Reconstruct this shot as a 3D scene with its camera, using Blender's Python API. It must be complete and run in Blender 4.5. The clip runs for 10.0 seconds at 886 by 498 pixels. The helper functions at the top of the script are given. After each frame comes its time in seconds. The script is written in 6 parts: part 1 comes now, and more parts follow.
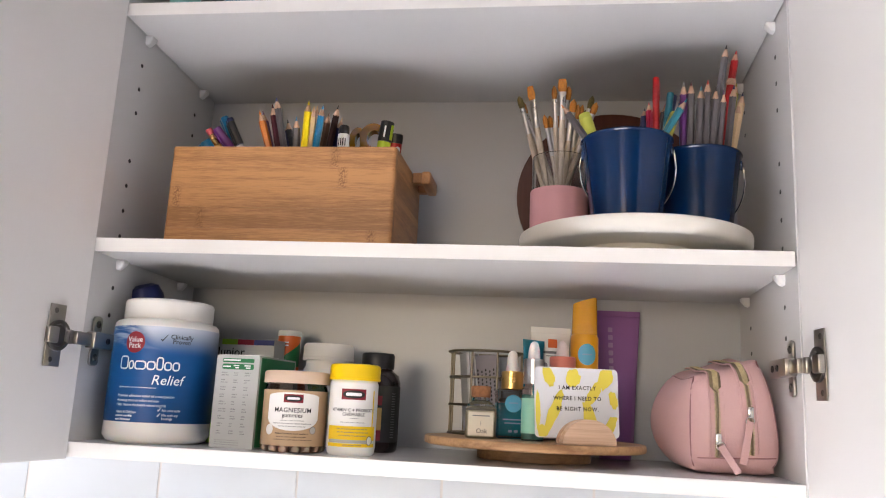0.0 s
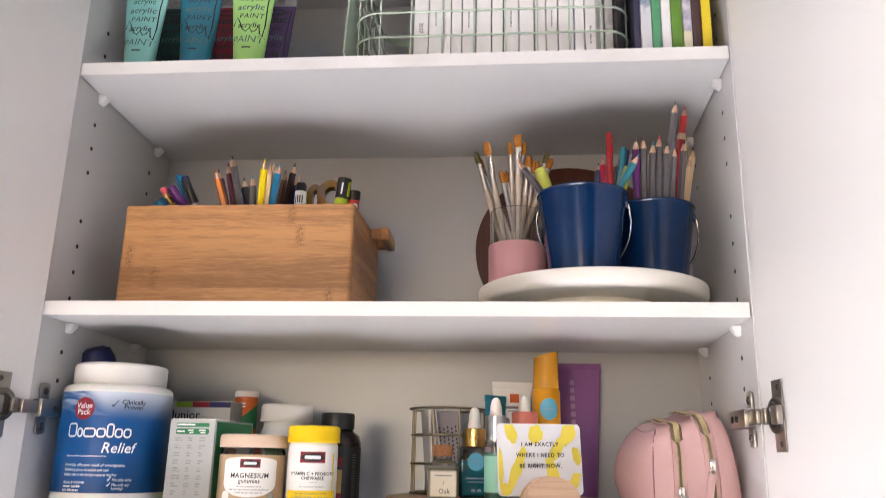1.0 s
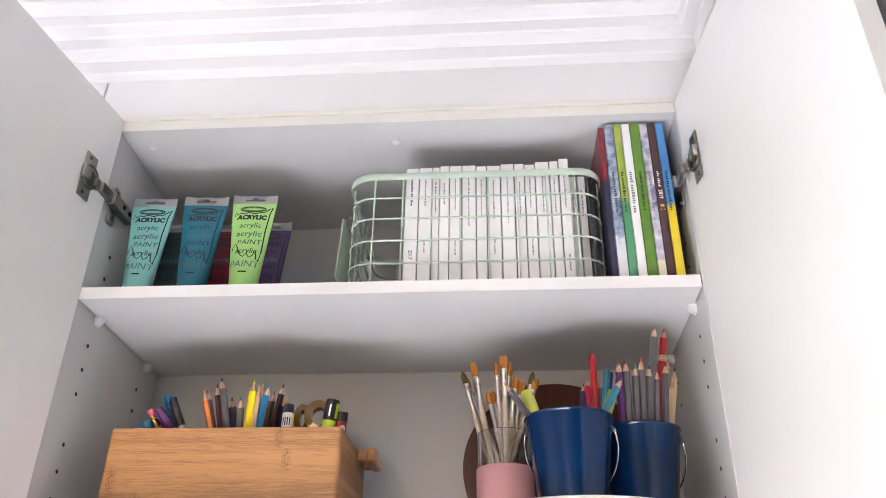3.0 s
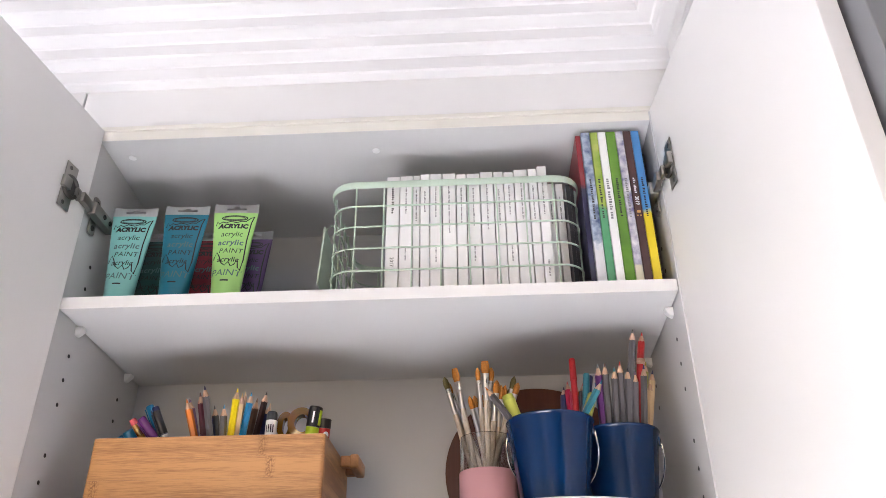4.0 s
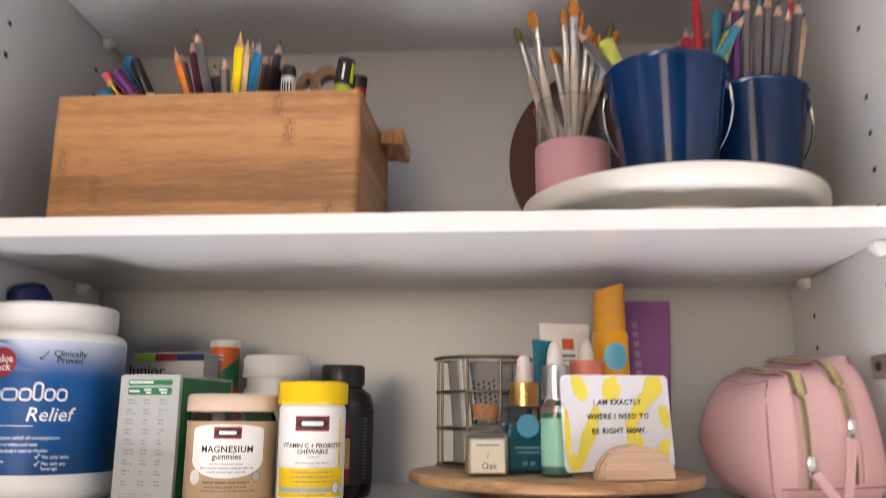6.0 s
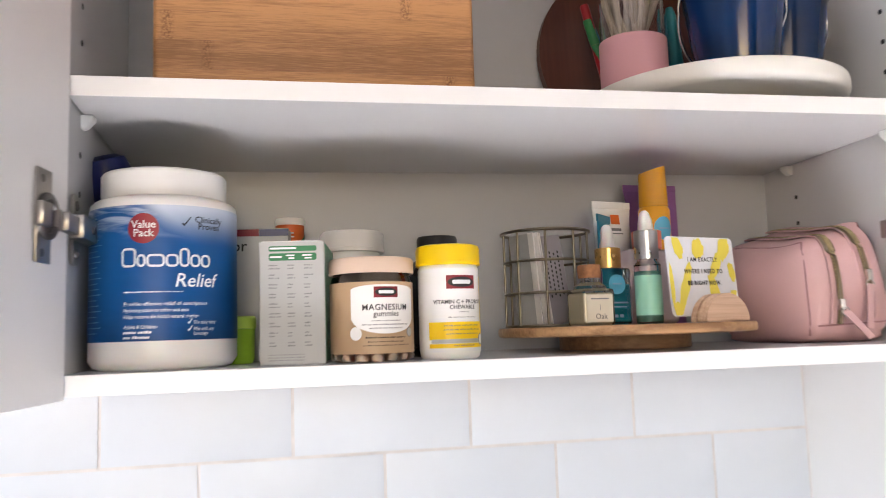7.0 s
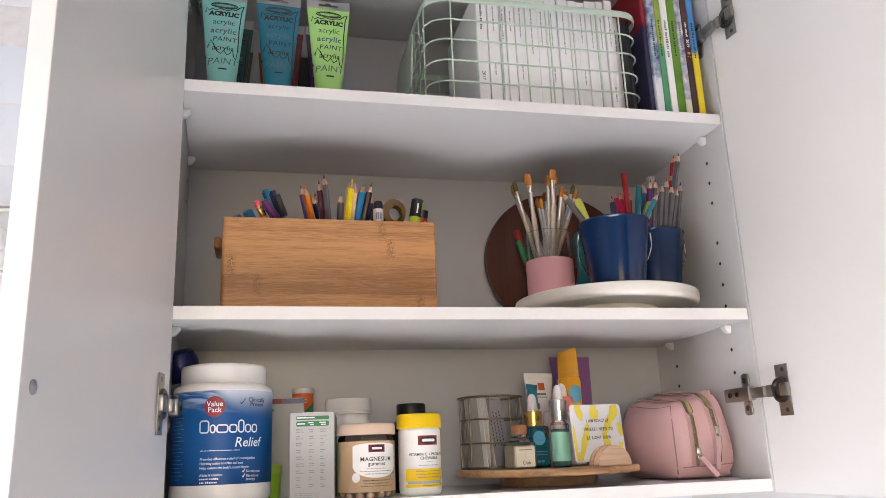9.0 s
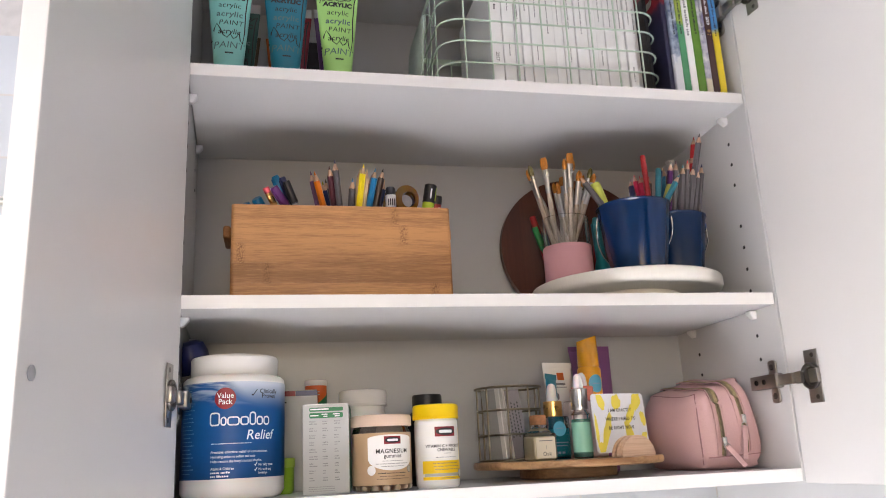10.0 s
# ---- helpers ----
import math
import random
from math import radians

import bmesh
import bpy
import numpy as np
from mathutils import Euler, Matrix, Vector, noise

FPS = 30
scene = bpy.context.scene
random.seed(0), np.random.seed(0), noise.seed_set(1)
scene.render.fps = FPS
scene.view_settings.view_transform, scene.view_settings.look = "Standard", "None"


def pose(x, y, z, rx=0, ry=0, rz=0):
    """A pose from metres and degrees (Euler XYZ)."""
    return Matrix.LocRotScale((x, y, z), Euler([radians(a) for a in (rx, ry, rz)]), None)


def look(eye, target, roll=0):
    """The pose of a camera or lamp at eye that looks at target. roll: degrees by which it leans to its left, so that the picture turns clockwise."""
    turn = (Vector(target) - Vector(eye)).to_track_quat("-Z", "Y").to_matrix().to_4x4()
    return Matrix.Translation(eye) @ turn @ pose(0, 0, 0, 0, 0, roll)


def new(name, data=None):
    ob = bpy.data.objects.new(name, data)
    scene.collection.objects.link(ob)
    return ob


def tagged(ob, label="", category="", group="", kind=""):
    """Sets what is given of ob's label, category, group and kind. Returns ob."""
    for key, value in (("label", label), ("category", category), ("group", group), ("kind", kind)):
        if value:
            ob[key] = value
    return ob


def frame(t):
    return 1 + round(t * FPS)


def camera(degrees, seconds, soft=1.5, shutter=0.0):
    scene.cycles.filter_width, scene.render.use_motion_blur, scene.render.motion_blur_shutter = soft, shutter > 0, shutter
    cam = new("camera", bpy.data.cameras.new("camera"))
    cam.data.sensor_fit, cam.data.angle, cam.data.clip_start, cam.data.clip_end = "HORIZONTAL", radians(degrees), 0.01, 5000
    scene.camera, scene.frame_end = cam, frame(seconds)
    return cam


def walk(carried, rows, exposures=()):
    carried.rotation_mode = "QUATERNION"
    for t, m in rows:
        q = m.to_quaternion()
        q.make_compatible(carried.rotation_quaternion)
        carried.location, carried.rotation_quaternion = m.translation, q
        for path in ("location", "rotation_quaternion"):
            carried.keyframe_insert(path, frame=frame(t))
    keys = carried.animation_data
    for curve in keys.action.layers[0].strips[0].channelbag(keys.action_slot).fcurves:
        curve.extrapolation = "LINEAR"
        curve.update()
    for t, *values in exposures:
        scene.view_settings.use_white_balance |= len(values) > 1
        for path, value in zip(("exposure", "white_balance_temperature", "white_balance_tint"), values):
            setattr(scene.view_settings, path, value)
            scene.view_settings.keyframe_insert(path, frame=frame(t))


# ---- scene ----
cam = camera(59.1, 10.0, soft=0.85, shutter=0.4)
PATH = [
    (0, (0.524, -0.818, 1.579), (0.243, 1.123, 1.972), 2.8),
    (0.5, (0.524, -0.822, 1.583), (0.3, 1.114, 2.033), 1.9),
    (1, (0.527, -0.816, 1.588), (0.342, 1.107, 2.106), 1.2),
    (1.3, (0.528, -0.815, 1.596), (0.360, 1.081, 2.209), 0.8),
    (1.5, (0.53, -0.823, 1.61), (0.37, 1.042, 2.314), 0.6),
    (1.8, (0.529, -0.834, 1.626), (0.365, 0.985, 2.442), 0.8),
    (2, (0.526, -0.838, 1.625), (0.36, 0.967, 2.471), 1.0),
    (2.5, (0.526, -0.844, 1.622), (0.365, 0.925, 2.542), 1.2),
    (4, (0.521, -0.861, 1.609), (0.442, 0.879, 2.593), -0.6),
    (4.5, (0.522, -0.858, 1.61), (0.424, 0.929, 2.502), -0.1),
    (4.8, (0.520, -0.845, 1.604), (0.394, 0.990, 2.388), 0.6),
    (5, (0.516, -0.826, 1.598), (0.369, 1.043, 2.297), 0.9),
    (5.3, (0.504, -0.786, 1.589), (0.345, 1.108, 2.211), 1.0),
    (5.5, (0.49, -0.724, 1.588), (0.316, 1.189, 2.144), 0.7),
    (5.8, (0.487, -0.626, 1.588), (0.283, 1.296, 2.106), 0.7),
    (6, (0.463, -0.592, 1.593), (0.307, 1.357, 2.011), 0.4),
    (6.2, (0.422, -0.556, 1.566), (0.33, 1.406, 1.941), 0.2),
    (7.3, (0.117, -0.712, 1.544), (0.593, 1.222, 1.729), -1.4),
    (7.5, (0.111, -0.783, 1.563), (0.589, 1.148, 1.773), -0.6),
    (7.7, (0.105, -0.824, 1.56), (0.579, 1.099, 1.833), -0.5),
    (8, (0.098, -0.895, 1.566), (0.557, 1.017, 1.935), -1.0),
    (8.5, (0.098, -0.943, 1.569), (0.552, 0.947, 2.04), -1.9),
    (9, (0.104, -0.954, 1.567), (0.556, 0.926, 2.078), -2.3),
    (9.5, (0.1, -0.96, 1.569), (0.544, 0.919, 2.09), -2.5),
    (10, (0.107, -0.92, 1.56), (0.53, 0.968, 2.067), -2.8),
]
walk(cam, [(t, look(eye, target, roll)) for t, eye, target, roll in PATH], exposures=[(0.0, 4.29, 6550, 16), (1.0, 4.48, 6600, 17), (2.5, 4.61, 6450, 16), (4.5, 4.55, 6500, 16), (6.0, 4.45, 6600, 17), (7.5, 4.31, 6550, 16), (8.5, 4.19, 6550, 16), (10.0, 4.22, 6550, 16)])

# ---- daylight: a window in the side wall, an assumed opening behind, sky outside ----
world = bpy.data.worlds.new("sky_world")
scene.world = world
world.use_nodes = True
wn = world.node_tree
sky = wn.nodes.new("ShaderNodeTexSky")
sky.sky_type = "NISHITA"
sky.sun_disc = False
sky.sun_elevation = radians(38)
sky.sun_rotation = radians(188)
wn.links.new(sky.outputs[0], wn.nodes["Background"].inputs[0])
wn.nodes["Background"].inputs[1].default_value = 0.06


def area(name, m, sx, sy, watts, colour):
    d = bpy.data.lights.new(name, "AREA")
    d.shape, d.size, d.size_y, d.energy, d.color = "RECTANGLE", sx, sy, watts, colour
    ob = new(name, d)
    ob.matrix_world = m
    return ob


# one lamp in the side window's opening, one added as fill in the assumed opening behind
area("window_daylight", look((-2.17, -1.1, 1.5), (0, -1.1, 1.5)), 1.5, 1.1, 1.25, (0.93, 0.97, 1.0))
area("rear_window_daylight", look((-0.17, -2.87, 1.61), (-0.15, 0, 1.2)), 0.95, 0.72, 0.08, (0.90, 0.96, 1.0))

# sunlight through the assumed rear opening, falling on the floor in front of the bench
sd = bpy.data.lights.new("sun", "SUN")
sd.energy, sd.angle, sd.color = 5.0, radians(0.5), (1.0, 0.993, 0.985)
sun = new("sun", sd)
sun.matrix_world = look((-0.7, -6.0, 5.4), (0.0, -1.0, 0.7))

# ---- materials ----
def mat(name, colour, rough=0.5, metal=0.0, vary=0.06, scale=8.0, bump=0.0, bscale=120.0, trans=0.0, coat=0.0, ior=1.45, rvary=0.1, tint=None, sss=0.0):
    m = bpy.data.materials.new(name)
    m.use_nodes = True
    n, l = m.node_tree.nodes, m.node_tree.links
    b = n["Principled BSDF"]
    b.inputs["Roughness"].default_value = rough
    b.inputs["Metallic"].default_value = metal
    b.inputs["Transmission Weight"].default_value = trans
    b.inputs["Coat Weight"].default_value = coat
    b.inputs["IOR"].default_value = ior
    b.inputs["Subsurface Weight"].default_value = sss
    b.inputs["Subsurface Scale"].default_value = 0.004
    co = n.new("ShaderNodeTexCoord")
    no = n.new("ShaderNodeTexNoise")
    no.inputs["Scale"].default_value, no.inputs["Detail"].default_value = scale, 5
    l.new(co.outputs["Object"], no.inputs["Vector"])
    ramp = n.new("ShaderNodeValToRGB")
    lo = [max(0, c * (1 - vary)) for c in colour]
    hi = [min(1, c * (1 + vary)) for c in colour] if tint is None else tint
    ramp.color_ramp.elements[0].position, ramp.color_ramp.elements[1].position = 0.32, 0.68
    ramp.color_ramp.elements[0].color, ramp.color_ramp.elements[1].color = (*lo, 1), (*hi, 1)
    l.new(no.outputs["Fac"], ramp.inputs[0])
    l.new(ramp.outputs[0], b.inputs["Base Color"])
    mr = n.new("ShaderNodeMapRange")
    mr.inputs["To Min"].default_value, mr.inputs["To Max"].default_value = max(0.02, rough * (1 - rvary)), min(1, rough * (1 + rvary))
    n2 = n.new("ShaderNodeTexNoise")
    n2.inputs["Scale"].default_value, n2.inputs["Detail"].default_value = scale * 5, 3
    l.new(co.outputs["Object"], n2.inputs["Vector"])
    l.new(n2.outputs["Fac"], mr.inputs["Value"])
    l.new(mr.outputs[0], b.inputs["Roughness"])
    if bump:
        n3 = n.new("ShaderNodeTexNoise")
        n3.inputs["Scale"].default_value, n3.inputs["Detail"].default_value = bscale, 4
        l.new(co.outputs["Object"], n3.inputs["Vector"])
        bp = n.new("ShaderNodeBump")
        bp.inputs["Strength"].default_value, bp.inputs["Distance"].default_value = bump, 0.001
        l.new(n3.outputs["Fac"], bp.inputs["Height"])
        l.new(bp.outputs[0], b.inputs["Normal"])
    return m


def wood_mat(name, dark, light, axis="X", fine=90.0, rough=0.45, random_piece=0.0, spec=0.5, run=0.025):
    """Grain lines along one axis, with soft bands and fibre relief."""
    m = bpy.data.materials.new(name)
    m.use_nodes = True
    n, l = m.node_tree.nodes, m.node_tree.links
    b = n["Principled BSDF"]
    b.inputs["Roughness"].default_value = rough
    b.inputs["Specular IOR Level"].default_value = spec
    co = n.new("ShaderNodeTexCoord")
    mp = n.new("ShaderNodeMapping")
    s = {"X": (run, 1, 1), "Y": (1, run, 1), "Z": (1, 1, run)}[axis]
    mp.inputs["Scale"].default_value = s
    inf = n.new("ShaderNodeObjectInfo")
    add = n.new("ShaderNodeVectorMath")
    add.operation = "ADD"
    mul = n.new("ShaderNodeMath")
    mul.operation = "MULTIPLY"
    mul.inputs[1].default_value = 37.0
    l.new(inf.outputs["Random"], mul.inputs[0])
    l.new(co.outputs["Object"], add.inputs[0])
    l.new(mul.outputs[0], add.inputs[1])
    l.new(add.outputs[0], mp.inputs["Vector"])
    a = n.new("ShaderNodeTexNoise")
    a.inputs["Scale"].default_value, a.inputs["Detail"].default_value, a.inputs["Roughness"].default_value = fine * 3, 6, 0.65
    c = n.new("ShaderNodeTexNoise")
    c.inputs["Scale"].default_value, c.inputs["Detail"].default_value = fine * 0.35, 2
    l.new(mp.outputs[0], a.inputs["Vector"])
    l.new(mp.outputs[0], c.inputs["Vector"])
    mixf = n.new("ShaderNodeMix")
    mixf.inputs["Factor"].default_value = 0.45
    l.new(a.outputs["Fac"], mixf.inputs["A"])
    l.new(c.outputs["Fac"], mixf.inputs["B"])
    hue = n.new("ShaderNodeMath")
    hue.operation = "MULTIPLY_ADD"
    hue.inputs[1].default_value, hue.inputs[2].default_value = random_piece, -random_piece / 2
    l.new(inf.outputs["Random"], hue.inputs[0])
    sm = n.new("ShaderNodeMath")
    sm.operation = "ADD"
    l.new(mixf.outputs["Result"], sm.inputs[0])
    l.new(hue.outputs[0], sm.inputs[1])
    ramp = n.new("ShaderNodeValToRGB")
    ramp.color_ramp.elements[0].position, ramp.color_ramp.elements[1].position = 0.40, 0.60
    ramp.color_ramp.elements[0].color, ramp.color_ramp.elements[1].color = (*dark, 1), (*light, 1)
    l.new(sm.outputs[0], ramp.inputs[0])
    l.new(ramp.outputs[0], b.inputs["Base Color"])
    bp = n.new("ShaderNodeBump")
    bp.inputs["Strength"].default_value, bp.inputs["Distance"].default_value = 0.15, 0.0006
    l.new(a.outputs["Fac"], bp.inputs["Height"])
    l.new(bp.outputs[0], b.inputs["Normal"])
    return m


def glass_mat(name, colour, rough=0.03, ior=1.45):
    m = bpy.data.materials.new(name)
    m.use_nodes = True
    b = m.node_tree.nodes["Principled BSDF"]
    b.inputs["Base Color"].default_value = (*colour, 1)
    b.inputs["Roughness"].default_value, b.inputs["Transmission Weight"].default_value, b.inputs["IOR"].default_value = rough, 1.0, ior
    return m


M = {
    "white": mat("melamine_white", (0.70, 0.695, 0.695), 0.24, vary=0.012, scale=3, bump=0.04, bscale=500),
    # white back panel; the shade inside is put into its darker colour
    "back": mat("back_melamine_shaded", (0.465, 0.48, 0.51), 0.3, vary=0.015, scale=3, bump=0.04, bscale=500),
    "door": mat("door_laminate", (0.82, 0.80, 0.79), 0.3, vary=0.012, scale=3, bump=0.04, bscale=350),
    # edge banding; light from the front is put into this brighter white
    "shelf_edge": mat("shelf_edge_lit", (0.80, 0.79, 0.78), 0.3, vary=0.015, scale=20),
    # two greys that hold the weak light at the side wall's end
    "casing": mat("wall_end_shade", (0.40, 0.41, 0.43), 0.45, vary=0.03, scale=10),
    "jamb": mat("wall_end_shade_deep", (0.22, 0.22, 0.235), 0.5, vary=0.03, scale=10),
    "edge": mat("edge_band", (0.80, 0.77, 0.70), 0.35, vary=0.02, scale=20),
    "wall": mat("wall_paint", (0.74, 0.74, 0.745), 0.6, vary=0.02, scale=4, bump=0.1, bscale=250),
    # for unseen walls, kept dark so less light bounces in from the front
    "far_wall": mat("fill_cut_grey", (0.30, 0.30, 0.31), 0.7, vary=0.03, scale=4),
    "cornice": mat("plaster_white", (0.83, 0.81, 0.81), 0.6, vary=0.02, scale=6, bump=0.06),
    "tile": mat("glazed_tile", (0.63, 0.662, 0.71), 0.36, vary=0.02, scale=12, bump=0.2, bscale=14),
    "grout": mat("grout", (0.66, 0.63, 0.62), 0.9, vary=0.06, scale=60, bump=0.3, bscale=600),
    "bench": mat("bench_stone", (0.80, 0.80, 0.79), 0.25, vary=0.05, scale=30),
    "floor": mat("floor_tile", (0.605, 0.61, 0.62), 0.45, vary=0.2, scale=6),
    "steel": mat("nickel_steel", (0.36, 0.34, 0.315), 0.3, 1.0, vary=0.05, scale=30, bump=0.05),
    "steel_dark": mat("dull_nickel", (0.13, 0.122, 0.115), 0.34, 1.0, vary=0.08, scale=40),
    "chrome": mat("bright_chrome", (0.70, 0.69, 0.67), 0.2, 1.0, vary=0.02),
    "bumper": mat("bumper_grey", (0.30, 0.30, 0.32), 0.35, vary=0.03, scale=10),
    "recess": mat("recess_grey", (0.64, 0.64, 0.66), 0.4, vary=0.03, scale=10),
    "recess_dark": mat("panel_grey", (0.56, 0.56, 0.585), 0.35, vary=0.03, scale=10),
    # assumed hall: its dimness is put into a near-black colour
    "hall": mat("hall_painted_dim", (0.035, 0.035, 0.038), 0.6, vary=0.04, scale=4),
    "black": mat("black_plastic", (0.012, 0.012, 0.014), 0.38, vary=0.1, scale=30),
    "clip": mat("clip_plastic", (0.80, 0.80, 0.80), 0.35, vary=0.02),
}

# ---- mesh helpers ----
def part(name, bm, material, parent=None, label="", smooth=None):
    """Links a bmesh as one mesh object, under a thing or a part."""
    me = bpy.data.meshes.new(name)
    bmesh.ops.recalc_face_normals(bm, faces=bm.faces)
    bm.to_mesh(me)
    bm.free()
    if material is not None:
        me.materials.append(material)
    if smooth is not None:
        for p in me.polygons:
            p.use_smooth = True
        me.set_sharp_from_angle(angle=radians(smooth))
    ob = new(name, me)
    if parent is not None:
        ob.parent = parent
    if label:
        ob["label"] = label
    if name.endswith("_print") or name in ("name_block", "chips", "teeth_row", "marks"):
        ob["kind"] = "stuff"
    return ob


def thing(name, m, label, category, group="", kind=""):
    ob = new(name)
    ob.empty_display_size = 0.02
    ob.matrix_world = m
    return tagged(ob, label, category, group, kind)


def box(x0, x1, y0, y1, z0, z1, bevel=0.0, seg=2, bm=None):
    own = bmesh.new()
    bmesh.ops.create_cube(own, size=1)
    for v in own.verts:
        v.co = Vector(((x0 + x1) / 2 + v.co.x * (x1 - x0), (y0 + y1) / 2 + v.co.y * (y1 - y0), (z0 + z1) / 2 + v.co.z * (z1 - z0)))
    if bevel:
        bmesh.ops.bevel(own, geom=own.edges[:], offset=bevel, segments=seg, affect="EDGES", profile=0.5)
    return join(bm, own) if bm is not None else own


def join(bm, own, m=None):
    if m is not None:
        own.transform(m)
    base = len(bm.verts)
    vs = [bm.verts.new(v.co) for v in own.verts]
    for fc in own.faces:
        bm.faces.new([vs[v.index] for v in fc.verts])
    own.free()
    return bm


def lathe(profile, seg=48, bm=None, m=None, a0=0.0, a1=360.0):
    """Turns a profile of (radius, height) about z."""
    own = bmesh.new()
    full = abs(a1 - a0) >= 359.9
    cnt = seg if full else seg + 1
    rings = []
    for r, z in profile:
        if r < 1e-6:
            rings.append([own.verts.new((0, 0, z))])
        else:
            rings.append([own.verts.new((r * math.cos(radians(a0 + (a1 - a0) * i / seg)), r * math.sin(radians(a0 + (a1 - a0) * i / seg)), z)) for i in range(cnt)])
    for A, B in zip(rings, rings[1:]):
        for i in range(seg):
            j = (i + 1) % cnt
            if len(A) == 1 and len(B) == 1:
                continue
            if len(A) == 1:
                own.faces.new((A[0], B[j], B[i]))
            elif len(B) == 1:
                own.faces.new((A[i], A[j], B[0]))
            else:
                own.faces.new((A[i], A[j], B[j], B[i]))
    own.verts.index_update()
    if bm is not None:
        return join(bm, own, m)
    if m is not None:
        own.transform(m)
    return own


def wire(points, r, seg=8, closed=False, bm=None, flat=None):
    """A round bar along points (flat: half width along z of a strip)."""
    own = bmesh.new()
    pts = [Vector(p) for p in points]
    n = len(pts)
    rings = []
    up = Vector((0, 0, 1))
    for i, p in enumerate(pts):
        a = pts[i - 1] if (i or closed) else p
        b = pts[(i + 1) % n] if (i < n - 1 or closed) else p
        d = (b - a).normalized()
        ref = up if abs(d.dot(up)) < 0.95 else Vector((1, 0, 0))
        u = d.cross(ref).normalized()
        v = u.cross(d).normalized()
        rings.append([own.verts.new(p + u * r * math.cos(2 * math.pi * k / seg) + v * (flat or r) * math.sin(2 * math.pi * k / seg)) for k in range(seg)])
    for i in range(n if closed else n - 1):
        A, B = rings[i], rings[(i + 1) % n]
        for k in range(seg):
            own.faces.new((A[k], A[(k + 1) % seg], B[(k + 1) % seg], B[k]))
    if not closed:
        own.faces.new(rings[0][::-1])
        own.faces.new(rings[-1])
    own.verts.index_update()
    return join(bm, own) if bm is not None else own


def rounded_loop(x0, x1, y0, y1, r, z, n=6):
    pts = []
    for cx, cy, a in ((x1 - r, y1 - r, 0), (x0 + r, y1 - r, 90), (x0 + r, y0 + r, 180), (x1 - r, y0 + r, 270)):
        pts += [(cx + r * math.cos(radians(a + 90 * i / n)), cy + r * math.sin(radians(a + 90 * i / n)), z) for i in range(n + 1)]
    return pts


def prism(outline, y0, y1):
    """An outline in x and z, extruded from y0 to y1."""
    own = bmesh.new()
    A = [own.verts.new((x, y0, z)) for x, z in outline]
    B = [own.verts.new((x, y1, z)) for x, z in outline]
    own.faces.new(A)
    own.faces.new(B[::-1])
    for i in range(len(A)):
        j = (i + 1) % len(A)
        own.faces.new((A[i], B[i], B[j], A[j]))
    own.verts.index_update()
    return own


def writing(text, size, spacing=1.0, line=1.0, bold=0.0):
    """Centred lettering in the built-in font as a bmesh in x and z, facing -y."""
    cu = bpy.data.curves.new("lettering", "FONT")
    cu.body, cu.size, cu.align_x, cu.align_y = text, size, "CENTER", "CENTER"
    cu.space_character, cu.space_line, cu.offset, cu.resolution_u = spacing, line, bold, 2
    ob = new("lettering", cu)
    me = bpy.data.meshes.new_from_object(ob.evaluated_get(bpy.context.evaluated_depsgraph_get()))
    bpy.data.objects.remove(ob)
    bpy.data.curves.remove(cu)
    bm = bmesh.new()
    bm.from_mesh(me)
    bpy.data.meshes.remove(me)
    bmesh.ops.triangulate(bm, faces=bm.faces[:])
    for v in bm.verts:
        v.co = Vector((v.co.x, 0, v.co.y))
    return bm


def shift(bm, x, z, y=0.0):
    for v in bm.verts:
        v.co += Vector((x, y, z))
    return bm


def bent(bm, r, turn=0.0):
    """Bends flat lettering round a cylinder of radius r; turn in degrees from -y towards +x."""
    for v in bm.verts:
        a = v.co.x / r + radians(turn)
        rr = r - v.co.y
        v.co = Vector((rr * math.sin(a), -rr * math.cos(a), v.co.z))
    return bm


def plate(x0, x1, z0, z1, nx=1, r=0.0):
    """A flat rectangle or rounded one in x and z, cut into nx strips for bending."""
    bm = bmesh.new()
    def edge(x):
        if r <= 0:
            return 0.0
        d = min(x - x0, x1 - x)
        return r - math.sqrt(max(0.0, r * r - (r - d) ** 2)) if d < r else 0.0
    xs = sorted(set([x0 + (x1 - x0) * i / nx for i in range(nx + 1)] + ([x0 + r * k / 4 for k in range(5)] + [x1 - r * k / 4 for k in range(5)] if r else [])))
    col = [(bm.verts.new((x, 0, z0 + edge(x))), bm.verts.new((x, 0, z1 - edge(x)))) for x in xs]
    for (a, b), (c, d) in zip(col, col[1:]):
        if (b.co - a.co).length < 1e-7:
            bm.faces.new((a, c, d))
        elif (d.co - c.co).length < 1e-7:
            bm.faces.new((a, c, b))
        else:
            bm.faces.new((a, c, d, b))
    return bm


def disc(rx, rz, n=28):
    bm = bmesh.new()
    k = n // 2
    up = [bm.verts.new((-rx * math.cos(math.pi * i / k), 0, rz * math.sin(math.pi * i / k))) for i in range(k + 1)]
    lo = [up[0]] + [bm.verts.new((v.co.x, 0, -v.co.z)) for v in up[1:-1]] + [up[-1]]
    for i in range(k):
        bm.faces.new([v for j, v in enumerate((up[i], up[i + 1], lo[i + 1], lo[i])) if v not in (up[i], up[i + 1], lo[i + 1], lo[i])[:j]])
    return bm

# ---- the room ----
def structure(name, bm, material, label, category, smooth=None):
    return tagged(part(name, bm, material, None, "", smooth), label, category, "", "structure")


W, D, ZB, ZM, ZT, ZC = 0.768, 0.284, 1.521, 1.750, 2.044, 2.288
XR, XL, YB, YF, ZCEIL = 0.824, -2.2, 0.302, -2.9, 2.47

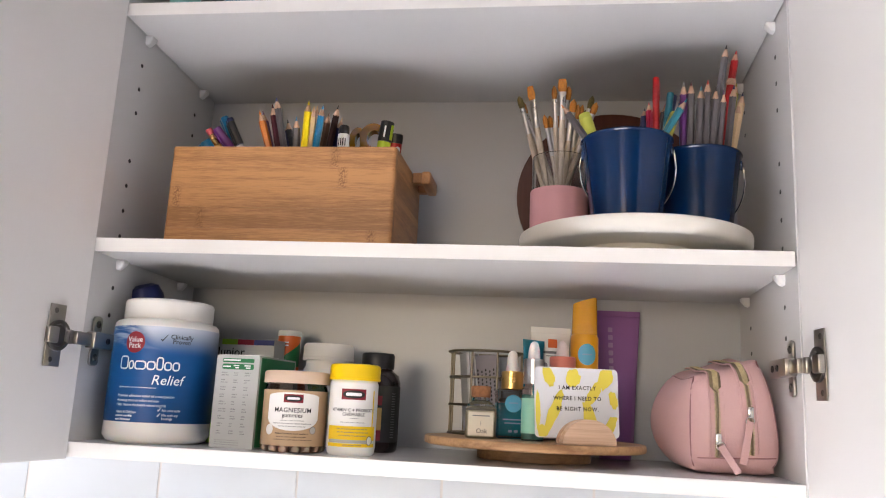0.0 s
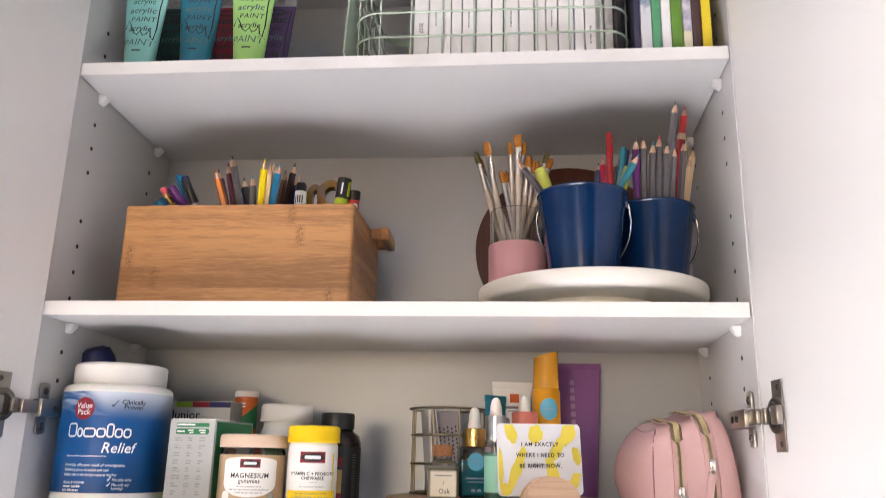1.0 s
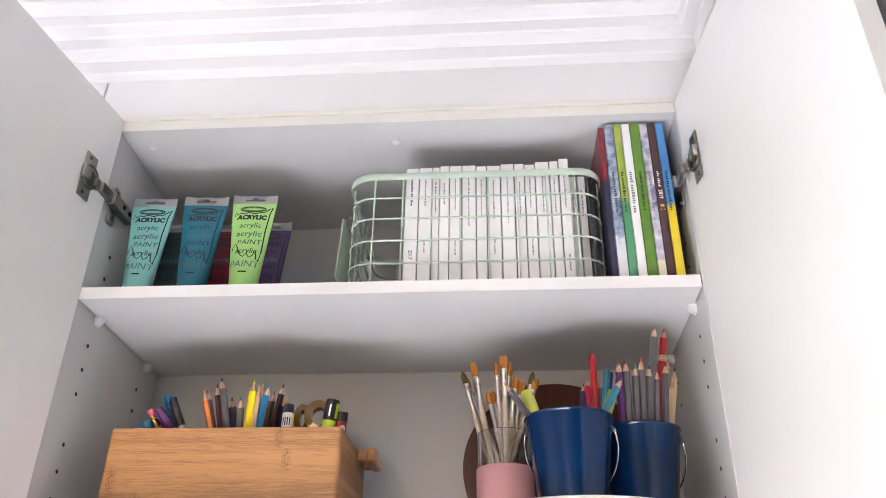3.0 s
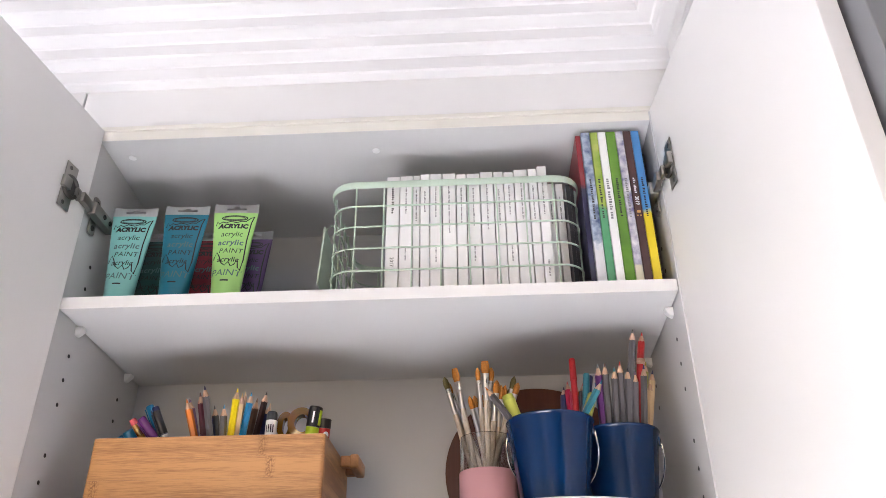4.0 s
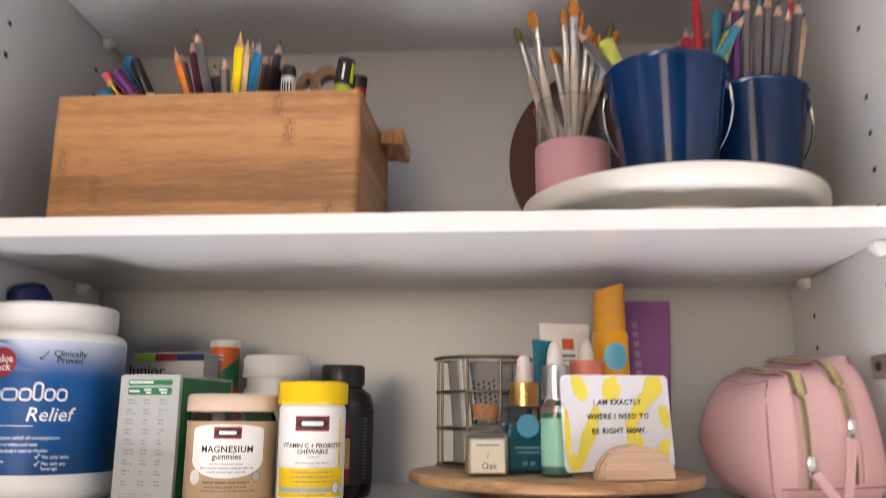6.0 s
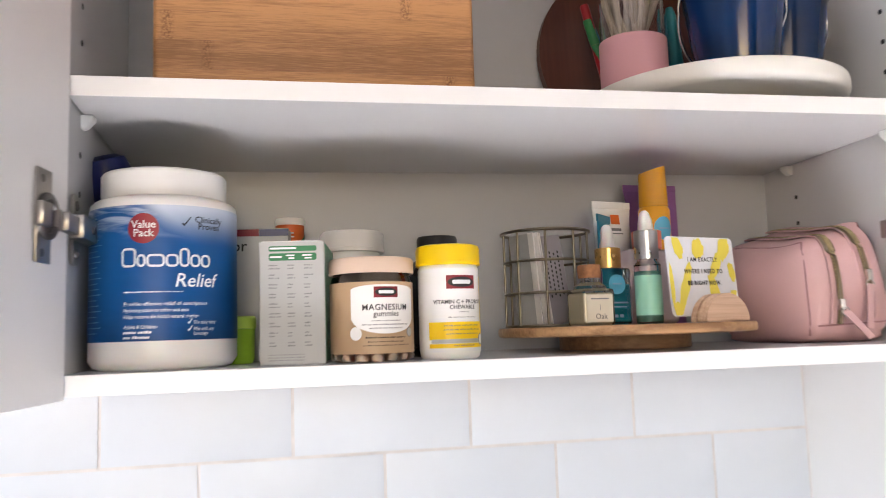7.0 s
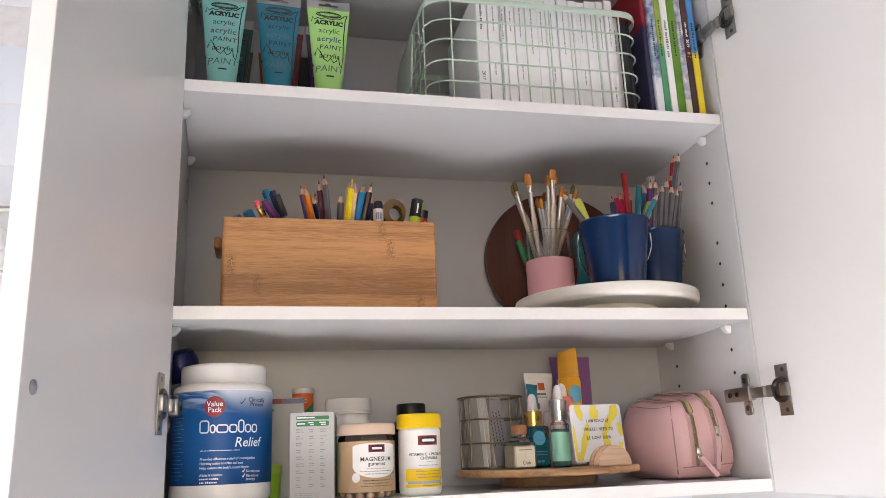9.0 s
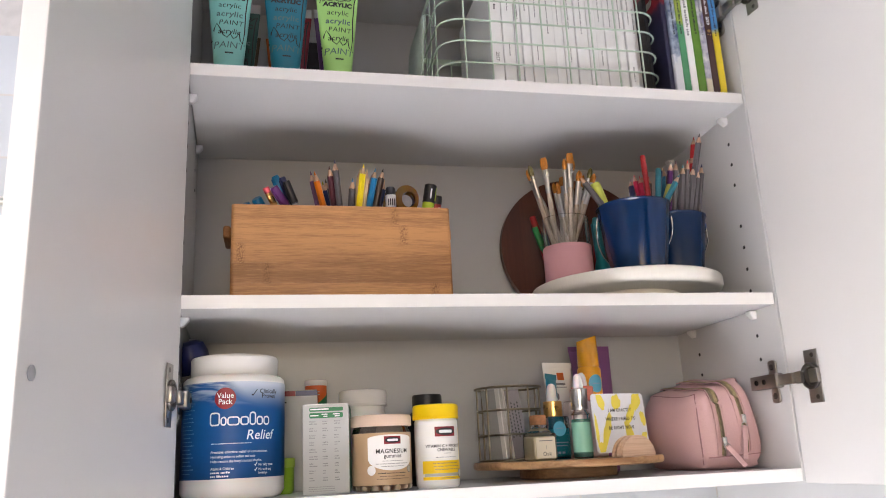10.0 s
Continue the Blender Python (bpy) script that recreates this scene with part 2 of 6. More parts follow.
structure("floor", box(XL - 0.1, 2.1, YF - 0.1, YB + 0.1, -0.05, 0.0), M["floor"], "pale grey floor of the kitchen", "floor")
structure("ceiling", box(XL - 0.1, 2.1, YF - 0.1, YB + 0.1, ZCEIL, ZCEIL + 0.05), M["cornice"], "white painted plaster ceiling", "ceiling")
wall_north = structure("wall_north", box(XL - 0.1, XR + 0.1, YB + 0.0024, YB + 0.11, 0, ZCEIL), M["grout"], "tiled white kitchen wall behind the cupboard", "wall")
structure("wall_east", box(XR, XR + 0.1, -0.356, YB + 0.006, 0, ZCEIL), M["wall"], "plain white painted side wall beside the cupboard", "wall")
# added strips: the shaded end of the wall as two grey tones
structure("door_casing", box(XR - 0.003, XR + 0.095, -0.3850, -0.3565, 0, ZCEIL - 0.001, 0.001), M["casing"], "added strip at the side wall's end, its shade painted light grey", "door casing")
structure("door_jamb", box(XR + 0.0005, XR + 0.09, -0.421, -0.3855, 0, ZCEIL - 0.001, 0.001), M["jamb"], "added outer strip at the side wall's end, its shade painted grey", "door jamb")
# hall assumed past the side wall, painted dark in place of low light
structure("hall_wall", box(2.0, 2.1, YF, YB + 0.006, 0, ZCEIL), M["hall"], "wall of an assumed hall beside the kitchen, dimness painted near-black", "wall")
structure("hall_end", box(XR + 0.1, 2.0, YB - 0.1, YB, 0, ZCEIL), M["hall"], "end wall of the assumed hall, dimness painted near-black", "wall")
structure("hall_partition", box(XR, XR + 0.1, YF, -1.6, 0, ZCEIL), M["far_wall"], "unseen partition by the assumed hall, greyed to cut front light", "wall")


def holed_wall(name, x0, x1, y0, y1, a0, a1, z0, z1, along, label, paint_="wall"):
    """A wall with one opening a0..a1, z0..z1 along its length."""
    bm = bmesh.new()
    if along == "y":
        for p in ((y0, a0, 0, ZCEIL), (a1, y1, 0, ZCEIL), (a0, a1, 0, z0), (a0, a1, z1, ZCEIL)):
            if p[3] - p[2] > 0.001:
                box(x0, x1, p[0], p[1], p[2], p[3], bm=bm)
    else:
        for p in ((x0, a0, 0, ZCEIL), (a1, x1, 0, ZCEIL), (a0, a1, 0, z0), (a0, a1, z1, ZCEIL)):
            if p[3] - p[2] > 0.001:
                box(p[0], p[1], y0, y1, p[2], p[3], bm=bm)
    return structure(name, bm, M[paint_], label, "wall")


holed_wall("wall_west", XL - 0.1, XL, YF, YB + 0.006, -1.86, -0.34, 0.94, 2.06, "y", "white painted wall with a bright window")
# unseen rear wall; the opening is sized to shape the sun's floor patch
holed_wall("wall_south", XL, 2.1, YF - 0.1, YF, -0.70, 0.36, 1.20, 2.02, "x", "unseen wall greyed to cut front light, its opening shaped for the sun", "far_wall")
structure("benchtop", box(XL, XR - 0.001, -0.33, YB, 0.86, 0.90, 0.003), M["bench"], "pale stone kitchen benchtop under the cupboard", "benchtop")
structure("bench_front", box(XL, XR - 0.001, -0.28, YB, 0.0, 0.858), M["door"], "white base cupboards under the benchtop", "cabinet")

# stepped cornice under the ceiling: over the cupboard and along the side wall
def cornice_profile():
    # depth from its wall, height
    return [(-0.012, 2.3795), (0.014, 2.3795), (0.017, 2.3815), (0.0185, 2.4010), (0.021, 2.4030), (0.038, 2.4040), (0.041, 2.4060), (0.0425, 2.4230), (0.045, 2.4250),
            (0.063, 2.4260), (0.066, 2.4280), (0.0675, 2.4440), (0.070, 2.4460), (0.090, 2.4470), (0.093, 2.4490), (0.096, 2.469), (-0.012, 2.469)]


bm = bmesh.new()
ra = [bm.verts.new((-1.7, -0.002 - d, z)) for d, z in cornice_profile()]
rb = [bm.verts.new((XR - 0.001 - max(d, 0.0), -0.002 - d, z)) for d, z in cornice_profile()]
rc = [bm.verts.new((XR - 0.001 - max(d, 0.0), -0.384, z)) for d, z in cornice_profile()]
for A, B in ((ra, rb), (rb, rc)):
    for i in range(len(A)):
        j = (i + 1) % len(A)
        bm.faces.new((A[i], B[i], B[j], A[j]))
bm.faces.new(ra)
bm.faces.new(rc[::-1])
structure("cornice", bm, M["cornice"], "white stepped plaster cornice at the ceiling", "cornice")
structure("filler_panel", box(-0.038, XR - 0.001, 0.0, 0.016, 2.306, 2.381, 0.001), M["door"], "white filler board between cupboard and cornice", "trim")
structure("filler_panel_west", box(-1.7, -0.041, 0.0, 0.016, 2.306, 2.381, 0.001), M["door"], "white filler board over the next bay", "trim")
structure("filler_strip", box(-0.016, XR - 0.001, -0.003, 0.014, 2.3045, 2.3115, 0.001), M["edge"], "narrow pale strip under the filler board", "trim")
structure("bulkhead", box(-1.7, XR - 0.001, 0.017, YB + 0.005, 2.306, ZCEIL - 0.001), M["wall"], "white bulkhead above the cupboard", "wall")
structure("scribe_panel", box(W + 0.0265, XR - 0.001, 0.002, YB + 0.004, 1.505, 2.304), M["white"], "white scribe panel between cupboard and wall", "trim")

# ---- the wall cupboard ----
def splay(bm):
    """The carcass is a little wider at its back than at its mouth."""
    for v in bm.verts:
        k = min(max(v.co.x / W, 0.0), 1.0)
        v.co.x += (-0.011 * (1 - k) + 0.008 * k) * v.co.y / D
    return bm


cupboard = thing("wall_cupboard", pose(0, 0, 0), "white melamine wall cupboard with both doors wide open", "cupboard")
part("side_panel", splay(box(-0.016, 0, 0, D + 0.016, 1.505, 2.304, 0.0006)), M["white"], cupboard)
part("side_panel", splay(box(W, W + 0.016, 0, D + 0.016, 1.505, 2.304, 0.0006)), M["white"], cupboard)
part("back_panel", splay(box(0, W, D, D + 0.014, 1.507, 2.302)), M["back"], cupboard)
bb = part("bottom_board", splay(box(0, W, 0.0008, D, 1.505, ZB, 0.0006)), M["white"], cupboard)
part("edge_strip", box(0.0002, W - 0.0002, 0.0, 0.0009, 1.5051, ZB - 0.0001, 0.0004), M["shelf_edge"], bb, "white edge strip, brightened for the front light")
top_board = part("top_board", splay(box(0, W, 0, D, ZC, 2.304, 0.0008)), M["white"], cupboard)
part("edge_strip", box(0.0005, W - 0.0005, -0.0008, -0.0001, ZC + 0.0004, 2.3036), M["edge"], top_board, "cream edge strip")
for cx, cy in ((0.385, 0.045), (0.030, 0.040)):
    cap = part("screw_cap", lathe([(0, 0), (0.0058, 0), (0.0052, -0.0014), (0.003, -0.0019), (0, -0.002)], 20), M["clip"], top_board, "", 50)
    cap.location = (cx, cy, ZC)
for zt in (ZM, ZT):
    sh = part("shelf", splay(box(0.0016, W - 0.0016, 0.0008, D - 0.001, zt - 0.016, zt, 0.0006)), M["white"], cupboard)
    part("edge_strip", box(0.0016, W - 0.0016, 0.0, 0.0009, zt - 0.0159, zt - 0.0001, 0.0004), M["shelf_edge"], sh, "white edge strip, brightened for the front light")
hole_mesh = None
for xs, sgn in ((0.0, 1), (W, -1)):
    for yh in (0.053, 0.219):
        for zh in ((1.666, 1.699, 1.763, 1.795, 1.827, 1.859, 1.922, 1.954, 1.986, 2.082, 2.115) if yh < 0.1 else (1.662, 1.694, 1.952, 1.984, 2.115)):
            if hole_mesh is None:
                ob = part("peg_hole", lathe([(0, 0.0), (0.0026, 0.0), (0.0027, 0.0004), (0.0022, 0.0005), (0.002, 0.0002), (0, 0.0002)], 14), M["black"], cupboard)
                hole_mesh = ob.data
            else:
                ob = new("peg_hole", hole_mesh)
                ob.parent = cupboard
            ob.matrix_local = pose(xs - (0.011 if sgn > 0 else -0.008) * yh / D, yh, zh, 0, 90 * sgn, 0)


def shelf_clip(x, y, z, sgn):
    # a faceted wedge on a round foot, with a flat top under the shelf
    bm = bmesh.new()
    lo = [bm.verts.new(p) for p in ((0, -0.0055, -0.0115), (0, 0.0055, -0.0115), (0.0045, 0.0035, -0.0105), (0.0045, -0.0035, -0.0105))]
    mid = [bm.verts.new(p) for p in ((0, -0.0072, -0.005), (0, 0.0072, -0.005), (0.0095, 0.0058, -0.004), (0.0095, -0.0058, -0.004))]
    up = [bm.verts.new(p) for p in ((0, -0.0072, 0.0), (0, 0.0072, 0.0), (0.0100, 0.0062, 0.0), (0.0100, -0.0062, 0.0))]
    for A, B in ((lo, mid), (mid, up)):
        for i in range(4):
            bm.faces.new((A[i], A[(i + 1) % 4], B[(i + 1) % 4], B[i]))
    bm.faces.new(lo[::-1])
    bm.faces.new(up)
    bmesh.ops.bevel(bm, geom=bm.edges[:], offset=0.0008, segments=2, affect="EDGES", profile=0.5)
    ob = tagged(part("shelf_clip", bm, M["clip"], None, "", 40), "small white plastic shelf support clip", "shelf support", "shelf support clips")
    ob.matrix_world = pose(x, y, z, 0, 0, 0 if sgn > 0 else 180)


for zt in (ZM, ZT):
    for yc in (0.060, 0.234):
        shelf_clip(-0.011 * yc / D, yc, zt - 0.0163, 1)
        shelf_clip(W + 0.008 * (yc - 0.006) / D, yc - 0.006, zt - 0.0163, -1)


def cupboard_door(name, pivot, angle, width, sgn):
    """A slab door hanging on its side panel; angle is its heading in plan."""
    d = thing(name, pose(pivot[0], pivot[1], 0, 0, 0, angle), "open white laminate cupboard door with a satin inner face", "door")
    y0, y1 = (-0.018, 0.0) if sgn < 0 else (0.0, 0.018)
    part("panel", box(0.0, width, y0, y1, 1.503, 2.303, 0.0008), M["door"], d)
    inner = 0.0
    bm = lathe([(0, 0.0), (0.0052, 0.0), (0.0052, 0.0012), (0.003, 0.0022), (0, 0.0024)], 20)
    cap = part("bumper", bm, M["bumper"], d, "small dark grey door bumper", 50)
    cap.matrix_local = pose(width - 0.02, inner, 1.622, 90 if sgn > 0 else -90, 0, 0)
    return d


left_door = cupboard_door("door_left", (0.0045, -0.004), -97.3, 0.397, -1)
right_door = cupboard_door("door_right", (W + 0.0005, -0.004), -85.4, 0.397, 1)
# slim unit on the tiled wall beyond the left door
wu = thing("wall_unit", pose(-0.62, YB, 1.76), "white wall-mounted unit with grey recesses between its ledges", "wall unit")
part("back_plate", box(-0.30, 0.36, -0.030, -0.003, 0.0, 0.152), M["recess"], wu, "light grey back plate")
part("ledge", box(-0.30, 0.36, -0.060, -0.031, 0.054, 0.070, 0.003), M["door"], wu)
part("rounded_ledge", box(-0.30, 0.36, -0.075, -0.031, 0.120, 0.156, 0.012, 4), M["door"], wu, "", 40)
part("thin_ledge", box(-0.30, 0.36, -0.040, -0.031, 0.084, 0.088, 0.001), M["door"], wu)
part("thin_ledge", box(-0.30, 0.36, -0.040, -0.031, 0.092, 0.095, 0.001), M["door"], wu)
part("trim_bead", box(-0.30, 0.36, -0.012, -0.003, 0.190, 0.195, 0.001), M["door"], wu)
part("trim_bead", box(-0.30, 0.36, -0.012, -0.003, 0.198, 0.201, 0.001), M["door"], wu)
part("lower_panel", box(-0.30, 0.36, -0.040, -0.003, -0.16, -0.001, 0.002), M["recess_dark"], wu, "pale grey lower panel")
# subway tiles: pieces of the back wall, in half-shifted rows
tile_mesh = None
TW, TH = 0.2085, 0.1035
def tile(x0, x1, z0, z1):
    global tile_mesh
    full = abs(x1 - x0 - TW) < 1e-6
    if full and tile_mesh is not None:
        ob = new("tile", tile_mesh)
        ob.parent = wall_north
    else:
        w, h = (x1 - x0) - 0.0036, (z1 - z0) - 0.0036
        bm = bmesh.new()
        lo = [bm.verts.new(p) for p in ((-w / 2, 0.008, -h / 2), (w / 2, 0.008, -h / 2), (w / 2, 0.008, h / 2), (-w / 2, 0.008, h / 2))]
        mid = [bm.verts.new((v.co.x, 0.0016, v.co.z)) for v in lo]
        e = min(0.008, w / 4)
        top = [bm.verts.new((v.co.x - math.copysign(e, v.co.x), -0.0002, v.co.z - math.copysign(0.008, v.co.z))) for v in lo]
        for A, B in ((lo, mid), (mid, top)):
            for i in range(4):
                bm.faces.new((A[i], A[(i + 1) % 4], B[(i + 1) % 4], B[i]))
        bm.faces.new(top)
        ob = part("tile", bm, M["tile"], wall_north, "", 20)
        if full:
            tile_mesh = ob.data
    ob.location = ((x0 + x1) / 2, YB, (z0 + z1) / 2)


# ---- materials of the things ----
def blue_water_mat():
    """Printed blue label: pale rippled water towards the top and one upper corner."""
    m = bpy.data.materials.new("blue_water_label")
    m.use_nodes = True
    n, l = m.node_tree.nodes, m.node_tree.links
    b = n["Principled BSDF"]
    b.inputs["Roughness"].default_value = 0.42
    b.inputs["Specular IOR Level"].default_value = 0.3
    co = n.new("ShaderNodeTexCoord")
    sep = n.new("ShaderNodeSeparateXYZ")
    l.new(co.outputs["Object"], sep.inputs[0])
    mp = n.new("ShaderNodeMapping")
    mp.inputs["Scale"].default_value = (16, 16, 75)
    l.new(co.outputs["Object"], mp.inputs["Vector"])
    no = n.new("ShaderNodeTexNoise")
    no.inputs["Scale"].default_value, no.inputs["Detail"].default_value, no.inputs["Distortion"].default_value = 1.6, 4, 1.2
    l.new(mp.outputs[0], no.inputs["Vector"])
    up = n.new("ShaderNodeMapRange")
    up.interpolation_type = "SMOOTHSTEP"
    up.inputs["From Min"].default_value, up.inputs["From Max"].default_value = 0.098, 0.150
    l.new(sep.outputs["Z"], up.inputs["Value"])
    corner = n.new("ShaderNodeMath")
    corner.operation = "MULTIPLY_ADD"
    corner.inputs[1].default_value = 1.1
    l.new(sep.outputs["X"], corner.inputs[0])
    l.new(sep.outputs["Z"], corner.inputs[2])
    cm = n.new("ShaderNodeMapRange")
    cm.interpolation_type = "SMOOTHSTEP"
    cm.inputs["From Min"].default_value, cm.inputs["From Max"].default_value = 0.112, 0.140
    l.new(corner.outputs[0], cm.inputs["Value"])
    rip = n.new("ShaderNodeMapRange")
    rip.inputs["From Min"].default_value, rip.inputs["From Max"].default_value = 0.42, 0.68
    l.new(no.outputs["Fac"], rip.inputs["Value"])
    mul = n.new("ShaderNodeMath")
    mul.operation = "MULTIPLY"
    l.new(up.outputs[0], mul.inputs[0])
    l.new(rip.outputs[0], mul.inputs[1])
    mul2 = n.new("ShaderNodeMath")
    mul2.operation = "MULTIPLY"
    l.new(up.outputs[0], mul2.inputs[0])
    l.new(cm.outputs[0], mul2.inputs[1])
    mx = n.new("ShaderNodeMath")
    mx.operation = "MAXIMUM"
    l.new(mul.outputs[0], mx.inputs[0])
    l.new(mul2.outputs[0], mx.inputs[1])
    low = n.new("ShaderNodeValToRGB")
    low.color_ramp.elements[0].color, low.color_ramp.elements[1].color = (0.002, 0.045, 0.165, 1), (0.003, 0.075, 0.25, 1)
    zz = n.new("ShaderNodeMapRange")
    zz.inputs["From Min"].default_value, zz.inputs["From Max"].default_value = 0.02, 0.12
    l.new(sep.outputs["Z"], zz.inputs["Value"])
    sub = n.new("ShaderNodeMath")
    sub.operation = "MULTIPLY_ADD"
    sub.inputs[1].default_value = 0.5
    l.new(no.outputs["Fac"], sub.inputs[0])
    l.new(zz.outputs[0], sub.inputs[2])
    l.new(sub.outputs[0], low.inputs[0])
    mix = n.new("ShaderNodeMix")
    mix.data_type = "RGBA"
    l.new(mx.outputs[0], mix.inputs["Factor"])
    l.new(low.outputs[0], mix.inputs["A"])
    mix.inputs["B"].default_value = (0.78, 0.84, 0.90, 1)
    l.new(mix.outputs["Result"], b.inputs["Base Color"])
    return m


def bamboo_mat(name, dark, light):
    m = wood_mat(name, dark, light, "X", 300, 0.42, 0.16, run=0.055)
    n, l = m.node_tree.nodes, m.node_tree.links
    b = n["Principled BSDF"]
    col = b.inputs["Base Color"].links[0].from_socket
    co = [x for x in n if x.type == "TEX_COORD"][0]
    inf = [x for x in n if x.type == "OBJECT_INFO"][0]
    sep = n.new("ShaderNodeSeparateXYZ")
    l.new(co.outputs["Object"], sep.inputs[0])
    wob = n.new("ShaderNodeTexNoise")
    wob.inputs["Scale"].default_value, wob.inputs["Detail"].default_value = 420, 4
    l.new(co.outputs["Object"], wob.inputs["Vector"])
    a = n.new("ShaderNodeMath")
    a.operation = "MULTIPLY_ADD"
    a.inputs[1].default_value = 1 / 0.62
    l.new(sep.outputs["X"], a.inputs[0])
    a.inputs[2].default_value = 0.5
    f = n.new("ShaderNodeMath")
    f.operation = "FRACT"
    l.new(a.outputs[0], f.inputs[0])
    d = n.new("ShaderNodeMath")
    d.operation = "SUBTRACT"
    d.inputs[1].default_value = 0.5
    l.new(f.outputs[0], d.inputs[0])
    ab = n.new("ShaderNodeMath")
    ab.operation = "ABSOLUTE"
    l.new(d.outputs[0], ab.inputs[0])
    mr = n.new("ShaderNodeMapRange")
    mr.interpolation_type = "SMOOTHSTEP"
    mr.inputs["From Min"].default_value, mr.inputs["From Max"].default_value = 0.013, 0.002
    l.new(ab.outputs[0], mr.inputs["Value"])
    th = n.new("ShaderNodeMapRange")
    th.inputs["From Min"].default_value, th.inputs["From Max"].default_value = 0.42, 0.62
    l.new(wob.outputs["Fac"], th.inputs["Value"])
    mu = n.new("ShaderNodeMath")
    mu.operation = "MULTIPLY"
    l.new(mr.outputs[0], mu.inputs[0])
    l.new(th.outputs[0], mu.inputs[1])
    mix = n.new("ShaderNodeMix")
    mix.data_type = "RGBA"
    l.new(mu.outputs[0], mix.inputs["Factor"])
    l.new(col, mix.inputs["A"])
    mix.inputs["B"].default_value = (dark[0] * 0.74, dark[1] * 0.68, dark[2] * 0.62, 1)
    l.new(mix.outputs["Result"], b.inputs["Base Color"])
    return m


def paint(colour, rough=0.4, **k):
    return mat("paint_%d_%d_%d" % tuple(int(c * 255) for c in colour), colour, rough, **k)


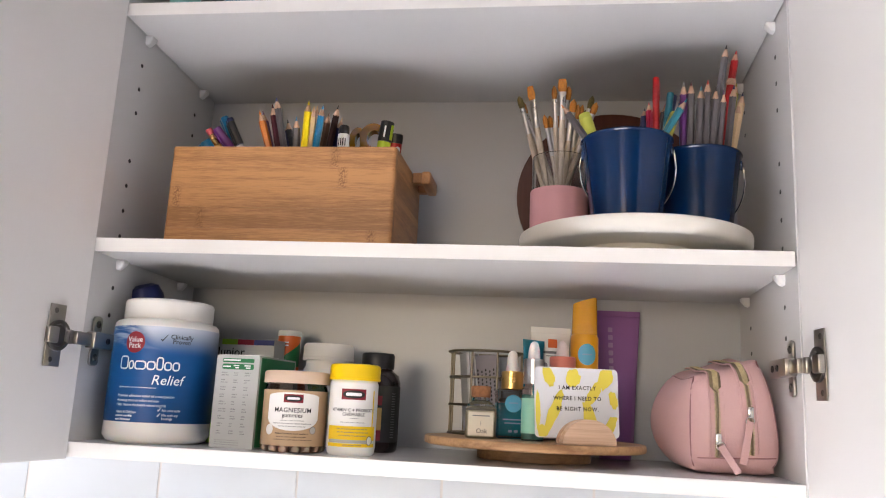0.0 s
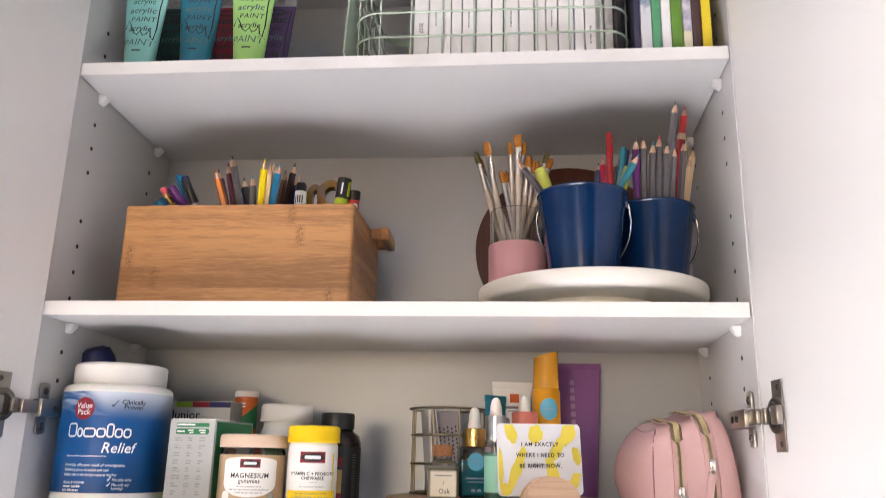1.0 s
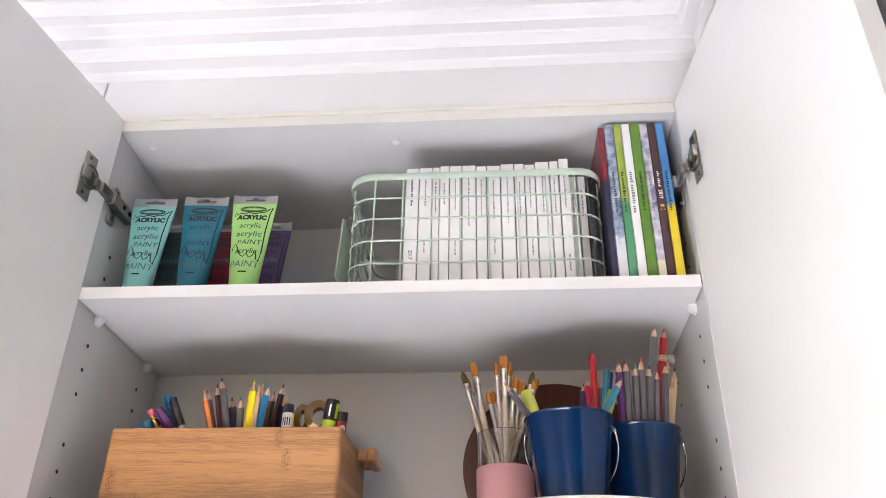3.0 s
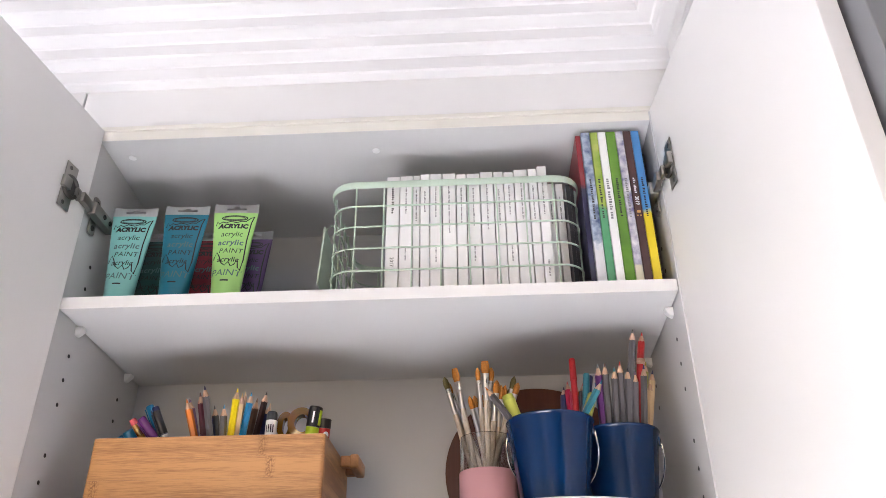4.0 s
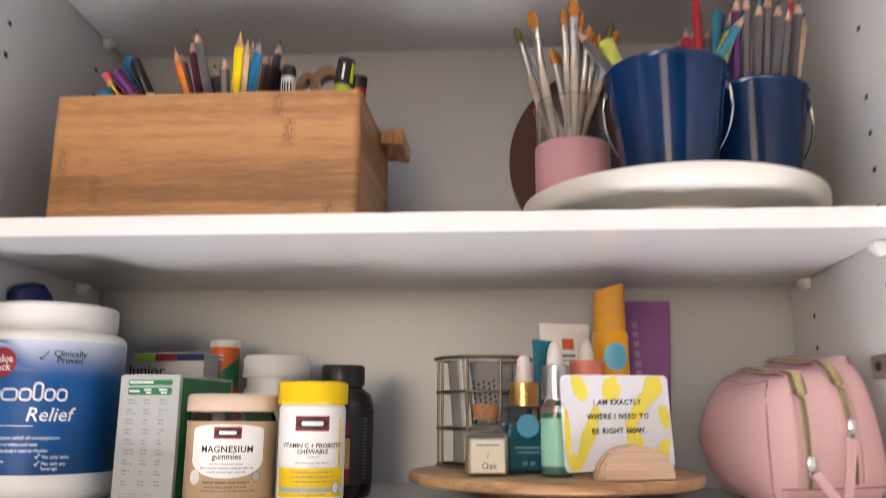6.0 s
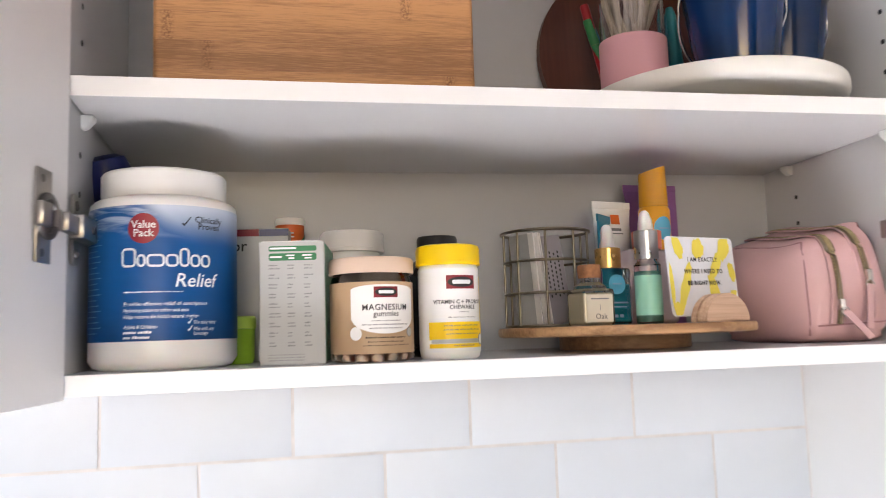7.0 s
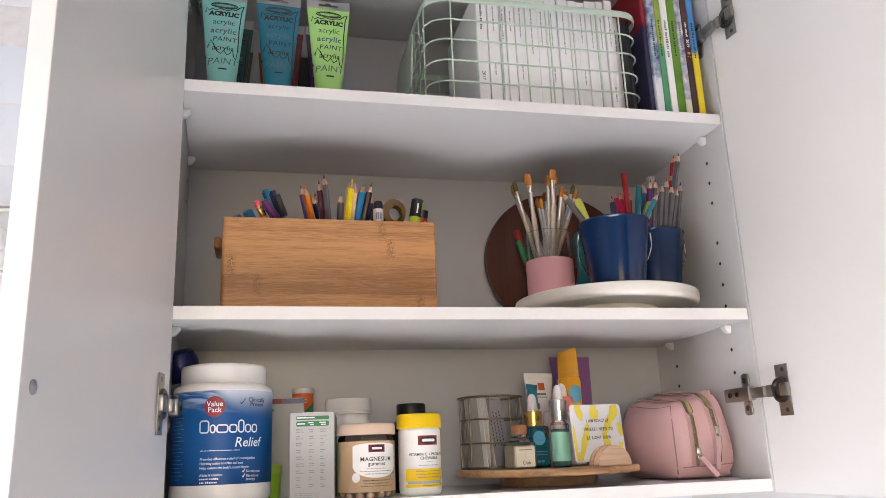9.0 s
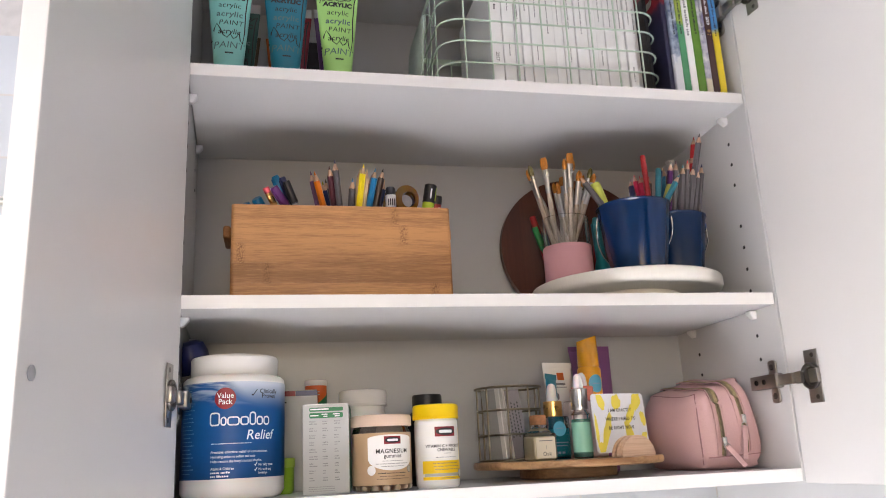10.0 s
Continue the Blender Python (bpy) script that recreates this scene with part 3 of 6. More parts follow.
M.update({
    "plastic": mat("white_plastic", (0.80, 0.79, 0.77), 0.32, vary=0.015, sss=0.1),
    "offwhite": mat("ribbed_white", (0.74, 0.73, 0.72), 0.4, vary=0.02),
    "osmo": blue_water_mat(),
    "paper": mat("label_white", (0.82, 0.81, 0.79), 0.5, vary=0.02),
    "ink": mat("print_black", (0.02, 0.02, 0.022), 0.5),
    "inkgrey": mat("print_grey", (0.20, 0.20, 0.21), 0.6),
    "inkwhite": mat("print_white", (0.82, 0.83, 0.85), 0.5),
    "inkpale": mat("print_pale_blue", (0.22, 0.38, 0.58), 0.5),
    "red": mat("badge_red", (0.24, 0.012, 0.024), 0.4),
    "card": mat("carton_grey_white", (0.44, 0.45, 0.45), 0.45, vary=0.03, scale=20),
    "green": mat("carton_green", (0.015, 0.17, 0.065), 0.4),
    "lime": mat("lime_plastic", (0.30, 0.55, 0.04), 0.35),
    "navy": mat("navy_plastic", (0.008, 0.015, 0.11), 0.35, vary=0.1),
    "orange": mat("orange_plastic", (0.62, 0.12, 0.02), 0.4),
    "peach": mat("beige_lid", (0.70, 0.53, 0.41), 0.42, vary=0.02),
    "tan": mat("tan_label", (0.50, 0.34, 0.20), 0.38, vary=0.03),
    "amber": glass_mat("smoky_plastic", (0.58, 0.45, 0.36), 0.06),
    "gummy": mat("gummies", (0.50, 0.37, 0.27), 0.4, sss=0.2, vary=0.15, scale=60),
    "yellow": mat("bright_yellow", (0.90, 0.60, 0.0), 0.35, vary=0.02),
    "darkglass": mat("dark_brown_bottle", (0.020, 0.010, 0.010), 0.12, vary=0.1),
    "bamboo": bamboo_mat("bamboo_box", (0.305, 0.138, 0.050), (0.542, 0.272, 0.108)),
    "bamboo_disc": wood_mat("acacia_disc", (0.28, 0.14, 0.06), (0.52, 0.31, 0.15), "X", 60, 0.42),
    "bamboo_dark": wood_mat("acacia_base", (0.13, 0.065, 0.03), (0.25, 0.14, 0.07), "X", 60, 0.5),
    "beech": wood_mat("raw_beech", (0.52, 0.33, 0.22), (0.70, 0.49, 0.35), "X", 110, 0.6),
    "cork": mat("cork", (0.28, 0.12, 0.05), 0.8, vary=0.35, scale=140, bump=0.4, bscale=300),
    "brass": mat("antique_brass_wire", (0.24, 0.21, 0.155), 0.35, 1.0, vary=0.1, scale=60),
    "gold": mat("satin_gold", (0.68, 0.42, 0.14), 0.28, 1.0),
    "silver": mat("brushed_silver", (0.52, 0.52, 0.53), 0.28, 1.0),
    "clear": glass_mat("clear_glass", (0.97, 0.98, 0.97)),
    "teal_liquid": mat("teal_bottle", (0.02, 0.24, 0.33), 0.12, vary=0.05),
    "aqua": mat("aqua_label", (0.10, 0.42, 0.62), 0.4),
    "mint": mat("mint_label", (0.30, 0.66, 0.52), 0.35),
    "oil": mat("pale_oil", (0.60, 0.53, 0.36), 0.2),
    "cream": mat("cream_label", (0.72, 0.66, 0.54), 0.6),
    "rubber": mat("white_rubber", (0.76, 0.72, 0.70), 0.45, sss=0.2),
    "coral": mat("coral_plastic", (0.75, 0.22, 0.16), 0.4),
    "purple": mat("purple_tube", (0.27, 0.11, 0.31), 0.38, vary=0.05),
    "mustard": mat("mustard_bottle", (0.80, 0.36, 0.01), 0.3, vary=0.03),
    "mustard_cap": mat("amber_cap", (0.72, 0.33, 0.012), 0.18, vary=0.04, coat=0.6),
    "leather": mat("pink_leather", (0.70, 0.44, 0.44), 0.42, vary=0.05, scale=14, bump=0.35, bscale=420),
    "leather_dark": mat("pink_piping", (0.42, 0.21, 0.22), 0.5, vary=0.05),
    "zipgold": mat("zip_brass", (0.52, 0.44, 0.26), 0.4, 1.0, vary=0.2, scale=200),
    "ziptape": mat("zip_tape_olive", (0.24, 0.19, 0.12), 0.8, vary=0.1, scale=200),
    "marble": mat("white_marble", (0.78, 0.76, 0.71), 0.35, vary=0.05, scale=9, bump=0.05),
    "enamel": mat("navy_enamel", (0.001, 0.019, 0.076), 0.13, vary=0.06, scale=20),
    "pinkcup": mat("pink_silicone", (0.66, 0.35, 0.39), 0.6, vary=0.03),
    "board": wood_mat("dark_stained_board", (0.070, 0.020, 0.011), (0.105, 0.033, 0.018), "Z", 40, 0.38, 0.0, 0.4),
    "wood": wood_mat("pencil_cedar", (0.44, 0.27, 0.18), (0.58, 0.38, 0.27), "Z", 120, 0.6),
    "washed": wood_mat("washed_handle", (0.36, 0.29, 0.22), (0.64, 0.56, 0.47), "Z", 130, 0.7, 0.10, run=0.12),
    "bristle": mat("orange_bristle", (0.36, 0.13, 0.012), 0.6, vary=0.25, scale=400, bump=0.5, bscale=900),
    "bristle_olive": mat("olive_bristle", (0.10, 0.08, 0.02), 0.6, vary=0.3, scale=400, bump=0.5, bscale=900),
    "sage": mat("sage_metal", (0.52, 0.64, 0.53), 0.4, vary=0.03, scale=40),
    "bookwhite": mat("book_white", (0.88, 0.88, 0.87), 0.45, vary=0.015),
    "pages": mat("book_pages", (0.72, 0.70, 0.65), 0.9, vary=0.06, scale=200),
    "tubeseal": mat("clear_crimp", (0.50, 0.51, 0.51), 0.25, vary=0.05),
    "scissor": mat("amber_handle", (0.20, 0.095, 0.003), 0.15, vary=0.1, coat=0.3, sss=0.3),
})

# ---- bottom shelf ----
def bars(rows, nx=1):
    """Print that cannot be read: bars of x, z, width and height."""
    bm = bmesh.new()
    for x, z, w, h in rows:
        own = plate(x - w / 2, x + w / 2, z - h / 2, z + h / 2, max(nx, int(w / 0.003)), min(w, h) * 0.3 if w > 0.004 or nx > 1 else 0.0)
        own.verts.index_update()
        join(bm, own)
    return bm


def words(x, z, width, h, seed, gap=0.0):
    """One line of small print as letter-sized bars in word groups, starting at x."""
    rnd = random.Random(seed)
    out, p, left = [], x, rnd.randint(3, 8)
    while p < x + width:
        w = h * rnd.uniform(0.45, 0.85)
        tall = h * rnd.choice((0.72, 0.72, 0.78, 1.0))
        out.append((p + w / 2, z - (h - tall) / 2, w, tall))
        p += w + h * 0.28
        left -= 1
        if not left:
            p += h * 0.6
            left = rnd.randint(3, 8)
    return out


def spine_words(z, length, h, seed):
    """The same, running down a spine from z."""
    return [(b, z - a, d, c) for a, b, c, d in words(0.0, 0.0, length, h, seed)]


def supplement_tub():
    t = thing("supplement_tub", pose(0.061, 0.081, ZB), "large white plastic tub with a blue water-patterned label", "tub")
    R = 0.0605
    part("body", lathe([(0, 0), (0.050, 0), (0.056, 0.002), (0.0602, 0.008), (R - 0.0004, 0.014), (R - 0.0004, 0.132), (0.0595, 0.1365), (0.0565, 0.1395), (0.0515, 0.1408), (0.0500, 0.142), (0.0500, 0.150), (0, 0.150)], 72), M["plastic"], t, "", 40)
    lid = [(0.0485, 0.1415), (0.0512, 0.1418), (0.0514, 0.1448), (0.0516, 0.1453), (0.0516, 0.1622), (0.0500, 0.1644), (0.0470, 0.1652), (0.0460, 0.1644), (0, 0.1642)]
    bm = lathe(lid, 180)
    for v in bm.verts:
        r = math.hypot(v.co.x, v.co.y)
        if 0.0515 < r < 0.0517:
            k = round(math.degrees(math.atan2(v.co.y, v.co.x)) / 2)
            if k % 2:
                v.co.x *= 0.9945
                v.co.y *= 0.9945
    part("lid", bm, M["offwhite"], t, "ribbed white screw lid", 25)
    lab = part("label_wrap", lathe([(R, 0.0235), (R, 0.1315)], 72, a0=-90 - 150, a1=-90 + 160), M["osmo"], t, "blue printed label with pale water ripples", 60)
    T, r1, r2 = 13, R + 0.0004, R + 0.0007
    part("badge", bent(shift(disc(0.0122, 0.0122), -0.021, 0.1125), r1, T), M["red"], lab)
    part("badge_writing", bent(shift(writing("Value\nPack", 0.0086, line=0.8, bold=0.00005), -0.021, 0.112), r2, T), M["inkwhite"], lab)
    part("claim_writing", bent(shift(writing("Clinically\nProven", 0.0072, line=0.75, bold=0.0001), 0.032, 0.1175), r1, T), M["ink"], lab)
    bm = prism([(0.0085, 0.1165), (0.0105, 0.1145), (0.0160, 0.1220), (0.0154, 0.1224), (0.0105, 0.1162), (0.0092, 0.1173)], -0.0001, 0.0001)
    part("tick", bent(bm, r1, T), M["ink"], lab)
    # the trade name as a row of plain rounded frames
    bm = bmesh.new()
    x = -0.0385
    for w, h in ((0.0125, 0.0155), (0.0075, 0.0105), (0.0145, 0.0105), (0.0105, 0.0105), (0.0085, 0.0155), (0.0090, 0.0105), (0.0090, 0.0105)):
        loop = [(p[0], 0.0, p[1]) for p in rounded_loop(x + 0.001, x + w - 0.0012, 0.0825, 0.0815 + h - 0.001, 0.0028, 0, 5)]
        own = wire(loop, 0.0010, 6, True)
        for v in own.verts:
            v.co.y = 0
        join(bm, own)
        x += w
    part("name_block", bent(bm, r1, T), M["inkwhite"], lab)
    sl = writing("Relief", 0.0155, bold=0.0001)
    for v in sl.verts:
        v.co.x += v.co.z * 0.2
    part("relief_writing", bent(shift(sl, 0.021, 0.0705), r1, T), M["inkwhite"], lab)
    rows = words(-0.036, 0.0620, 0.045, 0.0010, 1)
    for txt, z, wd in (("Provides effective relief of constipation", 0.0525, 0.066), ("Hydrating action to soften and ease", 0.0475, 0.050), ("Helps restore the body's natural rhythm", 0.0425, 0.058),
                       ("Adults & Children", 0.0345, 0.026), ("No salty taste", 0.0375, 0.020), ("Mix with any", 0.0322, 0.018), ("beverage", 0.0285, 0.012)):
        bm = writing(txt, 0.0042)
        xs = [v.co.x for v in bm.verts]
        k, x0 = wd / (max(xs) - min(xs)), min(xs)
        at = 0.0185 if z in (0.0375, 0.0322, 0.0285) else -0.036
        for v in bm.verts:
            v.co.x = at + (v.co.x - x0) * k
        part("label_writing", bent(shift(bm, 0, z), r1, T), M["inkwhite"], lab)
    for i, z in enumerate((0.0305, 0.0265)):
        rows += words(-0.036, z, (0.021, 0.020)[i], 0.0022, 13 + i)
    for zt in (0.0372, 0.0315):
        tick = prism([(0.0132, zt + 0.0004), (0.0144, zt - 0.0012), (0.0170, zt + 0.0030), (0.0164, zt + 0.0033), (0.0144, zt + 0.0002), (0.0137, zt + 0.0010)], -0.0001, 0.0001)
        part("tick", bent(tick, r1, T), M["inkwhite"], lab)
    part("small_print", bent(bars(rows), r1, T), M["inkwhite"], lab)
    rows = []
    for i in range(22):
        rows += words(-0.084, 0.123 - i * 0.0044, 0.018 + 0.006 * ((i * 7) % 3) / 2, 0.0009, 40 + i)
    part("side_print", bent(bars(rows), r1, T), M["inkpale"], lab)
    return t


supplement_tub()


def capped_bottle(name, m, label, category, profile, cap_profile, body_m, cap_m, seg=40):
    t = thing(name, m, label, category)
    part("body", lathe(profile, seg), body_m, t, "", 40)
    part("cap", lathe(cap_profile, seg), cap_m, t, "", 40)
    return t


# navy-capped bottle leaning between the tub and the side panel
capped_bottle("medicine_bottle", pose(0.047, 0.166, ZB + 0.004, 14.0, -14.0, 0), "dark bottle with a wide navy blue cap, leaning behind the tub", "bottle",
              [(0, 0), (0.014, 0), (0.015, 0.003), (0.015, 0.10), (0.007, 0.115), (0.006, 0.168), (0, 0.168)],
              [(0, 0.160), (0.0205, 0.160), (0.0222, 0.163), (0.0224, 0.184), (0.0188, 0.1960), (0.011, 0.2000), (0, 0.2006)], M["darkglass"], M["navy"])


def nutrition_carton():
    t = thing("supplement_carton", pose(0.142, 0.0475, ZB, 0, 0, -7), "slim grey-white carton with green bands and a table of figures", "carton")
    part("body", box(0, 0.0545, 0, 0.095, 0, 0.1035, 0.0008), M["card"], t)
    part("side_print", box(0.0547, 0.0550, 0.004, 0.091, 0.002, 0.1015), M["green"], t, "green printed side")
    part("flap", box(0.002, 0.0525, 0.0005, 0.05, 0.1036, 0.1042), M["paper"], t)
    bm = bars([(0.028, 0.0975, 0.040, 0.0045), (0.028, 0.0905, 0.040, 0.0062)])
    part("heading_band", shift(bm, 0, 0, -0.0004), M["green"], t)
    part("heading_print", shift(bars([(0.020, 0.0978, 0.022, 0.0016), (0.014, 0.0905, 0.010, 0.0014), (0.026, 0.0917, 0.007, 0.0012), (0.027, 0.0893, 0.005, 0.0012), (0.040, 0.0917, 0.008, 0.0012), (0.041, 0.0893, 0.006, 0.0012)]), 0, 0, -0.0007), M["inkwhite"], t)
    rnd = random.Random(5)
    rows = []
    for i in range(27):
        z = 0.0835 - i * 0.0027
        if i % 3 == 2:
            continue
        rows += words(0.008, z, rnd.uniform(0.004, 0.010), 0.0013, i)
        rows += words(0.0235, z, rnd.uniform(0.003, 0.006), 0.0013, 50 + i)
        rows += words(0.0375, z, rnd.uniform(0.003, 0.007), 0.0013, 90 + i)
    for z in (0.0085, 0.0062, 0.0039):
        rows += words(0.007, z, 0.03, 0.0007, int(z * 1e5))
    part("table_print", shift(bars(rows), 0, 0, -0.0004), M["inkgrey"], t)


nutrition_carton()


def junior_carton():
    t = thing("medicine_carton", pose(0.092, 0.172, ZB, 0, 0, -4), "grey-white medicine carton with a purple, red and lime top band", "carton")
    part("body", box(0, 0.074, 0, 0.035, 0, 0.132, 0.0007), M["card"], t)
    for x0, x1, c in ((0.0, 0.022, "lime"), (0.0222, 0.045, "red"), (0.0452, 0.0738, "navy")):
        part("colour_band", box(x0, x1, -0.0004, -0.0001, 0.124, 0.131), M[c], t)
    part("name_writing", shift(writing("Junior", 0.0160, bold=0.0001), 0.014, 0.114, -0.0004), M["ink"], t)
    lb = thing("lime_tub", pose(0.118, 0.128, ZB), "small lime green plastic tub with a paler lid", "tub")
    part("body", lathe([(0, 0), (0.014, 0), (0.016, 0.004), (0.0165, 0.032), (0, 0.032)], 28), M["lime"], lb, "", 40)
    part("lid", lathe([(0, 0.0322), (0.0175, 0.0322), (0.0175, 0.042), (0.016, 0.0435), (0, 0.0435)], 28), paint((0.42, 0.62, 0.10)), lb, "paler lime lid", 40)


junior_carton()

tin = thing("effervescent_tube", pose(0.167, 0.221, ZB), "orange and green tablet tube with a white lid", "tube")
part("body", lathe([(0, 0), (0.0150, 0), (0.0152, 0.002), (0.0152, 0.141), (0, 0.141)], 32), M["orange"], tin, "", 40)
bm = plate(-0.022, 0.020, 0.100, 0.136, 20)
for v in bm.verts:
    if v.co.z > 0.11:
        v.co.z = 0.100 + (v.co.x + 0.024) / 0.044 * 0.034
part("green_print", bent(bm, 0.0155, 20), M["green"], tin)
part("side_print", bent(bars([(-0.006, 0.128, 0.010, 0.0015), (-0.005, 0.132, 0.008, 0.0015)]), 0.0155, 20), M["inkwhite"], tin)
part("lid", lathe([(0.0150, 0.1412), (0.0158, 0.1412), (0.0158, 0.147), (0.0148, 0.1485), (0, 0.1485)], 32), M["plastic"], tin, "white lid", 40)

capped_bottle("white_jar", pose(0.231, 0.197, ZB), "plain white plastic jar with a wide ribbed lid", "jar",
              [(0, 0), (0.030, 0), (0.032, 0.003), (0.032, 0.095), (0.029, 0.101), (0.029, 0.108), (0, 0.108)],
              [(0.030, 0.1085), (0.0335, 0.1085), (0.0338, 0.112), (0.0332, 0.1125), (0.0332, 0.127), (0.031, 0.130), (0, 0.1305)], M["plastic"], M["offwhite"])


def emblem(parent, r, T, x, z, w):
    """A trade mark as plain shapes: red block, black oval, white bar."""
    h = w * 0.42
    part("mark_block", bent(shift(plate(-w / 2, w / 2, -h / 2, h / 2, 12), x, z), r, T), M["red"], parent)
    part("mark_oval", bent(shift(disc(w * 0.46, h * 0.38), x, z), r + 0.0003, T), M["ink"], parent)
    part("mark_bar", bent(shift(plate(-w * 0.32, w * 0.32, -h * 0.15, h * 0.15, 10, h * 0.12), x, z), r + 0.0006, T), M["inkwhite"], parent)


def gummies_jar():
    t = thing("gummies_jar", pose(0.237, 0.057, ZB), "squat brown jar of gummies with a beige lid and tan label", "jar")
    part("body", lathe([(0, 0), (0.032, 0), (0.035, 0.003), (0.0357, 0.008), (0.0357, 0.066), (0.0345, 0.0715), (0.0335, 0.073), (0.0335, 0.077), (0, 0.077)], 56), M["darkbody"], t, "", 40)
    part("lid", lathe([(0.034, 0.0745), (0.0368, 0.0745), (0.0370, 0.0755), (0.0370, 0.0855), (0.0355, 0.0878), (0.033, 0.0883), (0, 0.0883)], 56), M["peach"], t, "smooth beige lid", 40)
    lab = part("label_wrap", lathe([(0.0361, 0.0072), (0.0361, 0.0668)], 56, a0=-240, a1=55), M["tan"], t, "tan printed label", 60)
    T, r = 14, 0.0364
    bm = plate(-0.0305, 0.0305, 0.0235, 0.0640, 26)
    for v in bm.verts:
        k = math.sqrt(max(0, 1 - (v.co.x / 0.0308) ** 2))
        top = v.co.z > 0.044
        v.co.z = 0.0440 + (0.0205 * (0.78 + 0.22 * k) if top else -0.0205 * (0.30 + 0.70 * k))
    part("label_oval", bent(bm, r, T), M["paper"], lab)
    emblem(lab, r + 0.0003, T, 0, 0.0580, 0.0215)
    part("name_writing", bent(shift(writing("MAGNESIUM", 0.0070, bold=0.00012, spacing=1.08), 0, 0.0452), r + 0.0003, T), M["ink"], lab)
    part("kind_writing", bent(shift(writing("gummies", 0.0064, bold=0.00008), 0, 0.0398), r + 0.0003, T), M["ink"], lab)
    rows = words(-0.013, 0.0343, 0.026, 0.0009, 3) + words(-0.021, 0.0312, 0.042, 0.0012, 4) + words(-0.015, 0.0282, 0.030, 0.0011, 5)
    part("small_print", bent(bars(rows), r + 0.0003, T), M["inkgrey"], lab)
    rows = words(-0.018, 0.0205, 0.036, 0.0014, 6) + words(-0.016, 0.0170, 0.032, 0.0010, 7) + words(-0.020, 0.0140, 0.044, 0.0009, 8)
    part("lower_print", bent(bars(rows), r, T), M["ink"], lab)
    part("side_badge", bent(shift(disc(0.0052, 0.0056), -0.0265, 0.024), r + 0.0004, T), M["paper"], lab)
    part("seal_badge", bent(shift(disc(0.0040, 0.0042), 0.0245, 0.0245), r + 0.0004, T), M["inkgrey"], lab)
    part("seal_face", bent(shift(disc(0.0034, 0.0036), 0.0245, 0.0245), r + 0.0007, T), M["card"], lab)
    rnd = random.Random(11)
    for i in range(16):
        a = 360 * i / 16
        g = part("gummy", lathe([(0, 0), (0.0050, 0.0008), (0.0062, 0.004), (0.0045, 0.0075), (0, 0.0082)], 12), M["gummy"], t, "", 60)
        g.matrix_local = pose(0.0305 * math.cos(radians(a)), 0.0305 * math.sin(radians(a)), 0.0006, rnd.uniform(-8, 8), rnd.uniform(-8, 8), rnd.uniform(0, 90)) @ Matrix.Diagonal((1, 1, rnd.uniform(0.9, 1.2), 1))


M["darkbody"] = M["amber"]
gummies_jar()


def vitamin_jar():
    t = thing("vitamin_jar", pose(0.305, 0.054, ZB), "white vitamin bottle with a bright yellow lid and yellow label band", "bottle")
    part("body", lathe([(0, 0), (0.0235, 0), (0.0258, 0.002), (0.0266, 0.006), (0.0266, 0.078), (0.0252, 0.081), (0, 0.081)], 48), M["plastic"], t, "", 40)
    part("lid", lathe([(0.026, 0.0808), (0.0284, 0.0808), (0.0288, 0.083), (0.0284, 0.0836), (0.0284, 0.0955), (0.0275, 0.0978), (0.025, 0.0988), (0, 0.0988)], 48), M["yellow"], t, "bright yellow lid", 40)
    lab = part("label_wrap", lathe([(0.0269, 0.008), (0.0269, 0.0775)], 48, a0=-235, a1=55), M["paper"], t, "white and yellow printed label", 60)
    T, r = 16, 0.0272
    part("yellow_band", bent(plate(-0.032, 0.030, 0.0165, 0.0315, 24), r, T), M["yellow"], lab)
    part("grey_band", bent(plate(-0.030, 0.026, 0.0135, 0.0170, 20, 0.001), r + 0.0003, T), M["card"], lab)
    part("lower_band", bent(plate(-0.032, 0.030, 0.0095, 0.0132, 24), r, T), M["yellow"], lab)
    part("edge_band", bent(plate(0.0235, 0.0255, 0.018, 0.070, 2), r, T), M["yellow"], lab)
    emblem(lab, r, T, -0.001, 0.0655, 0.0275)
    part("name_writing", bent(shift(writing("VITAMIN C + PROBIOTIC\nCHEWABLE", 0.0048, bold=0.0001, line=0.95), 0.0, 0.0462), r, T), M["ink"], lab)
    rows = words(-0.004, 0.0400, 0.009, 0.0008, 20) + words(-0.014, 0.0355, 0.028, 0.0009, 21)
    part("small_print", bent(bars(rows), r, T), M["inkgrey"], lab)
    rows = words(-0.018, 0.0285, 0.034, 0.0010, 22) + words(-0.018, 0.0250, 0.036, 0.0010, 23) + words(-0.016, 0.0215, 0.032, 0.0010, 24) + words(-0.010, 0.0115, 0.020, 0.0010, 25)
    part("lower_print", bent(bars(rows), r + 0.0003, T), M["inkgrey"], lab)
    part("seal_badge", bent(shift(disc(0.0040, 0.0050), 0.0205, 0.0165), r + 0.0005, T), M["inkgrey"], lab)
    part("seal_face", bent(shift(disc(0.0033, 0.0043), 0.0205, 0.0165), r + 0.0008, T), M["paper"], lab)


vitamin_jar()

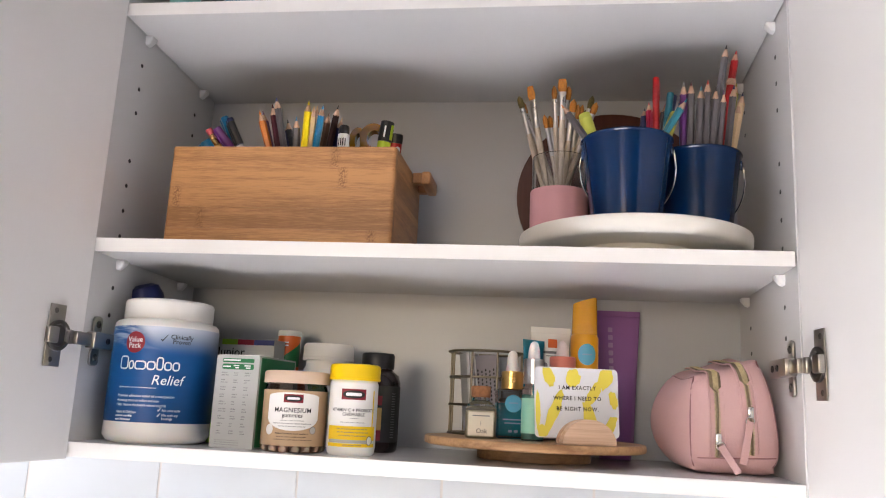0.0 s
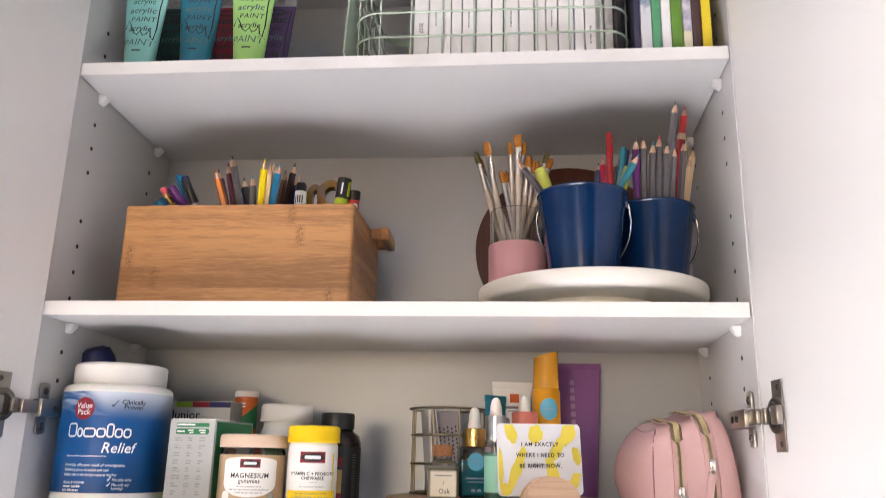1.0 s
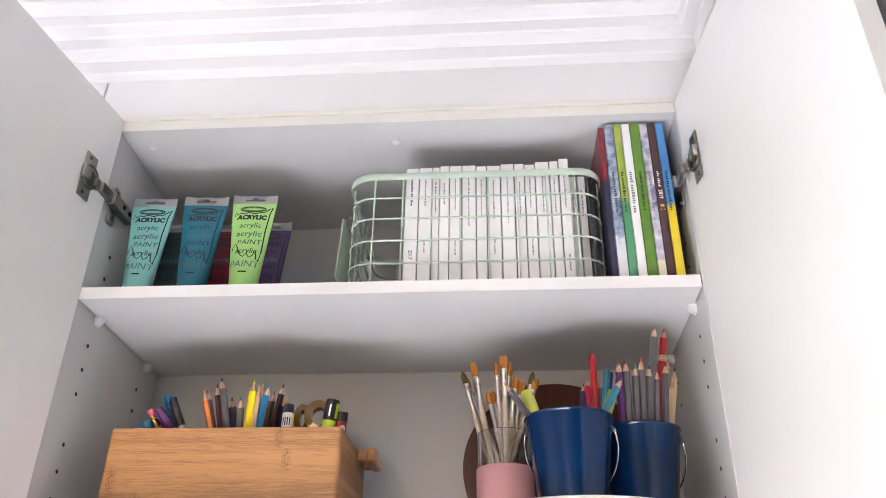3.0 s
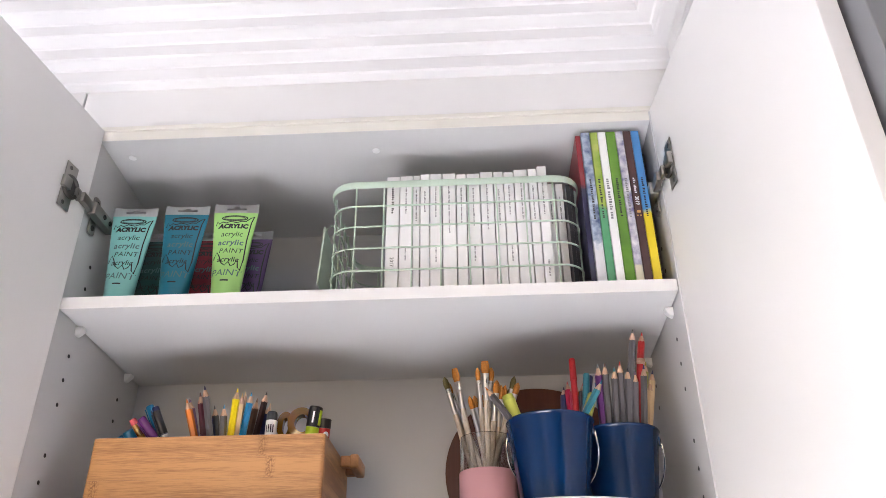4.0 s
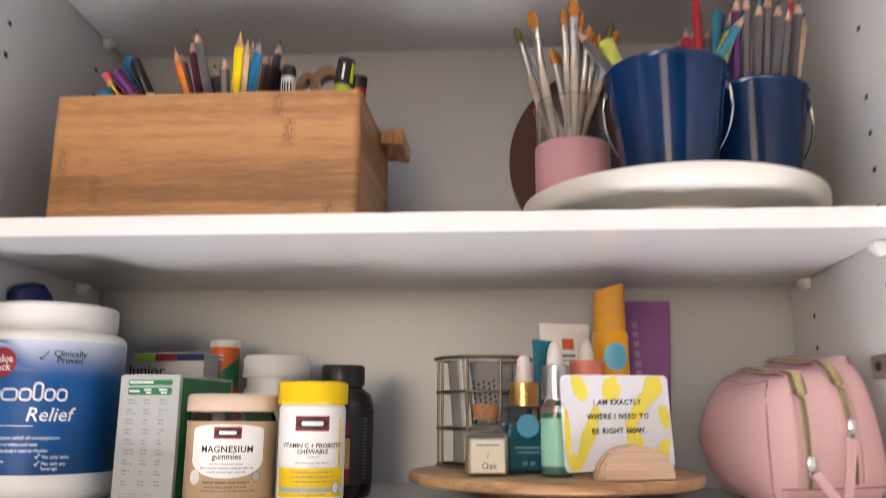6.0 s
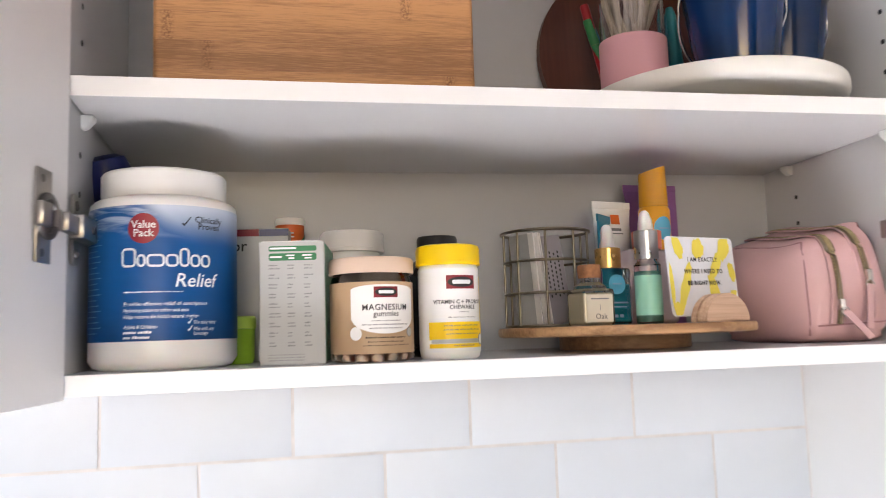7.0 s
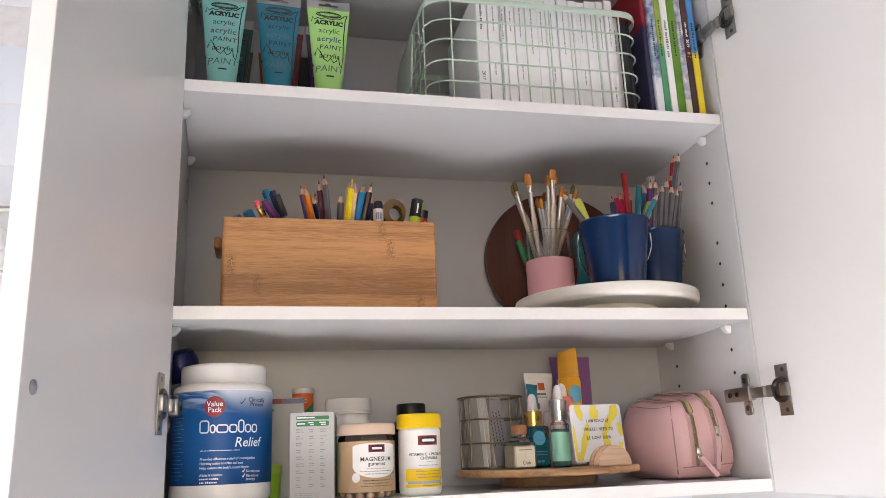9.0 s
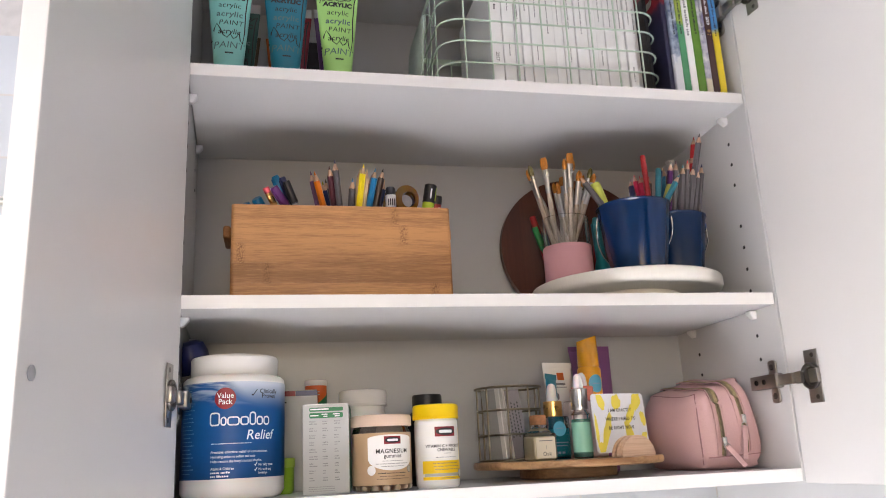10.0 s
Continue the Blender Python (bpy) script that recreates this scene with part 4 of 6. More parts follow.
dk = capped_bottle("dark_supplement_bottle", pose(0.3115, 0.139, ZB), "dark brown bottle with a black ribbed cap and red-gold label", "bottle",
                   [(0, 0), (0.026, 0), (0.0285, 0.003), (0.029, 0.008), (0.029, 0.082), (0.0265, 0.091), (0.020, 0.096), (0.018, 0.098), (0.018, 0.101), (0, 0.101)],
                   [(0.0175, 0.0985), (0.0197, 0.0985), (0.0202, 0.101), (0.0202, 0.115), (0.0190, 0.1175), (0, 0.1178)], M["darkglass"], M["black"], 48)
lab = part("label_wrap", lathe([(0.0292, 0.012), (0.0292, 0.078)], 48, a0=-200, a1=10), M["ink"], dk, "black label with red and gold print", 60)
part("gold_print", bent(plate(-0.012, 0.010, 0.022, 0.052, 10), 0.0295, 8), paint((0.60, 0.38, 0.12)), lab)
part("red_print", bent(plate(-0.012, 0.010, 0.014, 0.026, 10), 0.0298, 8), M["red"], lab)
part("upper_print", bent(plate(-0.012, 0.010, 0.055, 0.066, 10), 0.0295, 8), M["red"], lab)
part("side_print", bent(bars([(0.026, 0.018 + i * 0.003, 0.006, 0.0008) for i in range(18)]), 0.0295, 8), M["inkgrey"], lab)

# round wooden turntable with its load
ls = thing("wooden_turntable", pose(0.505, 0.138, ZB), "round wooden lazy susan with a darker round foot", "turntable")
part("foot", lathe([(0, 0.001), (0.066, 0.001), (0.0665, 0.002), (0.0665, 0.0148), (0, 0.0148)], 64), M["bamboo_dark"], ls, "dark wooden foot", 40)
part("disc", lathe([(0, 0.0150), (0.126, 0.0150), (0.1287, 0.0162), (0.1295, 0.0190), (0.1292, 0.0228), (0.1278, 0.0245), (0, 0.0245)], 96), M["bamboo_disc"], ls, "", 40)
ZD = ZB + 0.0248

def wire_holder():
    t = thing("wire_holder", pose(0.4415, 0.190, ZD), "round antique brass wire holder", "wire holder")
    r, h = 0.0455, 0.102
    ring = lambda rr, z: [(rr * math.cos(2 * math.pi * i / 48), rr * math.sin(2 * math.pi * i / 48), z) for i in range(48)]
    part("rim", wire(ring(r + 0.001, h), 0.0030, 10, True, None, 0.0017), M["brass"], t, "", 60)
    for z in (0.0015, 0.036, 0.070):
        part("hoop", wire(ring(r, z), 0.0015, 8, True), M["brass"], t, "", 60)
    for i in range(9):
        a = 2 * math.pi * (i + 0.3) / 9
        part("upright", wire([(r * math.cos(a), r * math.sin(a), 0.001), (r * math.cos(a), r * math.sin(a), h)], 0.0014, 7), M["brass"], t, "", 60)
    for i in range(4):
        a = math.pi * i / 4
        part("floor_wire", wire([(-r * math.cos(a), -r * math.sin(a), 0.0012), (r * math.cos(a), r * math.sin(a), 0.0012)], 0.0009, 6), M["brass"], t, "", 60)
    for i, (x, y, tilt, c) in enumerate(((-0.022, 0.002, -5, "card"), (-0.019, -0.006, -5, "paper"), (-0.016, 0.006, -6, "inkgrey"), (-0.013, -0.008, -6, "paper"), (-0.010, 0.004, -7, "card"), (-0.007, -0.004, -8, "paper"), (-0.003, 0.010, -8, "card"))):
        s = tagged(part("nail_file", box(-0.0009, 0.0009, -0.017, 0.017, 0, 0.098, 0.0006), M[c]), "thin pale card strip standing in the wire holder", "card", "cards in the wire holder")
        s.matrix_world = pose(0.4415 + x, 0.190 + y, ZD + 0.003, 0, tilt, 20)
    g = thing("perforated_packet", pose(0.4415 + 0.006, 0.190 - 0.012, ZD + 0.003, -3, -6, 12), "grey card packet printed with black dots", "packet")
    part("sleeve", box(-0.019, 0.019, -0.0025, 0.0025, 0, 0.096, 0.001), paint((0.30, 0.28, 0.31), 0.5), g)
    bm = bmesh.new()
    for i in range(6):
        for j in range(10):
            own = disc(0.0010, 0.0017, 8)
            shift(own, -0.0125 + i * 0.005, 0.030 + j * 0.005 + (0.002 if i % 2 else 0), -0.0029)
            own.verts.index_update()
            join(bm, own)
    part("dot_print", bm, M["ink"], g)


wire_holder()


def cork_bottle():
    t = thing("oil_bottle", pose(0.446, 0.076, ZD, 0, 0, 8), "small square glass bottle with a cork and cream label", "bottle")
    bm = box(-0.0168, 0.0168, -0.0168, 0.0168, 0, 0.034, 0.003, 3)
    lathe([(0.0158, 0.033), (0.0150, 0.037), (0.0098, 0.0405), (0.0095, 0.0445), (0, 0.0445)], 28, bm)
    part("glass", bm, M["clear"], t, "clear glass", 40)
    part("oil", box(-0.0148, 0.0148, -0.0148, 0.0148, 0.002, 0.030, 0.002), M["oil"], t)
    part("cork", lathe([(0, 0.0446), (0.0102, 0.0446), (0.0108, 0.046), (0.0112, 0.0555), (0.0100, 0.0572), (0, 0.0574)], 28), M["cork"], t, "brown cork stopper", 40)
    lab = part("label_sheet", box(-0.0135, 0.0135, -0.0174, -0.0171, 0.0030, 0.0285), M["cream"], t, "cream paper label")
    part("name_writing", shift(writing("Oak", 0.0072), 0.001, 0.008, -0.0176), M["ink"], lab)
    part("label_print", shift(bars([(0, 0.0245, 0.019, 0.0011), (0, 0.0165, 0.0005, 0.005)]), 0, 0, -0.0176), M["inkgrey"], lab)


cork_bottle()


def blue_dropper():
    t = thing("dropper_bottle", pose(0.479, 0.108, ZD, 0, 0, 12), "square teal dropper bottle with a gold collar and white bulb", "dropper bottle", "dropper bottles")
    part("glass", box(-0.0182, 0.0182, -0.0132, 0.0132, 0, 0.056, 0.0035, 3), M["clear"], t, "clear glass", 40)
    part("serum", box(-0.0162, 0.0162, -0.0112, 0.0112, 0.003, 0.040, 0.002), M["teal_liquid"], t, "teal liquid")
    part("collar", lathe([(0.0115, 0.0563), (0.0128, 0.0563), (0.0128, 0.0755), (0.0110, 0.0765), (0, 0.0766)], 32), M["gold"], t, "satin gold collar", 40)
    part("bulb", lathe([(0.0075, 0.0767), (0.0078, 0.079), (0.0066, 0.083), (0.0063, 0.092), (0.0050, 0.0975), (0.0024, 0.100), (0, 0.1004)], 24), M["rubber"], t, "white rubber bulb", 60)
    part("round_label", shift(disc(0.0098, 0.0098), 0, 0.0395, -0.0136), M["aqua"], t)
    part("label_print", shift(bars([(0, 0.0400, 0.011, 0.0016), (0, 0.0215, 0.024, 0.0014), (0, 0.0175, 0.020, 0.0012), (-0.003, 0.0085, 0.0045, 0.003), (0.0035, 0.0085, 0.0045, 0.003)]), 0, 0, -0.0139), M["inkpale"], t)


def green_dropper():
    t = thing("dropper_bottle", pose(0.5045, 0.074, ZD, 0, 0, 5), "slim round mint dropper bottle with a silver collar", "dropper bottle", "dropper bottles")
    part("glass", lathe([(0, 0), (0.0118, 0), (0.0126, 0.001), (0.0126, 0.056), (0.0095, 0.0595), (0.0095, 0.0615), (0, 0.0615)], 32), M["clear"], t, "clear glass", 40)
    part("serum", lathe([(0, 0.002), (0.0112, 0.002), (0.0112, 0.050), (0, 0.050)], 28), paint((0.10, 0.30, 0.25), 0.2), t, "dark green liquid", 40)
    part("label_wrap", lathe([(0.0129, 0.008), (0.0129, 0.046)], 32, a0=-200, a1=20), M["mint"], t, "mint green label", 60)
    part("collar", lathe([(0.0100, 0.0618), (0.0114, 0.0618), (0.0114, 0.0885), (0.0100, 0.0895), (0, 0.0896)], 32), M["silver"], t, "silver collar", 40)
    part("bulb", lathe([(0.0070, 0.0897), (0.0070, 0.092), (0.0062, 0.100), (0.0045, 0.1065), (0.002, 0.109), (0, 0.1093)], 24), M["rubber"], t, "white rubber bulb", 60)
    c = thing("dropper_bottle", pose(0.537, 0.140, ZD, 0, 0, 10), "wide frosted pink dropper bottle with a coral collar", "dropper bottle", "dropper bottles")
    part("glass", box(-0.030, 0.030, -0.011, 0.011, 0, 0.0775, 0.005, 3), paint((0.62, 0.52, 0.53), 0.25), c, "frosted pink glass", 40)
    part("collar", lathe([(0.0105, 0.0778), (0.0155, 0.0778), (0.0155, 0.0965), (0.0140, 0.0975), (0, 0.0976)], 32), M["coral"], c, "coral collar", 40)
    part("bulb", lathe([(0.0078, 0.0977), (0.0078, 0.0995), (0.0068, 0.109), (0.0047, 0.1145), (0.002, 0.1170), (0, 0.1173)], 24), M["rubber"], c, "white rubber bulb", 60)


blue_dropper()
green_dropper()


def squeeze_tube(name, m, label, w_top, r_bot, h, cap_h, body_m, cap_m, crimp_m=None, crimp_h=0.008):
    """A soft tube standing on its cap: round foot flattening to a straight crimp."""
    t = thing(name, m, label, "tube")
    part("cap", lathe([(0, 0), (r_bot * 0.8, 0), (r_bot * 0.86, 0.002), (r_bot * 0.9, cap_h), (0, cap_h)], 28), cap_m, t, "", 40)
    part("body", tube_skin(w_top, r_bot, h - crimp_h, cap_h), body_m, t, "", 60)
    part("crimp", box(-w_top / 2, w_top / 2, -0.0011, 0.0011, h - crimp_h, h, 0.0004), crimp_m or body_m, t)
    return t


def tube_half(w_top, r_bot, z, z0, z1):
    k = (z - z0) / (z1 - z0)
    a = r_bot + (w_top / 2 - r_bot) * k
    b = r_bot * (1 - k) ** 0.8 * (1 - 0.12 * math.sin(k * 3.14)) + 0.0011 * k
    return a, max(b, 0.0011)


def tube_skin(w_top, r_bot, z1, z0, seg=40, rows=14):
    bm = bmesh.new()
    rings = []
    for j in range(rows + 1):
        z = z0 + (z1 - z0) * j / rows
        a, b = tube_half(w_top, r_bot, z, z0, z1)
        rings.append([bm.verts.new((a * math.cos(2 * math.pi * i / seg), b * math.sin(2 * math.pi * i / seg), z)) for i in range(seg)])
    for A, B in zip(rings, rings[1:]):
        for i in range(seg):
            bm.faces.new((A[i], A[(i + 1) % seg], B[(i + 1) % seg], B[i]))
    bm.faces.new(rings[0][::-1])
    bm.faces.new(rings[-1])
    return bm


def on_tube(bm, w_top, r_bot, z1, z0, lift=0.0004):
    for v in bm.verts:
        a, b = tube_half(w_top, r_bot, min(max(v.co.z, z0), z1), z0, z1)
        v.co.y = -b * math.sqrt(max(0.0, 1 - min(1, (v.co.x / a) ** 2))) - lift
    return bm


lrp = squeeze_tube("cream_tube", pose(0.522, 0.194, ZD, 0, 0, 14), "white face cream tube with a small orange square", 0.052, 0.017, 0.138, 0.018, M["paper"], M["plastic"])
g = (0.052, 0.017, 0.130, 0.018)
part("orange_mark", on_tube(shift(plate(-0.006, 0.006, 0, 0.011, 6), 0.002, 0.112), *g), M["orange"], lrp)
part("name_block", on_tube(bars([(-0.004, 0.106, 0.026, 0.0032), (0.002, 0.1015, 0.018, 0.0012), (-0.010, 0.088, 0.010, 0.010)]), *g), M["inkgrey"], lrp)
tl = squeeze_tube("teal_tube", pose(0.5015, 0.168, ZD, 0, 0, 46), "small teal squeeze tube", 0.036, 0.012, 0.119, 0.015, paint((0.01, 0.20, 0.30), 0.3), M["plastic"])
yb = capped_bottle("sunscreen_bottle", pose(0.564, 0.174, ZD), "round yellow bottle with a glossy amber overcap", "bottle",
                   [(0, 0), (0.0162, 0), (0.0172, 0.002), (0.0172, 0.124), (0.0155, 0.128), (0, 0.128)],
                   [(0.0150, 0.1283), (0.0160, 0.1283), (0.0150, 0.1685), (0.0145, 0.1705), (0, 0.1708)], M["mustard"], M["mustard_cap"], 40)
for ob in yb.children:
    if ob.name.startswith("cap"):
        for v in ob.data.vertices:
            if v.co.z > 0.165:
                v.co.z += v.co.x * 0.3
part("round_label", bent(shift(disc(0.0118, 0.0130), 0.0, 0.103), 0.0175, 10), M["aqua"], yb)
part("label_print", bent(bars([(0, 0.103, 0.012, 0.0016)]), 0.0178, 10), M["inkpale"], yb)
pt = squeeze_tube("purple_tube", pose(0.6075, 0.2445, ZB, -7, 0, 4), "tall purple squeeze tube with pale upright print", 0.0720, 0.0240, 0.1975, 0.022, M["purple"], M["purple"])
bm = bmesh.new()
for i in range(7):
    own = shift(plate(-0.0030, 0.0030, -0.0034, 0.0034, 3, 0.0010), -0.005, 0.170 - i * 0.0108)
    own.verts.index_update()
    join(bm, own)
part("name_block", on_tube(bm, 0.0720, 0.0240, 0.1895, 0.022), mat("print_lilac", (0.40, 0.25, 0.43), 0.5), pt)


def affirmation_card():
    h = thing("card_stand", pose(0.5625, 0.0455, ZD, 0, 0, 22), "half-round raw wood card stand", "card stand")
    n = 24
    out = [(0.031 * math.cos(math.pi * i / n), 0.0262 * math.sin(math.pi * i / n)) for i in range(n + 1)]
    bm = prism(out, -0.008, 0.002)
    bmesh.ops.bevel(bm, geom=[e for e in bm.edges], offset=0.0008, segments=2, affect="EDGES", profile=0.5)
    part("front_half", bm, M["beech"], h, "", 40)
    bm = prism(out, 0.0045, 0.010)
    part("rear_half", bm, M["beech"], h, "", 40)
    part("slot_floor", box(-0.028, 0.028, 0.0020, 0.0045, 0.0, 0.006), M["beech"], h)
    c = thing("affirmation_card", pose(0.5535, 0.0545, ZD + 0.0062, -3, -1, 23), "white card with yellow daubs and a printed motto", "card")
    w, hh, r = 0.0985, 0.0745, 0.005
    outl = [(x, z) for x, y, z in [(p[0], 0, p[1]) for p in rounded_loop(-w / 2, w / 2, 0, hh, r, 0)]]
    part("sheet", prism(outl, -0.0004, 0.0004), paint((0.70, 0.70, 0.74), 0.45), c)
    ym = paint((0.76, 0.63, 0.08), 0.5)
    rnd = random.Random(3)
    daubs = ((-0.033, 0.066, 0.006, 0.013, 20), (-0.004, 0.064, 0.008, 0.010, -15), (-0.046, 0.030, 0.003, 0.018, 0), (-0.028, 0.026, 0.006, 0.024, -25), (0.034, 0.064, 0.008, 0.014, -20), (0.014, 0.022, 0.007, 0.018, 15), (0.043, 0.041, 0.005, 0.010, 10), (-0.041, 0.006, 0.006, 0.008, 20), (0.038, 0.012, 0.006, 0.014, -30), (0.020, 0.048, 0.006, 0.016, -30))
    for x, z, a, b, rot in daubs:
        bm = disc(a, b, 18)
        for v in bm.verts:
            k = rnd.uniform(0.82, 1.18)
            xx, zz = v.co.x * k, v.co.z * k
            v.co.x = min(max(x + xx * math.cos(radians(rot)) - zz * math.sin(radians(rot)), -w / 2 + 0.001), w / 2 - 0.001)
            v.co.z = min(max(z + xx * math.sin(radians(rot)) + zz * math.cos(radians(rot)), 0.001), hh - 0.001)
            v.co.y = -0.0006 - 0.00004 * len(c.children)
        part("yellow_daub", bm, ym, c)
    part("motto_writing", shift(writing("I AM EXACTLY\nWHERE I NEED TO\nBE RIGHT NOW.", 0.0059, spacing=1.16, line=1.9, bold=0.00012), 0.0, 0.0415, -0.0015), M["ink"], c)


affirmation_card()


def cosmetic_bag():
    yaw = 1
    t = thing("cosmetic_bag", pose(0.7145, 0.150, ZB, 0, 0, yaw), "pink leather cosmetic bag with two brass zips", "bag")
    B = 0.083

    def surf(u, v, w):
        """Unit cube point to the padded, upward-narrowing bag."""
        n = 9.0
        k = (abs(u) ** n + abs(v) ** n) ** (1 / n)
        m = max(abs(u), abs(v))
        k = k / m if m > 1e-6 else 1.0
        u, v = u / k, v / k
        q = (max(abs(u), abs(v)) ** 6 + abs(w) ** 6) ** (1 / 6)
        big = max(abs(u), abs(v), abs(w))
        q = q / big if big > 1e-6 else 1.0
        u, v, w = u / q, v / q, w / q
        h = (w + 1) / 2
        swell = math.sin(math.pi * min(1.0, max(0.0, h)))
        if u < 0:
            x = u * (0.0440 + 0.030 * (1 - v * v) * swell ** 0.8 - 0.003 * h)
        else:
            x = u * (0.0515 - 0.017 * h ** 1.5 + 0.003 * swell)
        z = h * (0.1215 + 0.0125 * u + 0.004 * math.sin(v * 2.4) - 0.004 * (1 - u * u) * (1 - v * v))
        y = v * (B * (1 - 0.10 * h ** 2) + (0.009 if v < 0 else 0.0) * (1 - u * u) * swell)
        return Vector((x, y, max(0.0, z)))

    own = bmesh.new()
    bmesh.ops.create_cube(own, size=2)
    bmesh.ops.subdivide_edges(own, edges=own.edges[:], cuts=27, use_grid_fill=True)
    for v in own.verts:
        p = surf(*v.co)
        nz = noise.noise(Vector((p.x * 30, p.y * 30, p.z * 30))) * 0.0014
        v.co = p * (1 + nz * 6)
        v.co.z = max(0.0, v.co.z)
    part("body", own, M["leather"], t, "", 70)

    def over(u, lift, w0=-0.62, back=0.7):
        pts = []
        for i in range(14):
            pts.append(surf(u, -1, w0 + (1 - w0) * i / 13))
        for i in range(1, 20):
            pts.append(surf(u, -1 + (back + 1) * i / 19, 1))
        out = []
        for p in pts:
            d = Vector((0, p.y, p.z - 0.05)).normalized()
            out.append(p + d * lift)
        return out

    for u, w0 in ((-0.40, -0.66), (0.34, -0.62)):
        part("zip_tape", wire(over(u, 0.0006, w0), 0.0060, 10, False, None, 0.0012), M["ziptape"], t, "olive zip tape", 50)
        z = part("zip_teeth", wire(over(u, 0.0018, w0), 0.0026, 8, False, None, 0.0009), M["zipgold"], t, "brass zip", 50)
        bm = bmesh.new()
        pts = over(u, 0.0026, w0)
        for a, b in zip(pts, pts[1:]):
            for k in (0.0, 0.2, 0.4, 0.6, 0.8):
                p = a.lerp(b, k)
                box(p.x - 0.0029, p.x + 0.0029, p.y - 0.0004, p.y + 0.0004, p.z - 0.0004, p.z + 0.0004, bm=bm)
        part("teeth_strip", bm, M["zipgold"], z)
        for s in (-1, 1):
            part("welt", wire([p + Vector((s * 0.0072, 0, 0)) for p in over(u, 0.0004, w0)], 0.0010, 7), M["leather"], t, "", 60)
    for s, u in ((-1, -0.985), (1, 0.985)):
        part("piping", wire(over(u, -0.0004, -0.95), 0.0009, 7), M["leather_dark"], t, "darker pink seam", 60)
    base = [surf(-0.85 + 1.75 * i / 12, -1, -0.70) + Vector((0, -0.0006, 0)) for i in range(13)]
    part("base_seam", wire(base, 0.0009, 6), M["leather_dark"], t, "darker pink seam", 60)

    def puller(u, w, dx, dz, dy):
        p = surf(u, -1, w) + Vector((0, -0.004, 0))
        sl = part("slider", box(p.x - 0.0032, p.x + 0.0032, p.y - 0.003, p.y + 0.002, p.z - 0.006, p.z + 0.006, 0.0014), M["chrome"], t, "silver zip slider", 40)
        q = p + Vector((dx * 0.12, -0.003 + dy * 0.1, dz * 0.12 - 0.004))
        ring = [(q.x + 0.0042 * math.cos(a), q.y + 0.001, q.z + 0.0042 * math.sin(a)) for a in [2 * math.pi * i / 20 for i in range(20)]]
        part("ring", wire(ring, 0.0007, 7, True), M["chrome"], sl, "", 60)
        e = q + Vector((dx, dy, dz))
        d = (e - q).normalized()
        x = d.cross(Vector((0, -1, 0))).normalized()
        y = d.cross(x)
        strap = box(-0.0036, 0.0036, -0.0009, 0.0009, 0, (e - q).length, 0.0006)
        ob = part("pull_strap", strap, M["leather"], t, "pink leather zip pull", 40)
        ob.matrix_local = Matrix.Translation(q) @ Matrix((x, -y, d)).transposed().to_4x4()
        rv = part("rivet", lathe([(0, 0.0012), (0.0016, 0.0011), (0.0020, 0.0006), (0.0020, 0), (0, 0)], 14), M["chrome"], ob, "", 60)
        rv.matrix_local = pose(0, -0.0009, 0.008, 90, 0, 0)

    puller(-0.40, -0.34, 0.014, -0.026, -0.014)
    puller(0.34, 0.08, -0.010, -0.044, -0.006)


cosmetic_bag()

# ---- middle shelf ----
def along(base, tip):
    """A pose at base whose z axis runs towards tip."""
    d = (Vector(tip) - Vector(base)).normalized()
    return Matrix.Translation(base) @ d.to_track_quat("Z", "Y").to_matrix().to_4x4(), (Vector(tip) - Vector(base)).length


COLS = {
    "orange": (0.56, 0.14, 0.006), "lilac": (0.14, 0.07, 0.16), "maroon": (0.06, 0.010, 0.018), "grey": (0.085, 0.078, 0.084), "navy": (0.015, 0.02, 0.09),
    "dark": (0.06, 0.06, 0.065), "yellow": (0.85, 0.66, 0.01), "cream": (0.62, 0.45, 0.26), "blue": (0.006, 0.17, 0.37), "brown": (0.17, 0.10, 0.07),
    "darkbrown": (0.028, 0.012, 0.012), "black": (0.015, 0.015, 0.018), "red": (0.42, 0.012, 0.014), "crimson": (0.42, 0.015, 0.06), "teal": (0.01, 0.16, 0.22),
    "purple": (0.09, 0.013, 0.12), "green": (0.03, 0.25, 0.07), "steelblue": (0.02, 0.15, 0.30), "olive": (0.25, 0.24, 0.03), "pinkred": (0.55, 0.08, 0.10),
}
PM = {k: mat("lacquer_" + k, v, 0.3, vary=0.05, scale=60, coat=0.08) for k, v in COLS.items()}


def pencil(base, tip, colour, lead=None, r=0.0036, group="coloured pencils", blunt=False):
    m, L = along(base, tip)
    t = thing("pencil", m, "sharpened coloured pencil with a %s lacquered barrel" % {"dark": "charcoal", "pinkred": "pink-red", "steelblue": "steel blue", "darkbrown": "dark brown"}.get(colour, colour), "pencil", group)
    cone = 0.0140
    bm = lathe([(0, 0), (r, 0), (r, L - cone), (r * 0.98, L - cone + 0.0006)], 6)
    part("barrel", bm, PM[colour], t)
    part("point", lathe([(r * 0.96, L - cone), (r * 0.36, L - 0.0055), (r * 0.30, L - 0.0052)], 10), M["wood"], t, "", 60)
    part("lead", lathe([(r * 0.36, L - 0.0055), (r * 0.10, L - 0.0004), (0, L)], 8), PM[lead or colour], t, "", 60)
    return t


